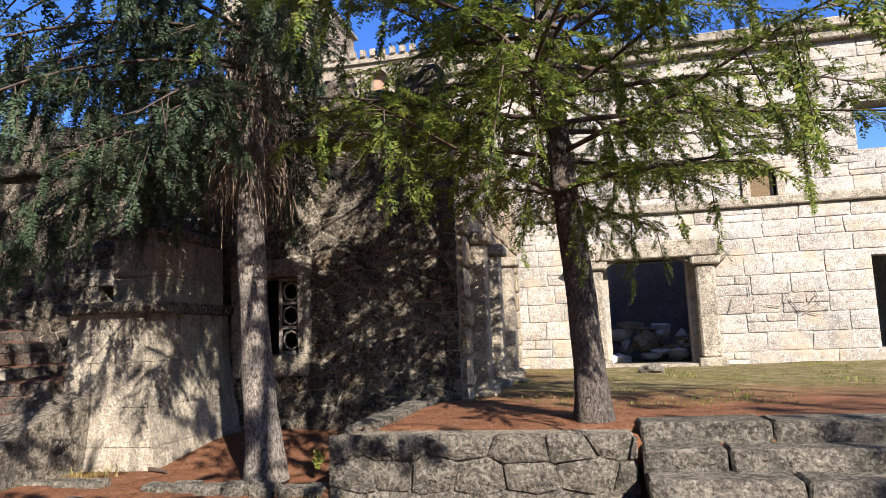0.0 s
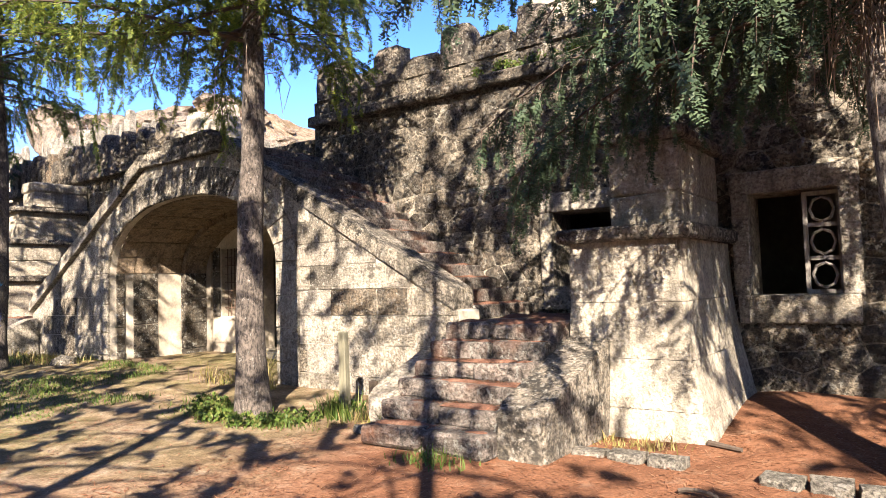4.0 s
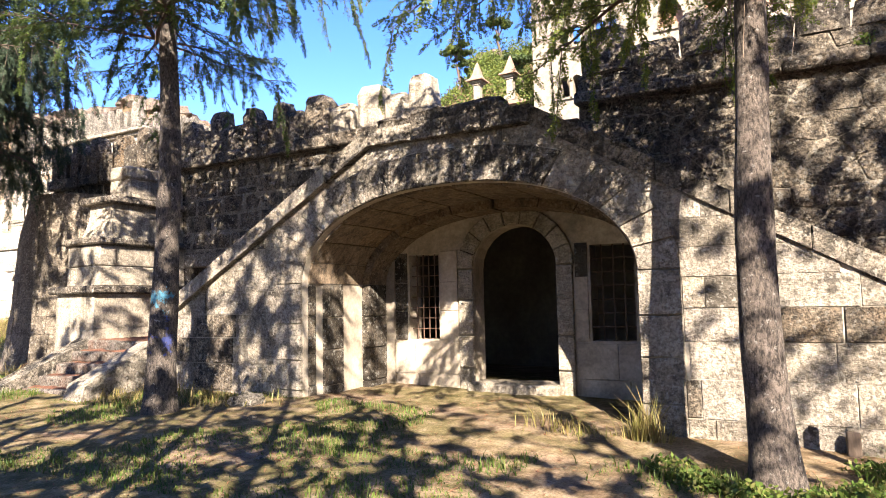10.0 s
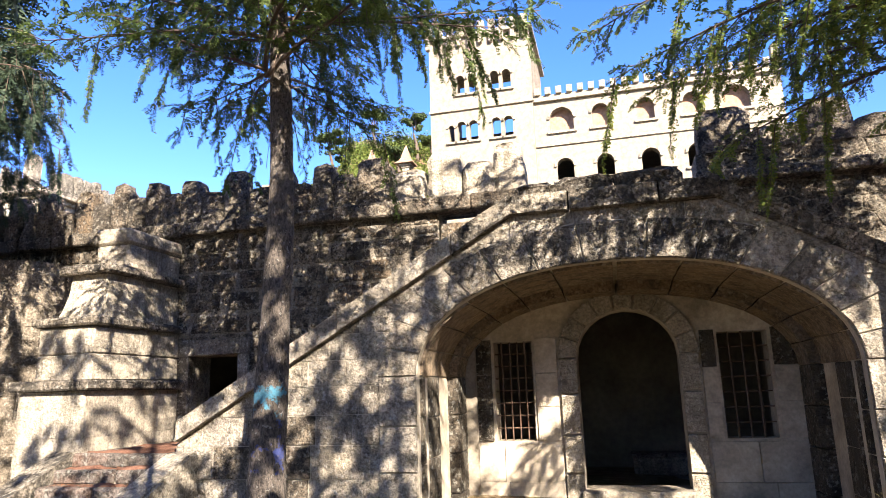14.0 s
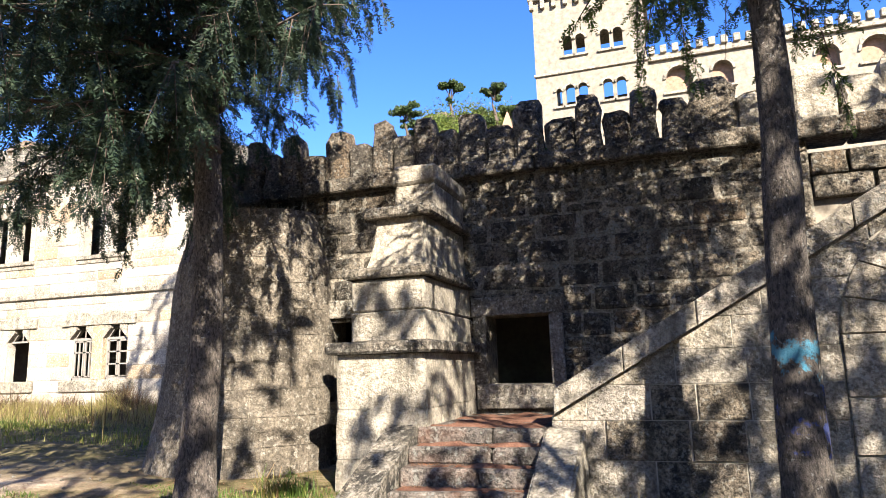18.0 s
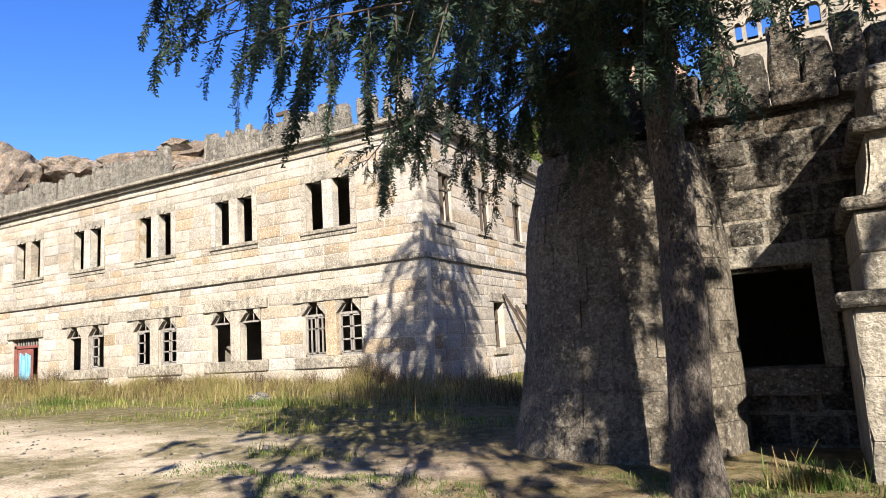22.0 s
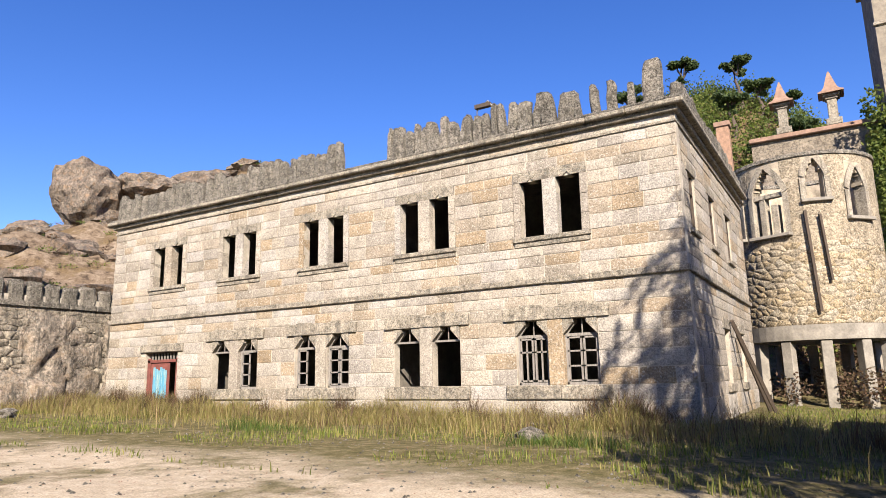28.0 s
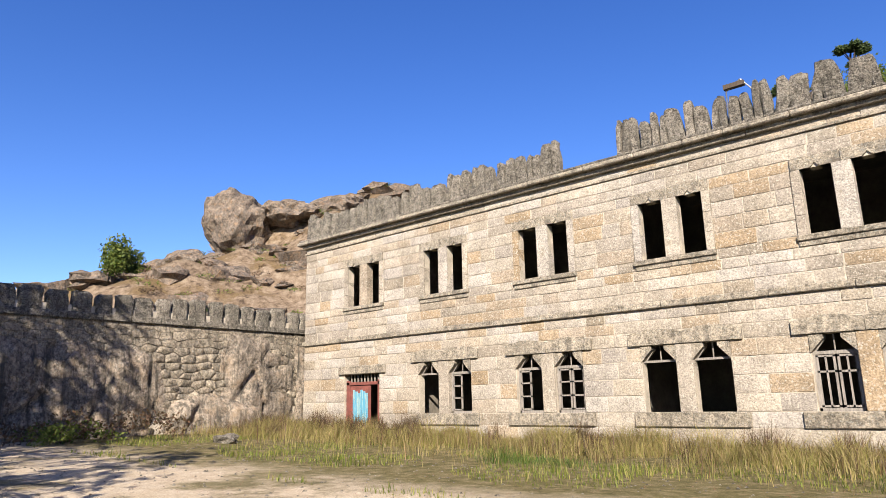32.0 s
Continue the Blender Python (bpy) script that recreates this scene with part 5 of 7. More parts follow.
def upper_window(c):
    bm = bmesh.new()
    w = UM / 2 + UW
    for s in (-1, 1):
        o0, o1 = sorted((c + s * UM / 2, c + s * w))
        m = (o0 + o1) / 2
        # lintel with a small ogee notch over each light
        prism(bm, [(o0 - .2, 7.65), (o0, 7.65), (m - .12, 7.65), (m - .05, 7.70), (m, 7.77), (m + .05, 7.70), (m + .12, 7.65), (o1, 7.65), (o1 + .2, 7.65), (o1 + .2, 7.95), (o0 - .2, 7.95)], HY - .012, HY + .33)
    win = part("window", bm, TRIM, house)
    bm = bmesh.new()
    box(bm, c - w - .25, c + w + .25, HY - .07, HY + .335, 5.86, 6.0, .015, .004)
    box(bm, c - w - .22, c + w + .22, HY - .015, HY + .3, 5.72, 5.86, .01, .004)
    part("sill", bm, TRIM, win)
    bm = bmesh.new()
    box(bm, c - UM / 2, c + UM / 2, HY - .014, HY + .335, 6.0, 7.65, .012, .003)
    part("mullion", bm, CLEAN, win)
    for s in (-1, 1):
        u0, u1 = sorted((c + s * w, c + s * (w + .22)))
        bm = bmesh.new()
        for z0, z1 in ((6.0, 6.5), (6.5, 7.05), (7.05, 7.65)):
            box(bm, u0, u1, HY - .014, HY + .335, z0, z1 - .006, .01, .003)
        part("jamb", bm, CLEAN, win)


def low_window(c, sashes):
    w = LM / 2 + LW_
    bm = bmesh.new()
    for s in (-1, 1):
        o0, o1 = sorted((c + s * LM / 2, c + s * w))
        # shoulders that narrow the light towards its head
        prism(bm, [(o0 - .0, 3.18), (o0 + .30, 3.5), (o0 + .30, 3.63), (o0, 3.63)], HY - .012, HY + .33)
        prism(bm, [(o1, 3.18), (o1, 3.63), (o1 - .30, 3.63), (o1 - .30, 3.5)], HY - .012, HY + .33)
    for a_, b_ in ((c - .34 - w, c - .006), (c + .006, c + .34 + w)):
        prism(bm, [(a_, 3.63), (b_, 3.63), (b_, 3.95), (a_ + (b_ - a_) * .62, 4.05), (a_ + (b_ - a_) * .38, 4.05), (a_, 3.95)], HY - .06, HY + .335)
    win = part("window", bm, TRIM, house)
    bm = bmesh.new()
    box(bm, c - w - .32, c + .1, HY - .06, HY + .335, 1.46, 1.84, .02, .006)
    box(bm, c + .108, c + w + .32, HY - .06, HY + .335, 1.46, 1.84, .02, .006)
    part("sill", bm, TRIM, win)
    bm = bmesh.new()
    box(bm, c - LM / 2, c + LM / 2, HY - .02, HY + .335, 1.84, 3.63, .015, .004)
    part("mullion", bm, CLEAN, win)
    for s, kind in zip((-1, 1), sashes):
        o0, o1 = sorted((c + s * LM / 2, c + s * w))
        y = HY + .16
        bm = bmesh.new()
        t = .055
        if kind:
            box(bm, o0, o0 + t, y, y + .06, 1.84, 3.2)
            box(bm, o1 - t, o1, y, y + .06, 1.84, 3.2)
            box(bm, o0, o1, y - .01, y + .07, 3.14, 3.22)
            box(bm, o0, o1, y, y + .06, 1.84, 1.91)
        m = (o0 + o1) / 2
        bar(bm, (o0 + .05, y + .03, 3.2), (o0 + .32, y + .03, 3.55), .022)
        bar(bm, (o1 - .05, y + .03, 3.2), (o1 - .32, y + .03, 3.55), .022)
        bar(bm, (m, y + .03, 3.2), (m, y + .03, 3.62), .018)
        if kind == 0:
            box(bm, o0, o1, y - .01, y + .07, 3.16, 3.22)
        part("frame", bm, WOOD_GREY, win, "weathered grey timber frame without glass")
        if kind >= 1:
            lefts = [(o0 + t, m - .02), (m + .02, o1 - t)]
            for k, (a, b) in enumerate(lefts):
                if kind == 2 and k == 1:
                    continue
                bm = bmesh.new()
                box(bm, a, a + .05, y + .0, y + .045, 1.91, 3.14)
                box(bm, b - .05, b, y, y + .045, 1.91, 3.14)
                for zz in (1.93, 2.32, 2.72, 3.08):
                    if kind == 3 and zz == 2.32:
                        continue
                    box(bm, a, b, y, y + .045, zz, zz + .045)
                if kind == 3:
                    box(bm, (a + b) / 2 - .02, (a + b) / 2 + .02, y, y + .045, 1.93, 3.1)
                part("sash", bm, WOOD_GREY, win, "grey casement with empty panes")


for c in UP:
    upper_window(c)
for c, s in zip(LOW, ((3, 1), (0, 0), (2, 1), (0, 2))):
    low_window(c, s)
for c in SIDE_UP:
    bm = bmesh.new()
    box(bm, HX1 - .33, HX1 + .015, c - .62, c + .62, 7.5, 7.8, .015, .004)
    w_ = part("window", bm, TRIM, house)
    bm = bmesh.new()
    box(bm, HX1 - .33, HX1 + .06, c - .6, c + .6, 5.76, 5.9, .015, .004)
    part("sill", bm, TRIM, w_)
    bm = bmesh.new()
    for a, b in ((-.4, -.33), (.33, .4), (-.03, .03)):
        box(bm, HX1 - .14, HX1 - .07, c + a, c + b, 5.9, 7.5)
    box(bm, HX1 - .15, HX1 - .06, c - .33, c + .33, 6.95, 7.02)
    part("frame", bm, WOOD_DARK, w_)
    # dark board added over half the opening so that it looks dark
    bm = bmesh.new()
    box(bm, HX1 - .13, HX1 - .10, c - .33, c - .03, 5.92, 7.48, .004)
    part("shutter", bm, WOOD_DARK, w_, "dark board added over half the window opening")
for c in SIDE_LOW:
    bm = bmesh.new()
    box(bm, HX1 - .33, HX1 + .02, c - .7, c + .7, 3.4, 3.75, .02, .004)
    w_ = part("window", bm, TRIM, house)
    bm = bmesh.new()
    box(bm, HX1 - .33, HX1 + .06, c - .6, c + .6, 1.5, 1.75, .02, .004)
    part("sill", bm, TRIM, w_)
    bm = bmesh.new()
    box(bm, HX1 - .3, HX1 - .22, c - .42, c - .36, 1.75, 3.4)
    box(bm, HX1 - .3, HX1 - .22, c - .03, c + .03, 1.75, 3.4)
    box(bm, HX1 - .3, HX1 - .22, c + .36, c + .42, 1.75, 3.4)
    box(bm, HX1 - .31, HX1 - .21, c - .36, c + .36, 2.7, 2.76)
    part("frame", bm, WOOD_DARK, w_)
# doorway
bm = bmesh.new()
box(bm, DOOR[0] - .3, DOOR[1] + .35, HY - .06, HY + .5, 3.34, 3.66, .025, .01)
dl = part("door_lintel", bm, TRIM, house)
bm = bmesh.new()
for x0, x1 in ((DOOR[0] + .02, DOOR[0] + .2), (DOOR[1] - .2, DOOR[1] - .02)):
    box(bm, x0, x1, HY + .12, HY + .26, 1.15, 3.1, .01)
box(bm, DOOR[0] + .02, DOOR[1] - .02, HY + .12, HY + .26, 2.92, 3.04, .01)
dr = part("door", bm, RED_PAINT, house, "red door frame with a broken blue leaf")
bm = bmesh.new()
box(bm, DOOR[0] + .2, DOOR[0] + 1.36, HY + .17, HY + .21, 1.16, 2.9, .006)
leaf_ = part("leaf", bm, RED_PAINT, dr, "faded red door leaf standing ajar")
for i in range(6):
    bm = bmesh.new()
    x0 = DOOR[0] + .36 + i * .143
    box(bm, x0, x0 + .138, HY + .155 + .006 * (i % 3), HY + .175, 1.36 + .07 * ((i * 2) % 3), 2.74 - .06 * (i % 3), .012)
    part("board", bm, BLUE, leaf_, "peeling light blue board")
for i in range(9):
    bm = bmesh.new()
    xx = DOOR[0] + .25 + i * .19
    box(bm, xx, xx + .05, HY + .16, HY + .2, 3.04, 3.33)
    part("slat", bm, WOOD_GREY, dr)
bm = bmesh.new()
box(bm, DOOR[0] - .15, DOOR[1] + .15, HY - .25, HY + .4, .9, 1.16, .03, .01)
part("door_step", bm, TRIM, house)

# rough standing stones along the eaves
x, n = HX0 + .1, 0
while x < HX1 - .1:
    w = rng.choice((rng.uniform(.2, .32), rng.uniform(.34, .52)))
    if -44.75 < x < -42.9:
        x += w
        continue
    h = rng.uniform(.80, 1.12)
    if x > -36.6:
        if n % 2 == 0:
            x += w * .7
            n += 1
            continue
        h *= .85
    if x > HX1 - .8:
        break
    merlon(x, x + w - .03, 9.22, 9.22 + h, HY - .1, HY + .16, ROUGH, n, "battlement_stone", "rough upright granite slab on the eaves", "standing stones along the eaves", .1)
    x += w
    n += 1
merlon(HX1 - .75, HX1 - .25, 9.22, 10.45, HY - .1, HY + .3, ROUGH, 77, "battlement_stone", "tallest upright granite slab at the eaves corner", "standing stones along the eaves")
y = HY + .45
while y < HB - .4:
    w = rng.uniform(.34, .5)
    m_ = merlon(-w / 2, w / 2, 9.22, 9.22 + rng.uniform(.6, .95), -.13, .13, ROUGH, n, "battlement_stone", "rough upright granite slab on the eaves", "standing stones along the eaves")
    m_.matrix_basis = pose(HX1 - .02, y + w / 2, 0, 0, 0, 90)
    y += w + .03
    n += 1
# bent metal frame behind the parapet
frame_ = thing("bent_metal_frame", "bent grey metal pipe frame standing on the roof", "metal frame", at=(-39.3, 18.3, 9.12))
bm = bmesh.new()
for a, b in (((-39.7, 18.3, 9.12), (-39.7, 18.3, 10.5)), ((-39.7, 18.3, 10.5), (-39.3, 18.3, 10.75)), ((-39.3, 18.3, 10.75), (-38.9, 18.3, 10.2)), ((-38.9, 18.3, 10.2), (-38.9, 18.3, 9.12))):
    bar(bm, a, b, .02)
part("hoop", bm, STEEL, frame_)
bm = bmesh.new()
box(bm, -39.75, -39.2, 18.22, 18.38, 10.55, 10.68)
part("plate", bm, WOOD_DARK, frame_)
# beams leaning on the house's side
for k, (y0, y1, zt) in enumerate(((25.0, 23.3, 3.7), (26.3, 24.4, 3.3))):
    bm = bmesh.new()
    bar(bm, (HX1 + .9 - .3 * k, y0 + .6, lie(HX1 + .9, y0) - .05), (HX1 + .1, y1, zt), .075, 4)
    ob = part("leaning_beam", bm, WOOD_DARK, None)
    tagged(ob, "old dark timber beam leaning on the house wall", "beam", "leaning beams")

# ---- round tower on columns ----
tower = thing("round_tower", "half-ruined round rubble tower on concrete columns", "tower", at=(-31.5, 33.6, 1))
TX, TY, TR = -31.5, 33.6, 2.85


def ring_wall(name, r0, r1, z0, z1, material, holes=(), parent=tower, n=48):
    bm = bmesh.new()
    zs = sorted({z0, z1, *[v for h in holes for v in h[2:]]})
    for i in range(n):
        a, b = 2 * math.pi * i / n, 2 * math.pi * (i + 1) / n
        mid = math.degrees((a + b) / 2)
        for p, q in zip(zs, zs[1:]):
            if any(h[0] <= mid <= h[1] and h[2] <= (p + q) / 2 <= h[3] for h in holes):
                continue
            v = [bm.verts.new((TX + r * math.cos(t), TY + r * math.sin(t), z)) for r in (r1, r0) for z in (p, q) for t in (a, b)]
            bm.faces.new((v[0], v[1], v[3], v[2])); bm.faces.new((v[5], v[4], v[6], v[7]))
            bm.faces.new((v[2], v[3], v[7], v[6])); bm.faces.new((v[1], v[0], v[4], v[5]))
            bm.faces.new((v[0], v[2], v[6], v[4])); bm.faces.new((v[3], v[1], v[5], v[7]))
    return part(name, bm, material, parent)


# pointed windows: degrees round the tower, narrowing upwards
POINTED = ((246, 13, 7.7, 9.4, 10.6), (284, 7, 9.0, 9.9, 10.7), (318, 8, 8.2, 9.3, 10.3), (205, 12, 7.8, 9.3, 10.4), (66, 13, 7.7, 9.4, 10.6), (100, 9, 8.4, 9.6, 10.6))


def pointed_half(c, hw, z0, zs_, z1, z):
    """Half the light's width, in degrees, at height z."""
    return hw if z <= zs_ else hw * (1 - ((z - zs_) / (z1 - zs_)) ** 1.6)


tholes = []
for c, hw, z0, zs_, z1 in POINTED:
    tholes.append((c - hw, c + hw, z0, zs_))
    for k in range(8):
        za_, zb_ = zs_ + (z1 - zs_) * k / 8, zs_ + (z1 - zs_) * (k + 1) / 8
        w = pointed_half(c, hw, z0, zs_, z1, (za_ + zb_) / 2)
        tholes.append((c - w, c + w, za_, zb_))
tw = ring_wall("tower_wall", TR - .45, TR + .0, 3.95, 10.85, MORTAR_TAN, tholes, tower, 150)
tb = ring_wall("tower_beam", TR - .5, TR + .07, 3.3, 3.9, CONCRETE)
tc = ring_wall("tower_coping", TR - .5, TR + .08, 10.85, 11.0, ROUGH)
for ob in (tb, tc):
    bm = bmesh.new()
    bm.from_mesh(ob.data)
    bmesh.ops.remove_doubles(bm, verts=bm.verts, dist=.001)
    bm.to_mesh(ob.data)
    bm.free()
for a in range(12):
    t = radians(a * 30 + 8)
    bm = bmesh.new()
    box(bm, -.2, .2, -.2, .2, .5, 3.25, .02)
    bmesh.ops.transform(bm, matrix=pose(TX + (TR - .2) * math.cos(t), TY + (TR - .2) * math.sin(t), 0, 0, 0, a * 30 + 8), verts=bm.verts)
    part("column", bm, CONCRETE, tower)
TURN0, ROUND = radians(172), radians(196)
tower_cuts = []
for c, hw, z0, zs_, z1 in POINTED[:4]:
    for za_, zb_ in ((z0 - .1, zs_ + .1), (zs_ + .1, (zs_ + z1) / 2), ((zs_ + z1) / 2, z1 + .2)):
        w = pointed_half(c, hw, z0, zs_, z1, za_) + 4
        tower_cuts.append(((radians(c - w) - TURN0) * TR, (radians(c + w) - TURN0) * TR, za_, zb_))
rubble(tw, RUBBLE, rng, lambda u, o, z: (TX + (TR - .034 + o) * math.cos(TURN0 + u / TR), TY + (TR - .034 + o) * math.sin(TURN0 + u / TR), z), TR * ROUND, 3.9, 10.85, .46, .27, tower_cuts, .044, .014, .008, 300, jit=1.0, chamfer=.005, bulge=.008)
for k in range(2):
    t = radians((240, 251)[k])
    bm = bmesh.new()
    box(bm, -.14, .14, -.16, .16, 7.7, 9.5 if k == 0 else 9.0, .02)
    bmesh.ops.transform(bm, matrix=pose(TX + (TR - .25) * math.cos(t), TY + (TR - .25) * math.sin(t), 0, 0, 0, math.degrees(t) + 90), verts=bm.verts)
    part("window_post", bm, PIER, tower)
bm = bmesh.new()
box(bm, -.66, .66, -.12, .12, 9.3, 9.5, .02)
bmesh.ops.transform(bm, matrix=pose(TX + (TR - .2) * math.cos(radians(246)), TY + (TR - .2) * math.sin(radians(246)), 0, 0, 0, 246 + 90), verts=bm.verts)
part("transom", bm, PIER, tower)
for c, hw, z0, zs_, z1 in POINTED[:4]:
    # dressed surround, stone by stone, then the sill
    path = [(s_, z0 + (zs_ - z0) * k / 3) for s_ in (-1,) for k in range(4)] + [(-1, zs_ + (z1 - zs_) * k / 6) for k in range(1, 7)]
    for s_ in (-1, 1):
        for (_, a0), (_, a1) in zip(path, path[1:]):
            bm = bmesh.new()
            vs = []
            for zz in (a0, a1):
                w0 = pointed_half(c, hw, z0, zs_, z1, zz)
                for ang in (w0, w0 + 4.2):
                    for rr in (TR + .07, TR - .4):
                        t = radians(c + s_ * ang)
                        vs.append(bm.verts.new((TX + rr * math.cos(t), TY + rr * math.sin(t), zz + (.12 if ang > w0 and a1 > zs_ else 0))))
            bmesh.ops.convex_hull(bm, input=vs)
            part("surround_stone", bm, PIER, tower)
    t = radians(c)
    half_w = TR * math.sin(radians(hw + 5))
    bm = bmesh.new()
    box(bm, -half_w, half_w, -.22, .3, z0 - .14, z0, .02)
    bmesh.ops.transform(bm, matrix=pose(TX + (TR - .05) * math.cos(t), TY + (TR - .05) * math.sin(t), 0, 0, 0, c + 90), verts=bm.verts)
    part("sill", bm, CONCRETE, tower)
for a, za_, zb_ in ((274, 8.5, 4.4), (284, 8.3, 5.6)):
    t, t2 = radians(a), radians(a + 3)
    bm = bmesh.new()
    bar(bm, (TX + (TR + .16) * math.cos(t), TY + (TR + .16) * math.sin(t), za_), (TX + (TR + .16) * math.cos(t2), TY + (TR + .16) * math.sin(t2), zb_), .07, 5)
    part("timber", bm, WOOD_DARK, tower)
chim = thing("brick_chimney", "square brick chimney stack behind the tower", "chimney", at=(-34.6, 35.5, 5))
slab("stack", -34.95, -34.35, 35.2, 35.8, 3, 14.35, BRICK, chim, .02)
slab("cap", -35.03, -34.27, 35.12, 35.88, 14.35, 14.6, TILE, chim, .02)

# ---- castle on the slope ----
castle = thing("castle", "large granite castle palace with arched windows high on the slope", "castle", at=(-12, 50, 6))
CY = 46.0


def course_lines(parent, x0, x1, y, z0, z1, holes, h=.42, w=.9, seed=0, limit=220, sideways=False):
    """Shallow far-off blocks, joined."""
    r = random.Random(seed)
    V, F = [], []
    z = z0
    while z < z1 - .1:
        zt = min(z + h * r.uniform(.85, 1.15), z1)
        x = x0
        while x < x1 - .05:
            xe = min(x + w * r.uniform(.6, 1.4), x1)
            if not any(a - .05 < (x + xe) / 2 < b + .05 and c - .1 < (z + zt) / 2 < d + .1 for a, b, c, d in holes):
                o, g = r.uniform(.04, .09), .018
                n0 = len(V)
                V += [(x, y, z), (xe, y, z), (xe, y, zt), (x, y, zt), (x + g, y - o, z + g), (xe - g, y - o, z + g), (xe - g, y - o, zt - g), (x + g, y - o, zt - g)]
                F += [tuple(n0 + i for i in f) for f in ((4, 5, 6, 7), (0, 1, 5, 4), (1, 2, 6, 5), (2, 3, 7, 6), (3, 0, 4, 7))]
            x = xe
        z = zt
    if sideways:
        V = [(b, a, c) for a, b, c in V]
    ob = new("stonework", mesh_from("stonework", V, F, FAR))
    ob.parent = parent
    tagged(ob, kind="stuff")


def round_window(parent, x0, x1, z0, z1, y, infill=None):
    """An arched surround; its tympanum corners close the square hole."""
    c, r = (x0 + x1) / 2, (x1 - x0) / 2
    bm = bmesh.new()
    for i in range(8):
        a, b = math.pi * i / 8, math.pi * (i + 1) / 8
        p, q = (c + r * math.cos(a), z1 - r + r * math.sin(a)), (c + r * math.cos(b), z1 - r + r * math.sin(b))
        prism(bm, [q, p, (p[0], z1 + .01), (q[0], z1 + .01)], y - .02, y + .5)
        p2, q2 = (c + (r + .18) * math.cos(a), z1 - r + (r + .18) * math.sin(a)), (c + (r + .18) * math.cos(b), z1 - r + (r + .18) * math.sin(b))
        prism(bm, [q, p, p2, q2], y - .12, y + .05)
    bmesh.ops.remove_doubles(bm, verts=bm.verts, dist=.002)
    w = part("window", bm, TRIM, parent)
    bm = bmesh.new()
    box(bm, x0 - .2, x1 + .2, y - .16, y + .4, z0 - .18, z0, .02)
    part("sill", bm, TRIM, w)
    if infill:
        bm = bmesh.new()
        box(bm, x0, x1, y + .5, y + .56, z0, z1)
        part("boarding", bm, infill, w)


wing_holes = [(-18.1, -16.4, 20.0, 21.8), (-15.1, -13.85, 20.0, 21.7), (-12.0, -10.8, 20.1, 21.7), (-8.9, -7.6, 20.1, 21.7), (-6.4, -4.55, 20.1, 21.8),
              (-11.95, -10.7, 16.3, 17.95), (-8.9, -7.6, 16.3, 17.95), (-6.1, -4.5, 16.3, 17.95), (-15.0, -13.8, 16.3, 17.9), (-17.8, -16.6, 16.3, 17.9)]
ww = pierced_wall("wing_wall", (-19.2, CY), 0, 16.7, 3.0, 22.9, .6, shifted(wing_holes, -19.2), MORTAR, castle)
course_lines(castle, -19.2, -2.5, CY, 12.5, 22.6, wing_holes, seed=1)
slab("wing_side", -3.1, -2.5, CY + .6, 60, 3, 22.9, FAR, castle)
slab("wing_roof", -19.2, -2.5, CY + .6, 60, 22.3, 22.6, CONCRETE, castle)
slab("wing_floor", -19.2, -3.1, CY + .6, 60, 19.0, 19.3, INSIDE, castle)
slab("wing_back", -19.2, -3.1, 59.4, 60, 3, 22.3, INSIDE, castle)
slab("wing_cornice", -19.2, -2.3, CY - .25, CY + .2, 22.35, 22.6, TRIM, castle, .03)
slab("wing_string", -19.2, -2.4, CY - .12, CY + .05, 18.9, 19.1, TRIM, castle, .02)
for h in wing_holes:
    round_window(castle, *h, CY, BRICK if h[2] > 19 else None)
x = -19.1
while x < -2.6:
    slab("merlon", x, x + .42, CY - .2, CY + .25, 22.9, 23.45, TRIM, castle, .03)
    x += .78
slab("corner_turret", -2.95, -2.45, CY - .25, CY + .3, 22.9, 24.3, TRIM, castle, .04)
tower_holes = []
for z0, z1 in ((23.65, 25.1), (19.9, 21.4), (16.2, 17.7)):
    for a, b in ((-24.85, -24.2), (-23.95, -23.3), (-22.25, -21.6), (-21.35, -20.7)):
        tower_holes.append((a, b, z0, z1))
tower_holes.append((-25.5, -25.1, 19.9, 21.2))
pierced_wall("keep_wall", (-26.9, CY - .6), 0, 7.7, 3.0, 28.2, .6, shifted(tower_holes, -26.9), MORTAR, castle)
course_lines(castle, -26.9, -19.2, CY - .6, 12, 28.2, tower_holes, seed=2)
for h in tower_holes:
    round_window(castle, *h, CY - .6)
slab("keep_side", -26.9, -26.3, CY, 53.6, 3, 28.2, FAR, castle)
course_lines(castle, CY - .6, 53.6, -26.9, 8, 28.2, [], seed=5, sideways=True)
course_lines(castle, -34.5, -26.9, 47.5, 6, 17.0, [], seed=6)
slab("keep_side", -19.8, -19.2, CY, 53.6, 22.5, 28.2, FAR, castle)
slab("keep_back", -26.3, -19.8, 53.0, 53.6, 3, 23.2, FAR, castle)
slab("keep_cornice", -27.2, -18.9, CY - .9, 53.9, 28.2, 28.5, TRIM, castle, .04)
slab("keep_string", -27.0, -19.1, CY - .75, CY - .5, 22.3, 22.5, TRIM, castle, .03)
x = -27.1
while x < -19.0:
    slab("corbel", x, x + .3, CY - .9, CY - .5, 27.5, 28.2, TRIM, castle, .03)
    slab("merlon", x, x + .5, CY - .9, CY - .4, 28.5, 29.3, TRIM, castle, .03)
    x += .82
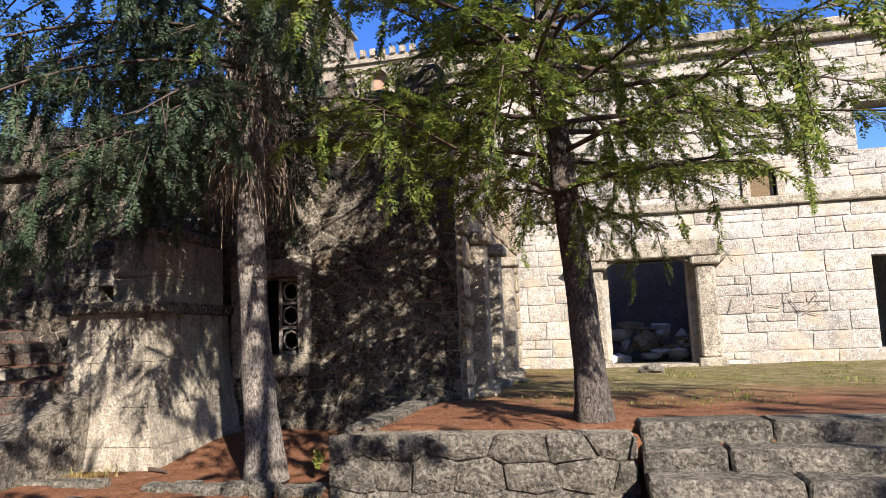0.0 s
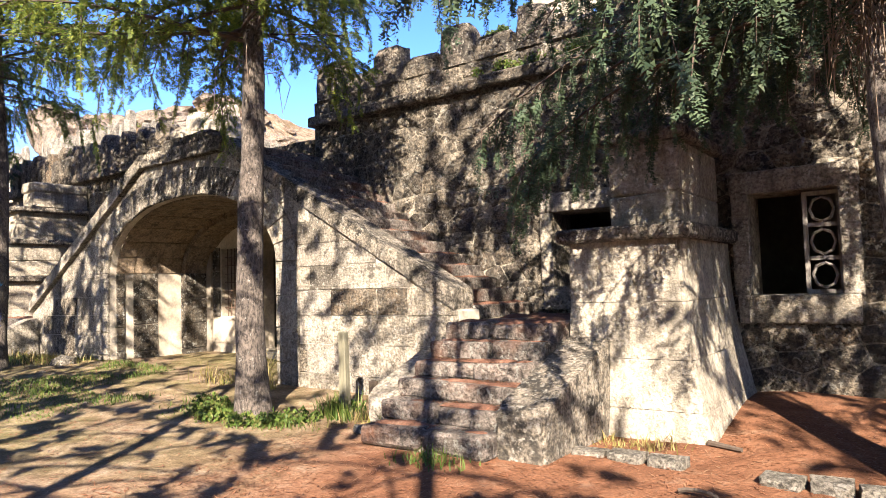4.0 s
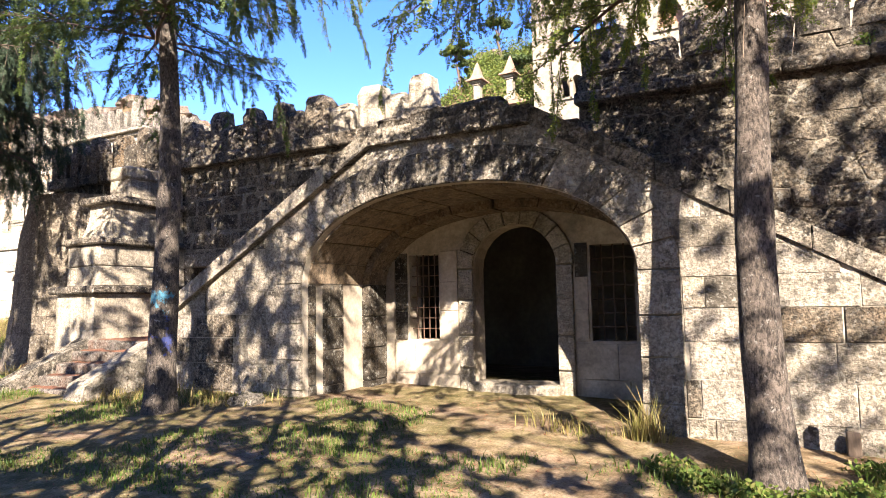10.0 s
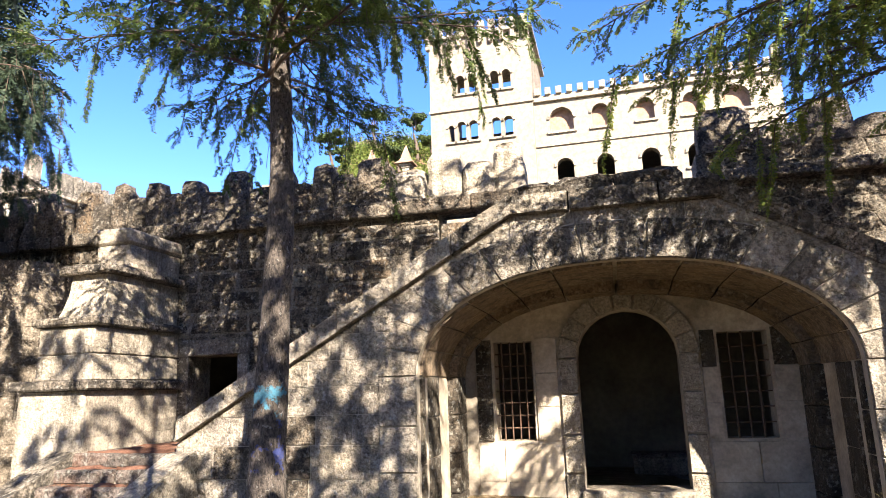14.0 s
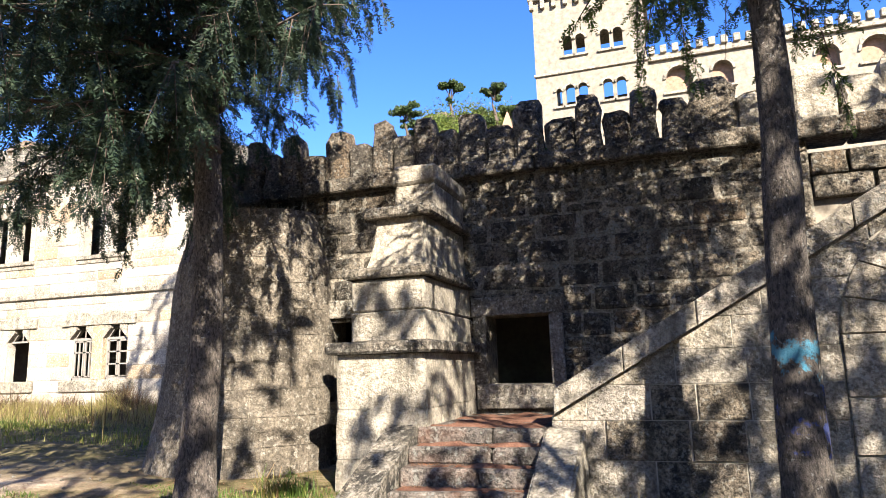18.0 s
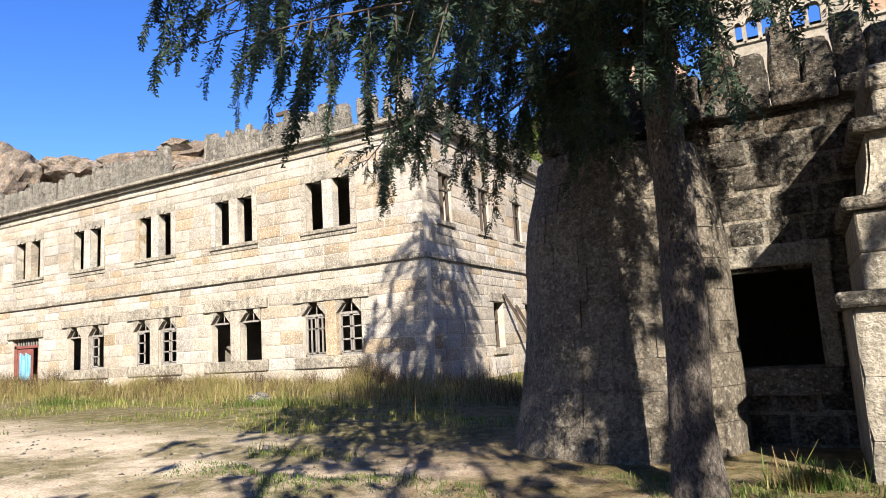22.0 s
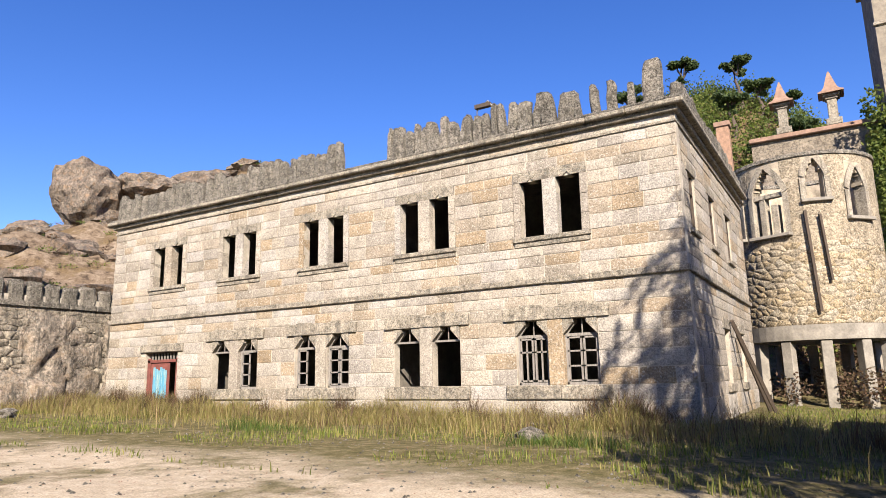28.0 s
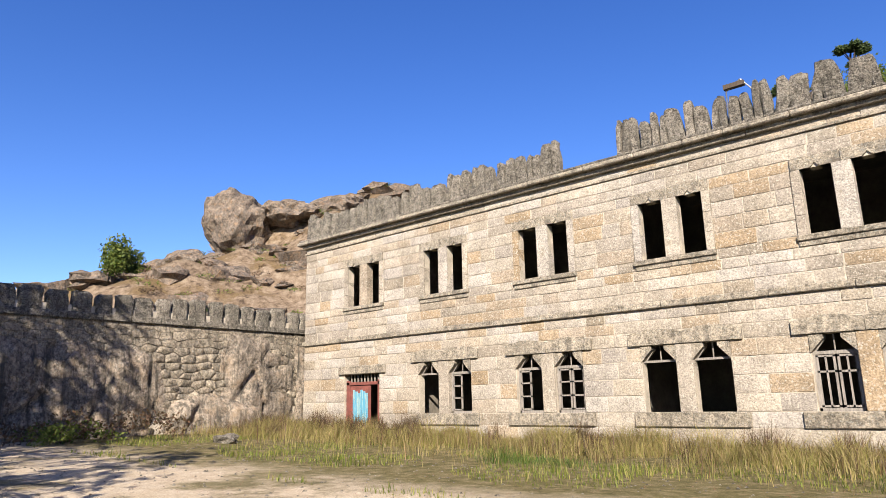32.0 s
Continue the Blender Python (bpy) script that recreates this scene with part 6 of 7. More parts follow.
# lower wing with two tile-capped pinnacles, left of the keep
slab("low_wing", -34.5, -26.9, 47.5, 56, 3, 17.0, FAR, castle)
slab("wing_eave", -34.6, -26.9, 47.2, 47.6, 17.0, 17.3, TILE, castle, .04)
for px in (-32.45, -29.6):
    bm = bmesh.new()
    box(bm, px - .45, px + .45, 47.2, 48.1, 17.3, 17.75, .04)
    box(bm, px - .28, px + .28, 47.37, 47.93, 17.75, 19.05, .04)
    box(bm, px - .36, px + .36, 47.29, 48.01, 19.05, 19.2, .03)
    box(bm, px - .5, px + .5, 47.15, 48.15, 19.2, 19.38, .04)
    pn = part("pinnacle", bm, TRIM, castle)
    bm = bmesh.new()
    rings = [[bm.verts.new((px + sx * w, 47.65 + sy * w, z)) for sx, sy in ((-1, -1), (1, -1), (1, 1), (-1, 1))] for w, z in ((.72, 19.38), (.72, 19.46), (.5, 19.62), (.36, 19.86), (.24, 20.3), (.13, 20.7), (.04, 21.0))]
    for lo_, hi_ in zip(rings, rings[1:]):
        for i in range(4):
            bm.faces.new((lo_[i], lo_[(i + 1) % 4], hi_[(i + 1) % 4], hi_[i]))
    bm.faces.new(rings[0][::-1]); bm.faces.new(rings[-1])
    part("tiled_cap", bm, TILE, pn)
balc = pierced_wall("garden_balustrade", (-26, 38), 0, 24, 3, 10.6, .5, [(u, u + .6, 9.2, 10.2) for u in np.arange(1, 23, 1.2)], ROUGH, castle)

# ---- gatehouse with an open portal ----
gate = thing("gatehouse", "sunlit granite gatehouse with an open columned portal", "house", at=(4, 18.5, .6))
GY = 18.4
gh = [(.45, 2.5, .3, 3.42), (4.2, 4.84, 4.92, 5.62), (6.85, 8.0, 5.95, 7.2), (6.85, 8.3, .95, 3.25)]
gw = pierced_wall("gate_wall", (-4.0, GY + .045), 0, 20, .2, 9.4, .6, shifted(gh, -4.0), GATE, gate)
gz = [.55, .95, 1.42, 1.9, 2.38, 2.88, 3.42, 3.85, 4.28, 4.66]
ashlar(gw, GATE, rng, (-4.0, GY + .1), 0, 14, gz, .95, shifted([(-.2, 3.15, .3, 3.85), gh[3]], -4.0), .1, .010, .012, 150, wild=.16)
ashlar(gw, GATE, rng, (-4.0, GY + .1), 0, 14, [4.9, 5.28, 5.62, 6.05, 6.5, 6.95, 7.4, 7.9, 8.4, 8.9, 9.3], .9, shifted([(gh[1][0] - .2, gh[1][1] + .2, 4.9, 5.9), gh[2]], -4.0), .1, .010, .012, 150, wild=.16)
for z0, z1, o in ((4.66, 4.9, .1), (8.9, 9.15, .2), (9.15, 9.4, .35)):
    slab("string_stone", -4, 16, GY - o, GY + .2, z0, z1, TRIM, gate, .03)
for x0, x1 in ((4.0, 4.2), (4.84, 5.04)):
    slab("window_jamb", x0, x1, GY - .06, GY + .3, 4.9, 5.75, TRIM, gate, .01)
slab("window_head", 3.95, 5.1, GY - .1, GY + .3, 5.62, 5.85, TRIM, gate, .02)
slab("gate_side", -4.0, -3.4, GY + .7, 26, .2, 9.4, FAR, gate)
slab("court_wall", -3.4, 16, 25.4, 26, .2, 5.2, GATE, gate)
slab("upper_floor", 3.7, 16, GY + .7, 25.4, 4.4, 4.66, INSIDE, gate)
slab("roof", 3.7, 16, GY + .7, 25.4, 9.0, 9.2, INSIDE, gate)
slab("partition", 3.5, 3.7, GY + .7, 25.4, .2, 9.2, PLASTER, gate)
for xc in (.08, 2.86):
    bm = bmesh.new()
    box(bm, xc - .34, xc + .34, GY - .55, GY + .1, .5, .85, .03)
    box(bm, xc - .24, xc + .24, GY - .45, GY + .1, .85, 3.2, .05)
    box(bm, xc - .36, xc + .36, GY - .57, GY + .1, 3.2, 3.42, .04)
    part("portal_column", bm, TRIM, gate)
    for s in (-1, 1):
        bm = bmesh.new()
        prism(bm, [(xc + s * .24, 3.2), (xc + s * .62, 3.42), (xc + s * .24, 3.42)] if s > 0 else [(xc - .62, 3.42), (xc - .24, 3.2), (xc - .24, 3.42)], GY - .45, GY)
        part("bracket", bm, TRIM, gate)
slab("portal_lintel", -.3, 3.25, GY - .6, GY + .5, 3.42, 3.85, TRIM, gate, .03)
slab("threshold", .2, 2.8, GY - .5, GY + .5, .4, .72, TRIM, gate, .03)
for k in range(9):
    bm = bmesh.new()
    x0 = rng.uniform(3.4, 6.0)
    z0 = rng.uniform(1.9, 2.9)
    bar(bm, (x0, GY - .035, z0), (x0 + rng.uniform(-.5, .5), GY - .035, z0 + rng.uniform(-.35, .35)), .012, 4)
    part("spray_stroke", bm, INK, gate)
heap = thing("rubble_heap", "heap of pale broken stone and sheeting inside the gate", "rubble", at=(1.6, 21.5, .66))
for k in range(26):
    bm = bmesh.new()
    u, v = rng.uniform(-1.6, 1.6), rng.uniform(0, 1)
    lumpy(bm, (1.5 + u, 21.0 + 1.6 * v, .7 + (1.2 - abs(u) * .3) * v * rng.uniform(.5, 1.3)), (rng.uniform(.2, .5), rng.uniform(.2, .4), rng.uniform(.12, .35)), k, .3, 1)
    part("rubble_stone", bm, PALE_DEBRIS if k % 2 else RUBBLE, heap)

# pilasters on the return wall
for yy in (10.7, 12.4, 14.6):
    p = thing("wall_pilaster", "pale granite pilaster standing against the return wall", "pilaster", "pilasters", at=(-1.8, yy, .66))
    slab("shaft", -2.0, -1.66, yy, yy + .36, .6, 3.1, PIER, p, .03)
    slab("foot", -2.0, -1.56, yy - .08, yy + .44, .5, .8, PIER, p, .03)
    slab("head", -2.0, -1.56, yy - .08, yy + .44, 3.1, 3.3, PIER, p, .03)

# ---- low retaining wall and garden steps ----
lowwall = slab("wall_low", -2.66, .31, 6.495, 6.95, -.2, .46, OLD_BED)
structure(lowwall, "low rough granite retaining wall")
rubble(lowwall, ROUGH, rng, lambda u, o, z: (-2.68 + u, 6.51 - o, z), 3.0, -.18, .67, .5, .26, (), .05, .012, .025, 300, jit=.3, chamfer=.014, bulge=.03)
slab("coping_bed", -2.66, .3, 6.495, 6.98, .45, .66, OLD_BED, lowwall, .03, .02)
for yy in (6.9, 7.4, 7.9, 8.4, 8.9, 9.4):
    stone(lowwall, ROUGH, rng, (-2.5, yy + .25, .38 + .02), (.5, .36, .66), math.pi * 1.5)
gsteps = thing("garden_steps", "three broad worn granite steps with needles on them", "steps", at=(2, 6.4, 0))
for i, (y, z1) in enumerate(((5.55, .17), (5.95, .36), (6.35, .54), (6.75, .72))):
    for a, b in split_course(.36, 5.2, 1.1, rng):
        bm = bmesh.new()
        box(bm, a, b - .015, y, y + .6, z1 - .22, z1, .025, .015, rng)
        part("step", bm, ROUGH, gsteps)

# ---- boundary wall on the cliff, far end of the yard ----
BXW = -60.0
bw = slab("wall_boundary", BXW - .4, BXW, -30, 30, .5, 5.9, MORTAR_PALE)
structure(bw, "old crenellated boundary wall on a rock face")
rubble(bw, CLIFF_STONE, rng, lambda u, o, z: (BXW - .02 + o, 2 + u, z), 20, 2.2, 5.4, .58, .33, (), .06, .014, .03, 280)
for a, b in split_course(-8.0, 24.0, 1.3, rng):
    slab("string_stone", BXW - .45, BXW + .14, a, b - .02, 5.4, 5.65, ROUGH, bw, .03)
y, n = -8.0, 600
while y < 24:
    w = rng.uniform(.55, .75)
    m_ = merlon(-w / 2, w / 2, 5.65, 6.45 + rng.uniform(-.08, .08), -.18, .18, ROUGH, n, "merlon", "flat-headed weathered granite merlon", "merlons on the boundary wall")
    m_.matrix_basis = pose(BXW - .1, y, 0, 0, 0, 90)
    y += w + .12
    n += 1


def cliff(y0, y1, top, deep, seed):
    """A sheer fissured rock: its face swells from the wall, its crest follows top(y)."""
    ny, nz = int((y1 - y0) / .14), 34
    V = []
    for a in range(ny + 1):
        y = y0 + (y1 - y0) * a / ny
        f = a / ny
        for b in range(nz + 1):
            g = b / nz
            zt = top(y) + .18 * noise.noise(Vector((y * .9, seed, 0)))
            z = .3 + (zt - .3) * g
            swell = min(1, 9 * f) ** .5 * min(1, 9 * (1 - f)) ** .5 * min(1, 5 * (1 - g)) ** .5 * (1.25 - .45 * g)
            q = Vector((y * .75, z * .28, seed))
            x = -.1 + deep * swell + .26 * noise.noise(q * .7) + .08 * noise.noise(q * 2.3) + .025 * noise.noise(Vector((y * 5, z * 3, seed)))
            x -= .22 * max(0, 1 - 16 * abs(noise.noise(q * .8 + Vector((9, 0, 0))))) * swell
            x -= .16 * max(0, 1 - 16 * abs(noise.noise(Vector((y * .35, z * .7, seed + 4))))) * swell
            V.append((BXW + min(x, 1.6), y + .1 * noise.noise(Vector((z * 2, y, seed))), z))
    F = [(a * (nz + 1) + b, (a + 1) * (nz + 1) + b, (a + 1) * (nz + 1) + b + 1, a * (nz + 1) + b + 1) for a in range(ny) for b in range(nz)]
    ob = new("rock_face", mesh_from("rock_face", V, F, CLIFF, True))
    tagged(ob, "sheer fissured grey-brown granite outcrop under the wall", "rock", "rock outcrops")


cliff(-8.0, 13.5, lambda y: 4.75 - .014 * max(0, y - 8.5) ** 2.5, .42, 1.0)
cliff(15.0, 21.5, lambda y: 5.35 - .9 * max(0, 15.6 - y), .34, 2.0)
cliff(12.9, 17.3, lambda y: 2.85 - .25 * abs(y - 14.6), .75, 3.0)

# ---- trees ----
def unit(v):
    return v / np.maximum(np.linalg.norm(v, axis=-1, keepdims=True), 1e-9)


def spray_template(length, leaflets, leaf_len, leaf_wide, r):
    """A twig's needles: narrow leaflets on both sides of a drooping spine along +x; returns quads (n,4,3)."""
    out = []
    for i in range(leaflets):
        f = (i + 1) / leaflets
        x = length * f
        z = -0.25 * length * f * f
        for s in (-1, 1, 0):
            if s == 0 and i % 2:
                continue
            l = leaf_len * (1.1 - 0.6 * f) * r.uniform(.75, 1.2)
            d = np.array([r.uniform(.1, .75) * l, s * r.uniform(.5, .9) * l, r.uniform(-.55, .45) * l]) if s else np.array([l * .7, r.uniform(-.3, .3) * l, .35 * l])
            p = np.array([x, 0, z])
            w = np.cross(d, [0, 0, 1.0]); w = w / np.linalg.norm(w) * leaf_wide * r.uniform(.7, 1.2)
            out.append([p + d * .12 - w, p + d * .2 + w, p + d])
    return np.array(out)


def tube_mesh(name, paths, material, sides=6):
    """Tapered tubes along paths: lists of (point, radius)."""
    V, F = [], []
    for path in paths:
        prev = None
        for i, (p, rad) in enumerate(path):
            d = Vector(path[min(i + 1, len(path) - 1)][0]) - Vector(path[max(i - 1, 0)][0])
            q = d.to_track_quat("Z", "Y").to_matrix() if d.length > 1e-6 else Matrix.Identity(3)
            base = len(V)
            for k in range(sides):
                a = 6.28319 * k / sides
                V.append(tuple(Vector(p) + q @ Vector((rad * math.cos(a), rad * math.sin(a), 0))))
            if prev is not None:
                for k in range(sides):
                    j = (k + 1) % sides
                    F.append((prev + k, prev + j, base + j, base + k))
            prev = base
    me = mesh_from(name, V, F, material, True)
    return new(name, me)


def conifer(name, at, height, crown_from, spread, seed, bark_m, needle, radius=.24, lean=(0, 0), droop=.55, density=1.0, limb_gap=.42, hang=.0, leaf=(.55, 9, .16, .02), label="", top_thin=.55, limb_count=5, coarse=False, bias=0.0, towards=180.0, fine_to=6.5, dead=0, lift=0.0, lift_to=0.0):
    r = random.Random(seed)
    nr = np.random.RandomState(seed)
    x, y, z = at
    tree = thing(name, label, "tree", "conifers beside the path", at=(x, y, z))
    def axis(h):
        f = h / height
        return Vector((x + lean[0] * h + .05 * math.sin(h * .9 + seed), y + lean[1] * h + .04 * math.cos(h * .8 + seed), z + h))
    path = []
    for i in range(26):
        h = height * (i / 25) ** 1.15
        rad = radius * (1 - .93 * h / height) + .085 * radius / .24 * math.exp(-h * 3.2)
        path.append((axis(h) - Vector((0, 0, .12 if i == 0 else 0)), rad))
    tr = tube_mesh("trunk", [path], bark_m, 14)
    for v in tr.data.vertices:
        n = noise.noise(Vector((v.co.x * 5, v.co.y * 5, v.co.z * 1.3)))
        c = axis(max(0, v.co.z - z))
        d = Vector((v.co.x - c.x, v.co.y - c.y, 0))
        v.co += d * (.16 * n)
    under(tr, tree)
    limbs, frames = [], []
    h = crown_from
    while h < height * .985:
        f = (h - crown_from) / (height - crown_from)
        reach = spread * (.7 + 1.5 * f if f < .2 else 1) * (1 - f) ** top_thin
        fine = h < fine_to and not coarse
        turned = r.uniform(0, 6.283)
        for k in range(limb_count if reach > .8 else 3):
            az = turned + 6.283 * k / limb_count + r.uniform(-.45, .45)
            L_ = max(.3, reach * r.uniform(.6, 1.1) * (1 + bias * math.cos(az - radians(towards))))
            if h < crown_from + lift * max(0, math.cos(az - radians(lift_to))):
                continue
            d = Vector((math.cos(az), math.sin(az), 0))
            side_v = Vector((-d.y, d.x, 0))
            p0 = axis(h + r.uniform(-.07, .07))
            pts, n = [], 9
            up = r.uniform(-.05, .3)
            for i in range(n):
                t = i / (n - 1)
                pts.append((p0 + d * (L_ * t) + side_v * (.07 * L_ * math.sin(t * 4 + k)) + Vector((0, 0, L_ * (up * t - droop * t * t))), max(.006, .03 * (1 - .85 * t) * min(1.3, L_ / 2))))
            limbs.append(pts)
            gap = (.15 / density) if fine else (.34 / density if coarse else .42)
            m = max(2, int(L_ * .85 / gap))
            for i in range(m):
                t = .18 + .82 * (i + r.random()) / m
                a = min(n - 2, int(t * (n - 1)))
                p = pts[a][0].lerp(pts[a + 1][0], t * (n - 1) - a)
                fwd = (pts[a + 1][0] - pts[a][0]).normalized()
                if coarse:
                    p = p + Vector((r.gauss(0, .3), r.gauss(0, .3), r.gauss(0, .35)))
                s_ = side_v * (1 if i % 2 else -1)
                hanging = r.random() < hang
                if hanging:
                    go = (Vector((0, 0, -1)) + fwd * r.uniform(.0, .45) + s_ * r.uniform(-.1, .35)).normalized()
                    long = r.uniform(.35, 1.0) * (.6 + .4 * spread / 3)
                else:
                    go = (fwd * r.uniform(.5, 1) + s_ * r.uniform(.5, 1.1) + Vector((0, 0, r.uniform(-.4, .3)))).normalized()
                    long = r.uniform(.3, .8) * (1.15 - .6 * t)
                sag = 0 if hanging else -.3
                q = p + go * long + Vector((0, 0, sag * long * long))
                if fine:
                    limbs.append([(p, .009), (p + go * long * .5 + Vector((0, 0, sag * long * long * .2)), .006), (q, .003)])
                step = .06 if fine else .17
                for c in range(max(2, int(long / step))):
                    u = (c + 1) / max(2, int(long / step))
                    pp = p + go * (long * u) + Vector((0, 0, sag * long * long * u * u))
                    w = go.cross(Vector((0, 0, 1)) if not hanging else d)
                    w = w.normalized() if w.length > .01 else side_v
                    g2 = (go * r.uniform(.5, 1) + w * r.uniform(-1, 1) + Vector((0, 0, r.uniform(-.55, .1)))).normalized()
                    frames.append((pp, g2, r.uniform(.65, 1.2) * (1.0 if fine else 1.0 if coarse else 2.3) * (1.15 - .35 * u)))
        h += limb_gap * r.uniform(.75, 1.25)
    if dead:
        twigs = []
        for k in range(dead):
            a, h0 = r.uniform(0, 6.283), r.uniform(crown_from - .6, crown_from + 1.6)
            d, p0, l = Vector((math.cos(a), math.sin(a), 0)), axis(h0), r.uniform(.16, .62)
            bend = Vector((r.uniform(-.12, .12), r.uniform(-.12, .12), 0))
            twigs.append([(p0, .008), (p0 + d * (l * .6) + Vector((0, 0, .06)), .006), (p0 + d * (l * .85) + bend * .5 + Vector((0, 0, -l * .25)), .005), (p0 + d * (l * r.uniform(.7, 1)) + bend + Vector((0, 0, -l * r.uniform(.5, 1.5))), .003)])
        db = tube_mesh("dead_brush", twigs, DRY_TWIG, 4)
        under(db, tree, "bare brown dead twigs")
        tagged(db, kind="stuff")
    lb = tube_mesh("branchwork", limbs, TWIG, 3)
    under(lb, tree)
    tagged(lb, kind="stuff")
    temps = [spray_template(leaf[0], leaf[1], leaf[2], leaf[3], r) for _ in range(5)]
    P, xa, sc = np.array([q[0] for q in frames]), np.array([q[1] for q in frames]), np.array([q[2] for q in frames])
    ya = unit(np.cross(np.array([0, 0, 1.0]) + nr.uniform(-.5, .5, P.shape), xa))
    M = np.stack([xa, ya, np.cross(xa, ya)], 1) * sc[:, None, None]
    V = np.concatenate([(temps[k].reshape(1, -1, 3) @ M[k::5] + P[k::5, None]).reshape(-1, 3) for k in range(5)])
    F = np.arange(len(V)).reshape(-1, 3)
    cr = new("crown", big_mesh("crown", V, F, needle))
    under(cr, tree)
    return tree


# trees along the terrace
FINE = (.21, 9, .072, .0135)
conifer("conifer", (-.1, 7.45, .64), 11, 2.5, 4.1, 1, BARK, NEEDLE_SUNLIT, .18, (-.04, 0), .17, 1.5, .36, .1, FINE, "slender fir with sunlit yellow-green layered boughs", limb_count=6, bias=.3, towards=320, fine_to=5.8)
conifer("conifer", (-3.84, 7.32, .16), 12, 3.9, 3.0, 2, BARK_PALE, NEEDLE_BLUE, .20, (-.035, 0), .45, 1.6, .30, .4, FINE, "tall spruce with hanging boughs over the stair pier", limb_count=7, bias=.7, towards=200, fine_to=5.8, dead=650, lift=1.2, lift_to=0)
conifer("conifer", (-10.7, 6.43, .1), 14, 4.9, 3.6, 3, BARK, NEEDLE_SUNLIT, .19, (-.004, 0), .2, 1.6, .38, .12, FINE, "straight grey-barked fir beside the grotto arch", limb_count=7, bias=.35, towards=205, fine_to=6.6, dead=30)
conifer("conifer", (-18.37, 6.41, .25), 13, 5.4, 3.5, 4, BARK_SPRAYED, NEEDLE, .20, (.0, 0), .17, 1.6, .33, .14, FINE, "fir with blue spray paint on its trunk", limb_count=7, bias=.35, towards=310, fine_to=7.0, dead=20)
conifer("conifer", (-24.72, 7.15, .36), 15, 4.3, 3.9, 5, BARK, NEEDLE_SHADED, .22, (-.01, .0), .30, 1.3, .33, .42, (.25, 9, .086, .0135), "large weeping spruce in front of the buttress", limb_count=8, bias=.45, towards=232, fine_to=7.2, lift=1.7, lift_to=35)
# tall trees on the other side of the path, whose shade falls on the walls and the yard
FAR_SIDE = ((-18.0, -2.8, 15, 4.6, 3.0, .16), (-13.8, -2.4, 16, 3.2, 3.0, .33), (-9.6, -3.2, 16, 3.2, 3.1, .60), (-5.6, -2.4, 16, 3.6, 3.0, .46), (-1.2, -3.2, 19, 4.6, 3.3, .28), (3.0, -2.4, 17, 5.5, 2.8, .15), (12.8, -6, 18, 5, 3.0, .36), (-11.7, -1.9, 11.5, 2.8, 2.3, .95), (-13.2, -1.7, 8, 2.5, 2.0, 1.0), (-8.8, -1.8, 8, 2.5, 2.1, .8), (-17, -7, 22, 12, 3.6, .8),
            (-23, -2.6, 13, 5.5, 2.4, .34), (-41.5, -10, 15, 4.6, 3.3, .6), (-46, -6.5, 15, 4.6, 3.3, .8), (-42, -4.5, 12, 3, 2.8, 1.5), (-51.5, -4.5, 22, 3, 4.4, 1.9), (-55.5, -3.5, 21, 2.5, 4.4, 1.9), (-48.5, -8, 22, 4, 4.2, .9))
for k, (x, y, tall, low, wide, dense) in enumerate(FAR_SIDE):
    conifer("conifer", (x, y, .0 if x > -30 else .8), tall, low, wide, 6 + k, BARK, NEEDLE, .12, (0, 0), .3, dense, .66, .15, (.30, 7, .17, .075) if x > -30 else (.36, 5, .19, .07), "tall fir on the far side of the path", coarse=True, top_thin=.5)


# ---- leafy clumps ----
def clump_arrays(centre, size, count, leaf_size, nr):
    d = unit(nr.normal(size=(count, 3)))
    rad = nr.uniform(.35, 1.0, (count, 1)) ** .5
    p = np.array(centre) + d * rad * np.array(size) * (1 + .25 * np.sin(d[:, :1] * 7 + d[:, 1:2] * 5))
    a = unit(nr.normal(size=(count, 3))) * leaf_size * nr.uniform(.6, 1.3, (count, 1))
    b = unit(np.cross(a, nr.normal(size=(count, 3)))) * leaf_size * .55
    return np.stack([p - a, p + b, p + a, p - b], 1).reshape(-1, 3)


def leafy(name, clumps, material, leaf_size, seed):
    nr = np.random.RandomState(seed)
    V = np.concatenate([clump_arrays(c, s, n, leaf_size, nr) for c, s, n in clumps])
    return new(name, big_mesh(name, V, np.arange(len(V)).reshape(-1, 4), material))


def stone_pine(x, y, h, spread, seed):
    r = random.Random(seed)
    z = lie(x, y)
    t = thing("stone_pine", "umbrella-shaped pine on the hill crest", "tree", "pines on the hill", at=(x, y, z))
    tr = tube_mesh("trunk", [[(Vector((x + .3 * math.sin(k), y, z - .3 + h * k / 6)), .28 * (1 - k / 9)) for k in range(7)]] +
                   [[(Vector((x, y, z + h * .72)), .1), (Vector((x + spread * .6 * math.cos(a), y + spread * .6 * math.sin(a), z + h * .95)), .04)] for a in (0, 1.3, 2.6, 3.9, 5.2)], TWIG, 6)
    under(tr, t)
    cl = [((x + spread * r.uniform(-.8, .8), y + spread * r.uniform(-.8, .8), z + h * r.uniform(.85, 1.02)), (spread * .42, spread * .42, spread * .2), 260) for _ in range(11)]
    cl += [((x + spread * r.uniform(-.5, .5), y, z + h * r.uniform(.6, .8)), (spread * .25, spread * .25, spread * .12), 100) for _ in range(3)]
    under(leafy("crown", cl, PINE_LEAF, .16, seed), t)


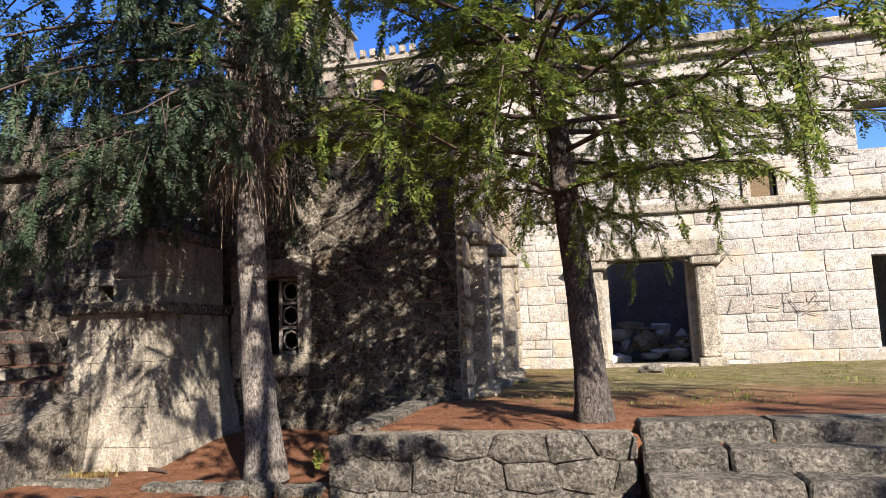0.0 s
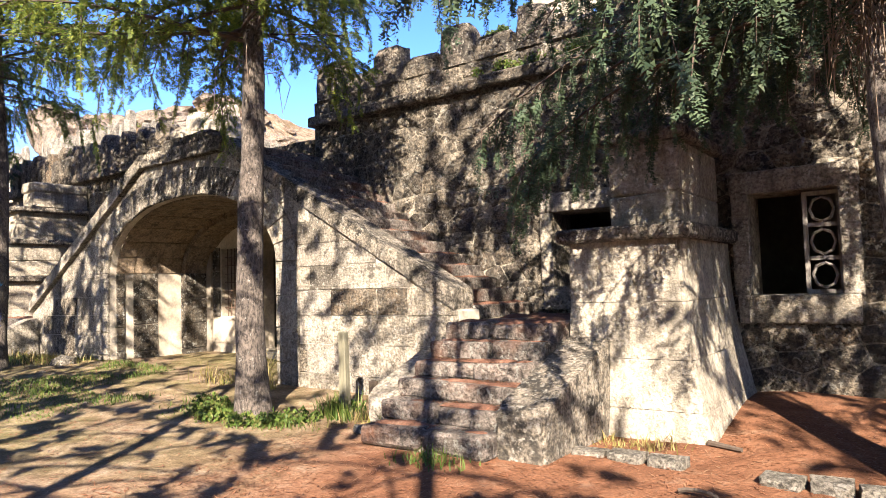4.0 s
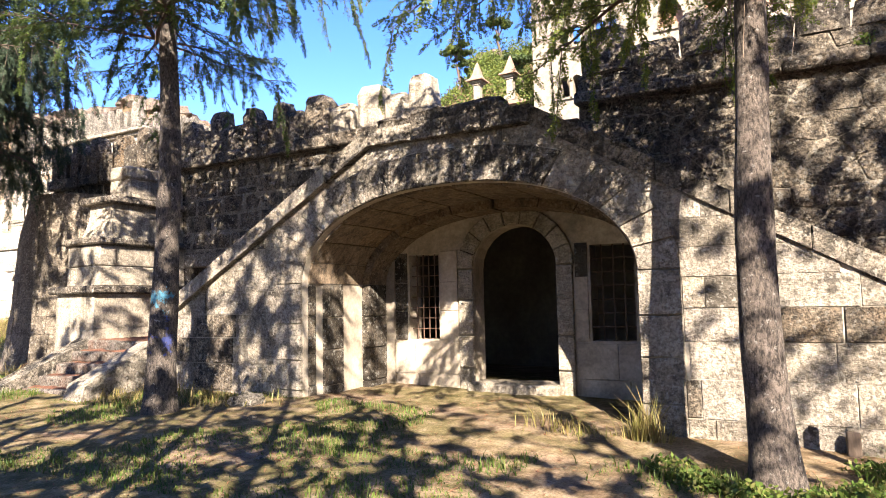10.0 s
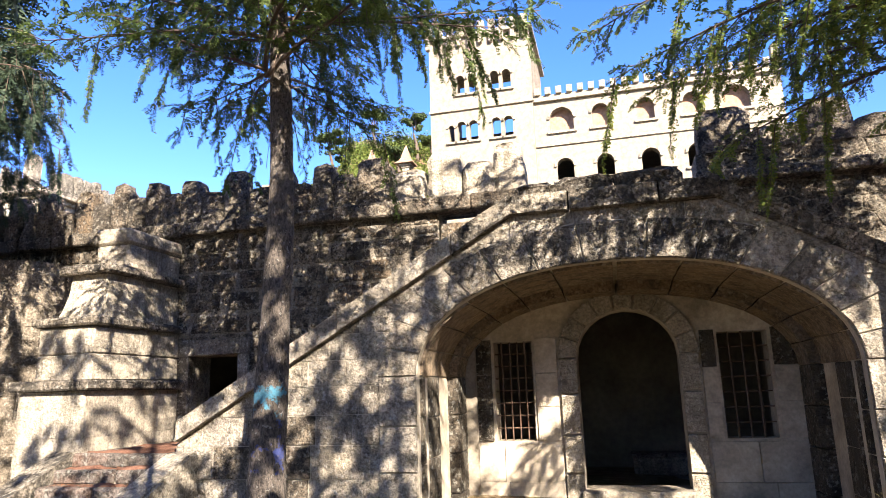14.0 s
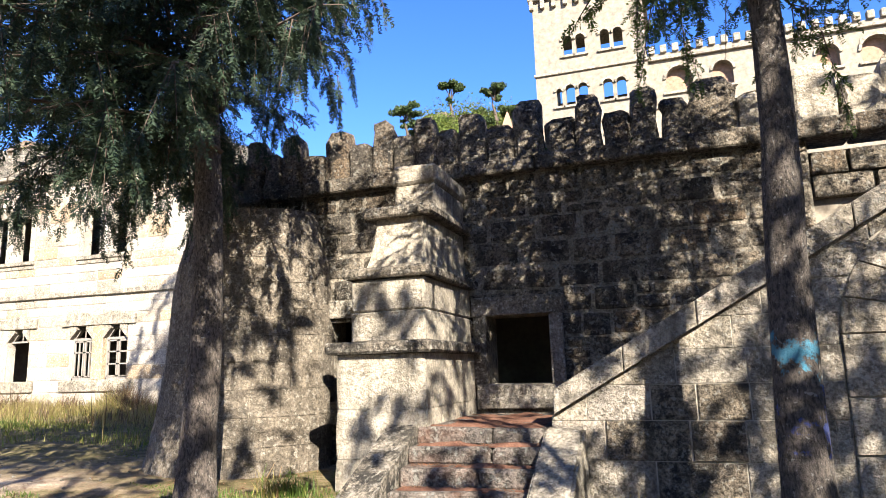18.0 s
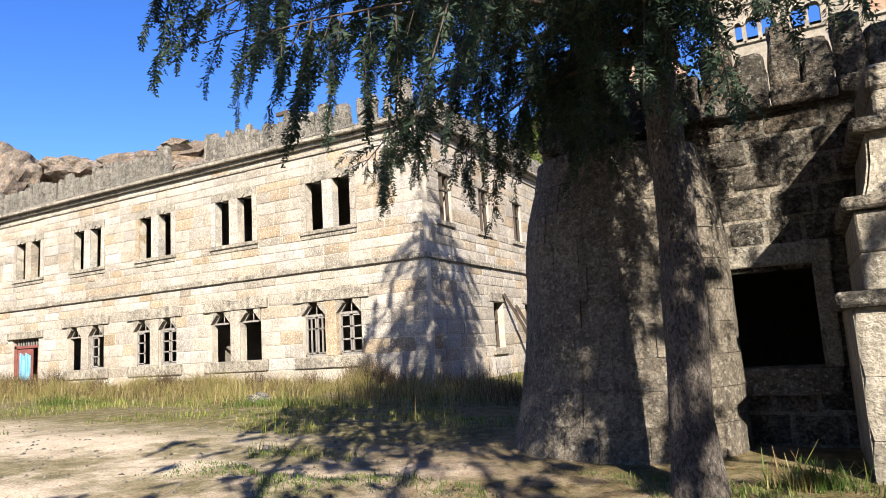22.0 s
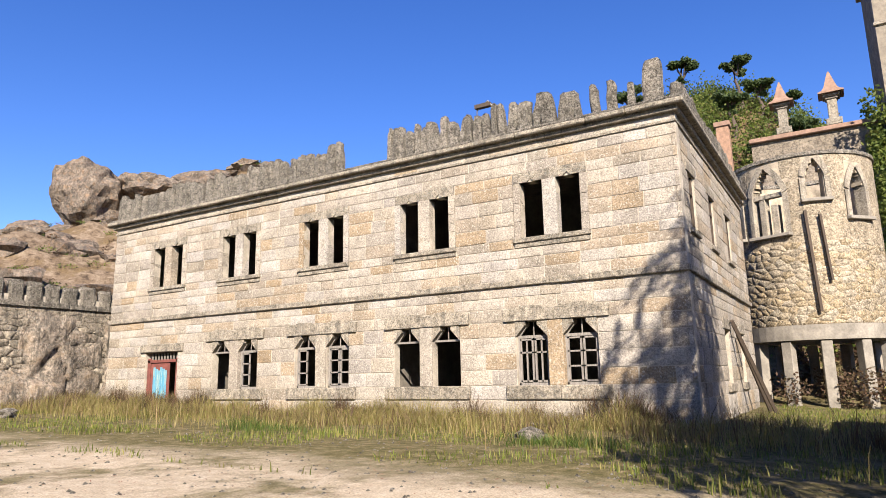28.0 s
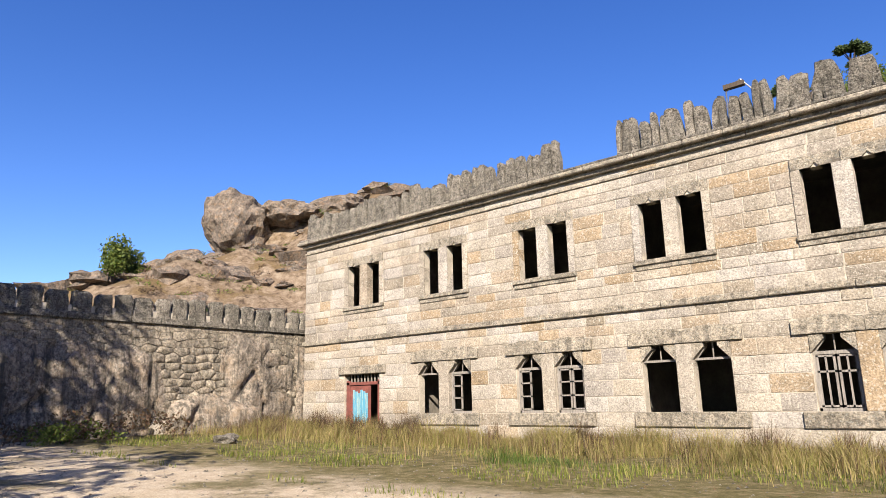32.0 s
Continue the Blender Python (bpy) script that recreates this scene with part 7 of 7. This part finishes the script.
for k, (x, y, h, s) in enumerate(((-43.9, 79.5, 6.5, 1.5), (-38.0, 79, 6.2, 1.5), (-50.8, 81, 6.3, 1.9), (-36.0, 80, 4, 1.5), (-33.5, 78, 4, 1.4), (-52, 88, 5, 1.8), (-38.2, 72, 4.6, 1.5), (-32.5, 69, 5.2, 1.7), (-29.5, 66, 4.4, 1.5), (-35.4, 66, 3.6, 1.3))):
    stone_pine(x, y, h, s, 50 + k)

rb = random.Random(77)
# unseen dark foliage added behind the path's trees to cut skylight on the walls
tagged(leafy("sky_block_foliage", [((rb.uniform(-33, 30), rb.uniform(-21, -16), rb.uniform(.5, 9.5)), (1.8, 1.4, 1.3), 60) for _ in range(330)], PINE_LEAF, .36, 71), "unseen dark green foliage added to block low skylight", "wood", kind="stuff")
cl, ch = [], []
for k in range(620):
    x, y = rb.uniform(-62, -16), rb.uniform(40, 95)
    if -35 < x < -1 and 45 < y < 62:
        continue
    s = rb.uniform(.6, 1.8)
    (cl if rb.random() < .72 else ch).append(((x, y, lie(x, y) + s * .4), (s, s, s * .8), int(140 * s)))
for k in range(110):
    x, y = rb.uniform(-47, -25), rb.uniform(60, 84)
    s = rb.uniform(1.3, 2.6)
    cl.append(((x, y, lie(x, y) + s * .6), (s, s, s), int(110 * s)))
tagged(leafy("hill_shrubs", cl, BUSH, .17, 1), "green scrub on the hillside", "shrubs", kind="stuff")
for k in range(60):
    x, y = rb.uniform(-33, -22), rb.uniform(36.5, 45)
    s = rb.uniform(.6, 1.3)
    ch.append(((x, y, lie(x, y) + s * .4), (s, s, s * .7), int(150 * s)))
tagged(leafy("hill_heath", ch, HEATH, .14, 2), "brown dry heath on the hillside", "heath", kind="stuff")
cl = [((rb.uniform(-29.5, -24.5), rb.uniform(38, 42), lie(-27, 40) + rb.uniform(.5, 4.5)), (1.1, 1.0, 1.0), 420) for _ in range(16)]
ivy = thing("climbing_ivy", "bright green ivy hanging on the castle keep's flank", "ivy", at=(-27.3, 47, 10))
under(leafy("foliage", [((-27.4 + rb.uniform(-.3, .3), rb.uniform(44.8, 51), rb.uniform(7, 17.5)), (.7, .9, 1.2), 260) for _ in range(34)], BUSH, .14, 31), ivy)
cl += [((rb.uniform(-28.5, -20), rb.uniform(37, 42), lie(-25, 40) + rb.uniform(0, 3.2)), (1.2, 1.0, .9), 380) for _ in range(26)]
bush = thing("green_bush", "tall bright green bush below the castle", "bush", at=(-27, 40, lie(-27, 40)))
under(leafy("foliage", cl, BUSH, .13, 3), bush)
cl = [((x, y, lie(x, y) + rb.uniform(.3, 2.6)), (1.3, 1.1, 1.0), 240) for x, y in ((rb.uniform(-27, -17), rb.uniform(34, 44)) for _ in range(46))]
tagged(leafy("slope_thicket", cl, HEATH, .12, 33), "brown and olive thicket on the slope under the keep", "thicket", kind="stuff")
cl = [((x, y, lie(x, y) + rb.uniform(.8, 5.0)), (1.4, 1.2, 1.2), 300) for x, y in ((rb.uniform(-26.5, -18), rb.uniform(40, 45)) for _ in range(44))]
tagged(leafy("slope_bushes", cl, BUSH, .13, 34), "tall green bushes on the slope under the keep", "bushes", kind="stuff")
cl, ch = [], []
for k in range(800):
    x, y = rb.uniform(-145, -62), rb.uniform(2, 90)
    s = rb.uniform(.4, 1.0)
    (cl if rb.random() < .35 else ch).append(((x, y, lie(x, y) + s * .25), (s * 1.3, s * 1.3, s * .4), int(85 * s)))
tagged(leafy("ridge_shrubs", cl, BUSH, .13, 4), "low green scrub between the rocks", "shrubs", kind="stuff")
tagged(leafy("ridge_heath", ch, HEATH, .13, 5), "dry brown heath between the rocks", "heath", kind="stuff")
tagged(leafy("cliff_foot_scrub", [((-58.9 + rb.uniform(-.6, 1.3), rb.uniform(4.5, 14.5), 1.25 + rb.uniform(.1, .7)), (.5, .6, .35), 130) for _ in range(15)], HEATH, .07, 41), "dry brown scrub along the cliff foot", "scrub", kind="stuff")
tagged(leafy("cliff_foot_greens", [((-58.6 + rb.uniform(-.6, 1.6), rb.uniform(4.5, 12.5), 1.2 + rb.uniform(.1, .5)), (.5, .6, .3), 120) for _ in range(9)], BUSH, .06, 42), "green brambles along the cliff foot", "brambles", kind="stuff")
ob = thing("dark_bush", "dark green bush behind the boundary wall", "bush", at=(-117, 35, lie(-117, 35)))
under(leafy("foliage", [((-117 + rb.uniform(-2.2, 2.2), 35 + rb.uniform(-2.6, 2.6), lie(-117, 35) + rb.uniform(.5, 4.2)), (1.3, 1.3, 1.2), 380) for _ in range(14)], BUSH, .2, 6), ob)

# rocks of the western ridge
rocks = []
for k in range(300):
    x, y = rb.uniform(-150, -64), rb.uniform(5, 95)
    s = rb.uniform(.5, 2.2) * (1 + .012 * (-64 - x))
    rocks.append((x, y, s))
bm = bmesh.new()
for k, (x, y, s) in enumerate(rocks):
    lumpy(bm, (x, y, lie(x, y) - s * .16), (s * rb.uniform(.8, 1.4), s * rb.uniform(.8, 1.4), s * rb.uniform(.35, .7)), k, .36, 2, crag=.1)
ob = part("ridge_rocks", bm, ROCK, None)
tagged(ob, "brown granite boulders strewn over the ridge", "rocks", kind="stuff")
for k, (x, y, sx, sy, sz, dz) in enumerate(((-127, 56.5, 5.4, 4.7, 5.8, 5.2), (-122, 62, 6, 4, 2.4, .2), (-129, 49, 4, 3.5, 2.4, .0), (-118, 70, 6, 5, 2.4, .2), (-112, 77, 7, 5, 2.6, .2), (-104, 84, 7, 5, 2.6, .2))):
    bm = bmesh.new()
    lumpy(bm, (x, y, lie(x, y) + dz), (sx, sy, sz), 90 + k, .2, 4, crag=.05)
    ob = part("tor", bm, ROCK, None)
    tagged(ob, "great rounded granite tor on the ridge", "rock", "tors on the ridge")
bm = bmesh.new()
lumpy(bm, (-47.5, 86, lie(-47.5, 86) + 1.2), (3.2, 2.5, 1.8), 95, .2, 3)
tagged(part("tor", bm, ROCK, None), "flat-topped boulder on the hill crest", "rock", "tors on the ridge")


# ---- grass and litter ----
def blades(name, spots, height, width, material, seed, lean=.5):
    """Bent grass blades at spots (x, y), each two quads."""
    nr = np.random.RandomState(seed)
    n = len(spots)
    xy = np.array(spots)
    z = np.array([lie(a, b) for a, b in spots]) - .02
    clump = np.array([.70 + .95 * noise.noise(Vector((a * .9, b * .9, seed))) + .35 * noise.noise(Vector((a * 3, b * 3, seed))) for a, b in spots])
    h = height * nr.uniform(.4, 1.3, n) * np.clip(clump, .3, 1.5)
    az = nr.uniform(0, 6.283, n)
    d = np.stack([np.cos(az), np.sin(az), np.zeros(n)], 1)
    s = np.stack([-np.sin(az), np.cos(az), np.zeros(n)], 1) * (width * nr.uniform(.6, 1.3, n))[:, None]
    p0 = np.concatenate([xy, z[:, None]], 1)
    k = (lean * nr.uniform(.2, 1.2, n) * h)[:, None]
    up = np.array([0, 0, 1.0])
    p1 = p0 + d * k * .3 + up * (h * .55)[:, None]
    p2 = p0 + d * k + up * (h * .95)[:, None]
    V = np.stack([p0 - s, p0 + s, p1 + s * .8, p1 - s * .8, p2 + s * .15, p2 - s * .15], 1).reshape(-1, 3)
    b = np.arange(n)[:, None] * 6
    F = np.concatenate([b + np.array([[0, 1, 2, 3]]), b + np.array([[3, 2, 4, 5]])], 0)
    return new(name, big_mesh(name, V, F, material))


rg = random.Random(5)
sp, sg = [], []
while len(sp) < 37000:
    x = rg.uniform(-59.5, -30)
    y = 17.6 - abs(rg.gauss(0, 1.9))
    if y < 10.5 or y > 17.6 or (x > -33 and rg.random() < .5):
        continue
    if noise.noise(Vector((x * .5, y * .8, 1))) > -.25:
        sp.append((x, y))
tagged(blades("tall_dry_grass", sp, .55, .0065, GRASS_DRY, 1, .9), "tall dry yellow grass along the house", "grass", kind="stuff")
wd = []
while len(wd) < 9000:
    x, y = rg.uniform(-59.6, -29), 17.4 - abs(rg.gauss(0, 1.3))
    if noise.noise(Vector((x * .45, y * .6, 21))) > .12 or x < -58.2:
        wd.append((x, y))
tagged(blades("brown_weeds", wd, .75, .008, HEATH, 21, .6), "tall withered red-brown weeds along the house", "weeds", kind="stuff")
while len(sg) < 16000:
    x, y = rg.uniform(-58, -28), rg.uniform(7.5, 17.3)
    if noise.noise(Vector((x * .35, y * .5, 9))) > -.05 + .25 * smooth(11, 7.5, y):
        sg.append((x, y))
for _ in range(7000):
    x, y = rg.uniform(-33, -28.2), rg.uniform(14, 30)
    sg.append((x, y))
tagged(blades("short_green_grass", sg, .17, .009, GRASS_GREEN, 2), "short green grass of the yard", "grass", kind="stuff")
sg = []
while len(sg) < 34000:
    x, y = rg.uniform(-31, -12.6), rg.uniform(2.0, 8.0)
    if noise.noise(Vector((x * .55, y * .7, 4))) > (-.25 if -18 < x < -12.8 and y < 6.6 else .1):
        sg.append((x, y))
tagged(blades("path_grass", sg, .09, .0068, GRASS_FRESH, 3), "short green grass in patches before the grotto", "grass", kind="stuff")
sg = [q for q in ((rg.uniform(-2, 9), rg.uniform(8.5, 18.2)) for _ in range(14000)) if noise.noise(Vector((q[0] * .4, q[1] * .7, 2))) > -.12]
tagged(blades("plateau_grass", sg, .055, .009, GRASS_GREEN, 4), "thin grass before the gatehouse", "grass", kind="stuff")
# tufts at the tree feet and wall feet
for k, (x, y, n, h, s, dry) in enumerate(((-11.3, 6.2, 700, .15, .4, 0), (-10.3, 6.25, 600, .15, .35, 0), (-9.75, 6.85, 250, .32, .14, 0), (-12.05, 7.6, 170, .55, .1, 1), (-9.0, 6.9, 300, .3, .3, 1), (-19.6, 6.9, 600, .2, .5, 1), (-18.4, 7.4, 500, .22, .5, 1), (-23.95, 7.5, 60, .7, .12, 1), (-23.75, 7.6, 220, .4, .16, 0), (-6.3, 7.4, 200, .2, .25, 1), (-12.9, 7.5, 100, .25, .25, 1), (-35.2, 12.6, 800, .35, .6, 0), (-43.0, 12.8, 900, .3, .7, 0), (-7.6, 5.9, 160, .16, .2, 0), (-3.0, 6.1, 120, .16, .3, 1))):
    sp = [(x + rg.gauss(0, s), y + rg.gauss(0, s * .5)) for _ in range(n)]
    tagged(blades("grass_tuft", sp, h, .007, GRASS_DRY if dry else GRASS_FRESH, 10 + k, .8), "dry straw-coloured grass tuft" if dry else "fresh green grass tuft", "grass", "grass tufts", "stuff")
cl = [((x, y, lie(x, y) + .06), (.25, .2, .09), 300) for x, y in ((-11.3, 6.1), (-10.9, 5.95), (-10.4, 6.0), (-10.1, 6.2), (-9.9, 7.2), (-9.3, 7.3), (-11.6, 6.4), (-10.0, 6.5))]
tagged(leafy("ground_ivy", cl, GRASS_FRESH, .03, 8), "low green weeds at the foot of the fir", "weeds", kind="stuff")
sprout = thing("seedling", "small green seedling in the needle litter", "plant", at=(-3.2, 7.4, .15))
under(leafy("leaves", [((-3.2, 7.4, .27), (.06, .06, .1), 60)], GRASS_GREEN, .035, 9), sprout)
broom = thing("broom_bush", "yellow flowering broom beside the round tower", "bush", at=(-28.6, 31, lie(-28.6, 31)))
under(leafy("flowers", [((-28.6 + rg.uniform(-.8, .8), 31 + rg.uniform(-.5, .5), lie(-28.6, 31) + .5), (.5, .4, .4), 240) for _ in range(5)], YELLOW, .05, 10), broom)
cl = [((rg.uniform(-33, -24), rg.uniform(30, 36), .9 + rg.uniform(.1, .9)), (.7, .6, .6), 260) for _ in range(24)]
tagged(leafy("tower_heath", cl, HEATH, .08, 11), "brown brushwood round the tower's foot", "brush", kind="stuff")

# fallen needles and leaves
nr = np.random.RandomState(3)
n = 22000
xy = np.stack([nr.uniform(-9.5, 2, n), nr.uniform(2.5, 8.8, n)], 1)
xy2 = np.stack([nr.uniform(-28, -9.5, 16000), nr.uniform(2.0, 9.5, 16000)], 1)
xy3 = np.stack([nr.uniform(-58, -27, 9000), nr.uniform(1.0, 13.5, 9000)], 1)
xy = np.concatenate([xy, xy2, xy3])
p = np.concatenate([xy, np.array([[lie(a, b) + .012] for a, b in xy])], 1)
on_steps = [(nr.uniform(x0, x1), y0 + (y1 - y0) * nr.uniform() ** .6, z) for x0, x1, y0, y1, z in stair_spots for _ in range(260)]
p = np.concatenate([p, np.array(on_steps)])
az = nr.uniform(0, 6.283, len(p))
a = np.stack([np.cos(az), np.sin(az), nr.uniform(-.2, .3, len(p))], 1) * nr.uniform(.015, .055, (len(p), 1))
b = np.stack([-np.sin(az), np.cos(az), nr.uniform(-.2, .2, len(p))], 1) * nr.uniform(.0025, .008, (len(p), 1))
V = np.stack([p - a, p + b, p + a, p - b], 1).reshape(-1, 3)
litter = new("leaf_litter", big_mesh("leaf_litter", V, np.arange(len(V)).reshape(-1, 4), STRAW))
tagged(litter, "fallen red-brown needles and leaves", "litter", kind="stuff")

# gravel of the yard: flat chips lying on the sand
nr = np.random.RandomState(9)
V, F = [], []
for _ in range(2600):
    x, y = nr.uniform(-57, -27), nr.uniform(.5, 12)
    r0, z = nr.uniform(.012, .045), lie(x, y)
    base = len(V)
    for a in range(5):
        t = a * 1.2566 + nr.uniform(-.3, .3)
        V.append((x + r0 * math.cos(t), y + r0 * math.sin(t), z - .005))
    V.append((x, y, z + r0 * nr.uniform(.4, .8)))
    F += [(base + a, base + (a + 1) % 5, base + 5) for a in range(5)]
gravel = new("gravel", mesh_from("gravel", V, F, ROUGH))
tagged(gravel, "pale granite chips strewn over the sandy yard", "gravel", kind="stuff")

# ---- small things ----
cl = [((rg.uniform(-11, -6.5), TW - .14, 5.02 + rg.uniform(0, .12)), (.16, .08, .1), 60) for _ in range(12)] + [((rg.uniform(-26, -16), TW - .1, 5.04 + rg.uniform(0, .08)), (.14, .08, .08), 45) for _ in range(10)]
tagged(leafy("ledge_weeds", cl, GRASS_FRESH, .035, 44), "small green weeds rooted on the wall ledge", "weeds", kind="stuff")
post = thing("wooden_post", "short grey-green wooden post stuck in the ground", "post", at=(-9.7, 6.98, .08))
slab("shaft", -9.75, -9.64, 6.93, 7.03, -.1, 1.14, WOOD_POST, post, .012, .01)
bm = bmesh.new()
box(bm, -10.1, -9.98, 7.85, 7.93, 0, .4, .01, .01)
tagged(part("wooden_stake", bm, WOOD_DARK, None), "short dark wooden stake by the grotto wall", "stake")
for k, (x, y, s) in enumerate(((-17.7, 7.3, .3), (-16.9, 6.6, .07), (-15.4, 5.2, .06), (-8.9, 6.5, .16), (-8.6, 6.35, .2), (-36.0, 13.2, .4), (-37.0, 15.6, .3), (-54, 12, .5), (-1.6, 13.4, .3), (1.2, 15.6, .28), (-1.9, 16.2, .25), (-2.4, 6.2, .2), (-13.0, 3.6, .05))):
    bm = bmesh.new()
    lumpy(bm, (x, y, lie(x, y) + s * .15), (s, s * .7, s * .45), k + 20, .3, 2)
    tagged(part("loose_stone", bm, ROUGH, None), "loose grey granite stone lying on the ground", "stone", "loose stones")
kerb = thing("stone_edging", "row of small rough stones edging the bed", "edging", at=(-5, 6.9, .05))
rk = random.Random(8)
for a, b in list(zip(np.arange(-7.0, -5.9, .36), np.arange(-6.64, -5.5, .36))) + list(zip(np.arange(-5.0, -2.7, .33), np.arange(-4.67, -2.4, .33))):
    stone(kerb, ROUGH, rk, ((a + b) / 2, 6.92 - .12 * (a + 7) * .4 + rk.uniform(-.05, .05), .045), (b - a - .03, .2, .17 + rk.uniform(-.05, .03)), rk.uniform(-.12, .12))
hose = thing("dark_hose", "short curved piece of dark hose in the litter", "hose", at=(-5.3, 6.2, .05))
bm = bmesh.new()
for i in range(6):
    t0, t1 = i * .4, (i + 1) * .4
    bar(bm, (-5.3 + .17 * math.cos(t0), 6.1, lie(-5.3, 6.1) + .0 + .06 * math.sin(t0)), (-5.3 + .17 * math.cos(t1), 6.1, lie(-5.3, 6.1) + .06 * math.sin(t1)), .018, 5)
part("tube", bm, WOOD_DARK, hose)
bm = bmesh.new()
bar(bm, (-5.62, 7.72, lie(-5.62, 7.72) + .03), (-5.3, 7.6, lie(-5.3, 7.6) + .035), .03, 7, .02)
tagged(part("fallen_branch", bm, WOOD_DARK, None), "short dark fallen branch by the pier", "branch")
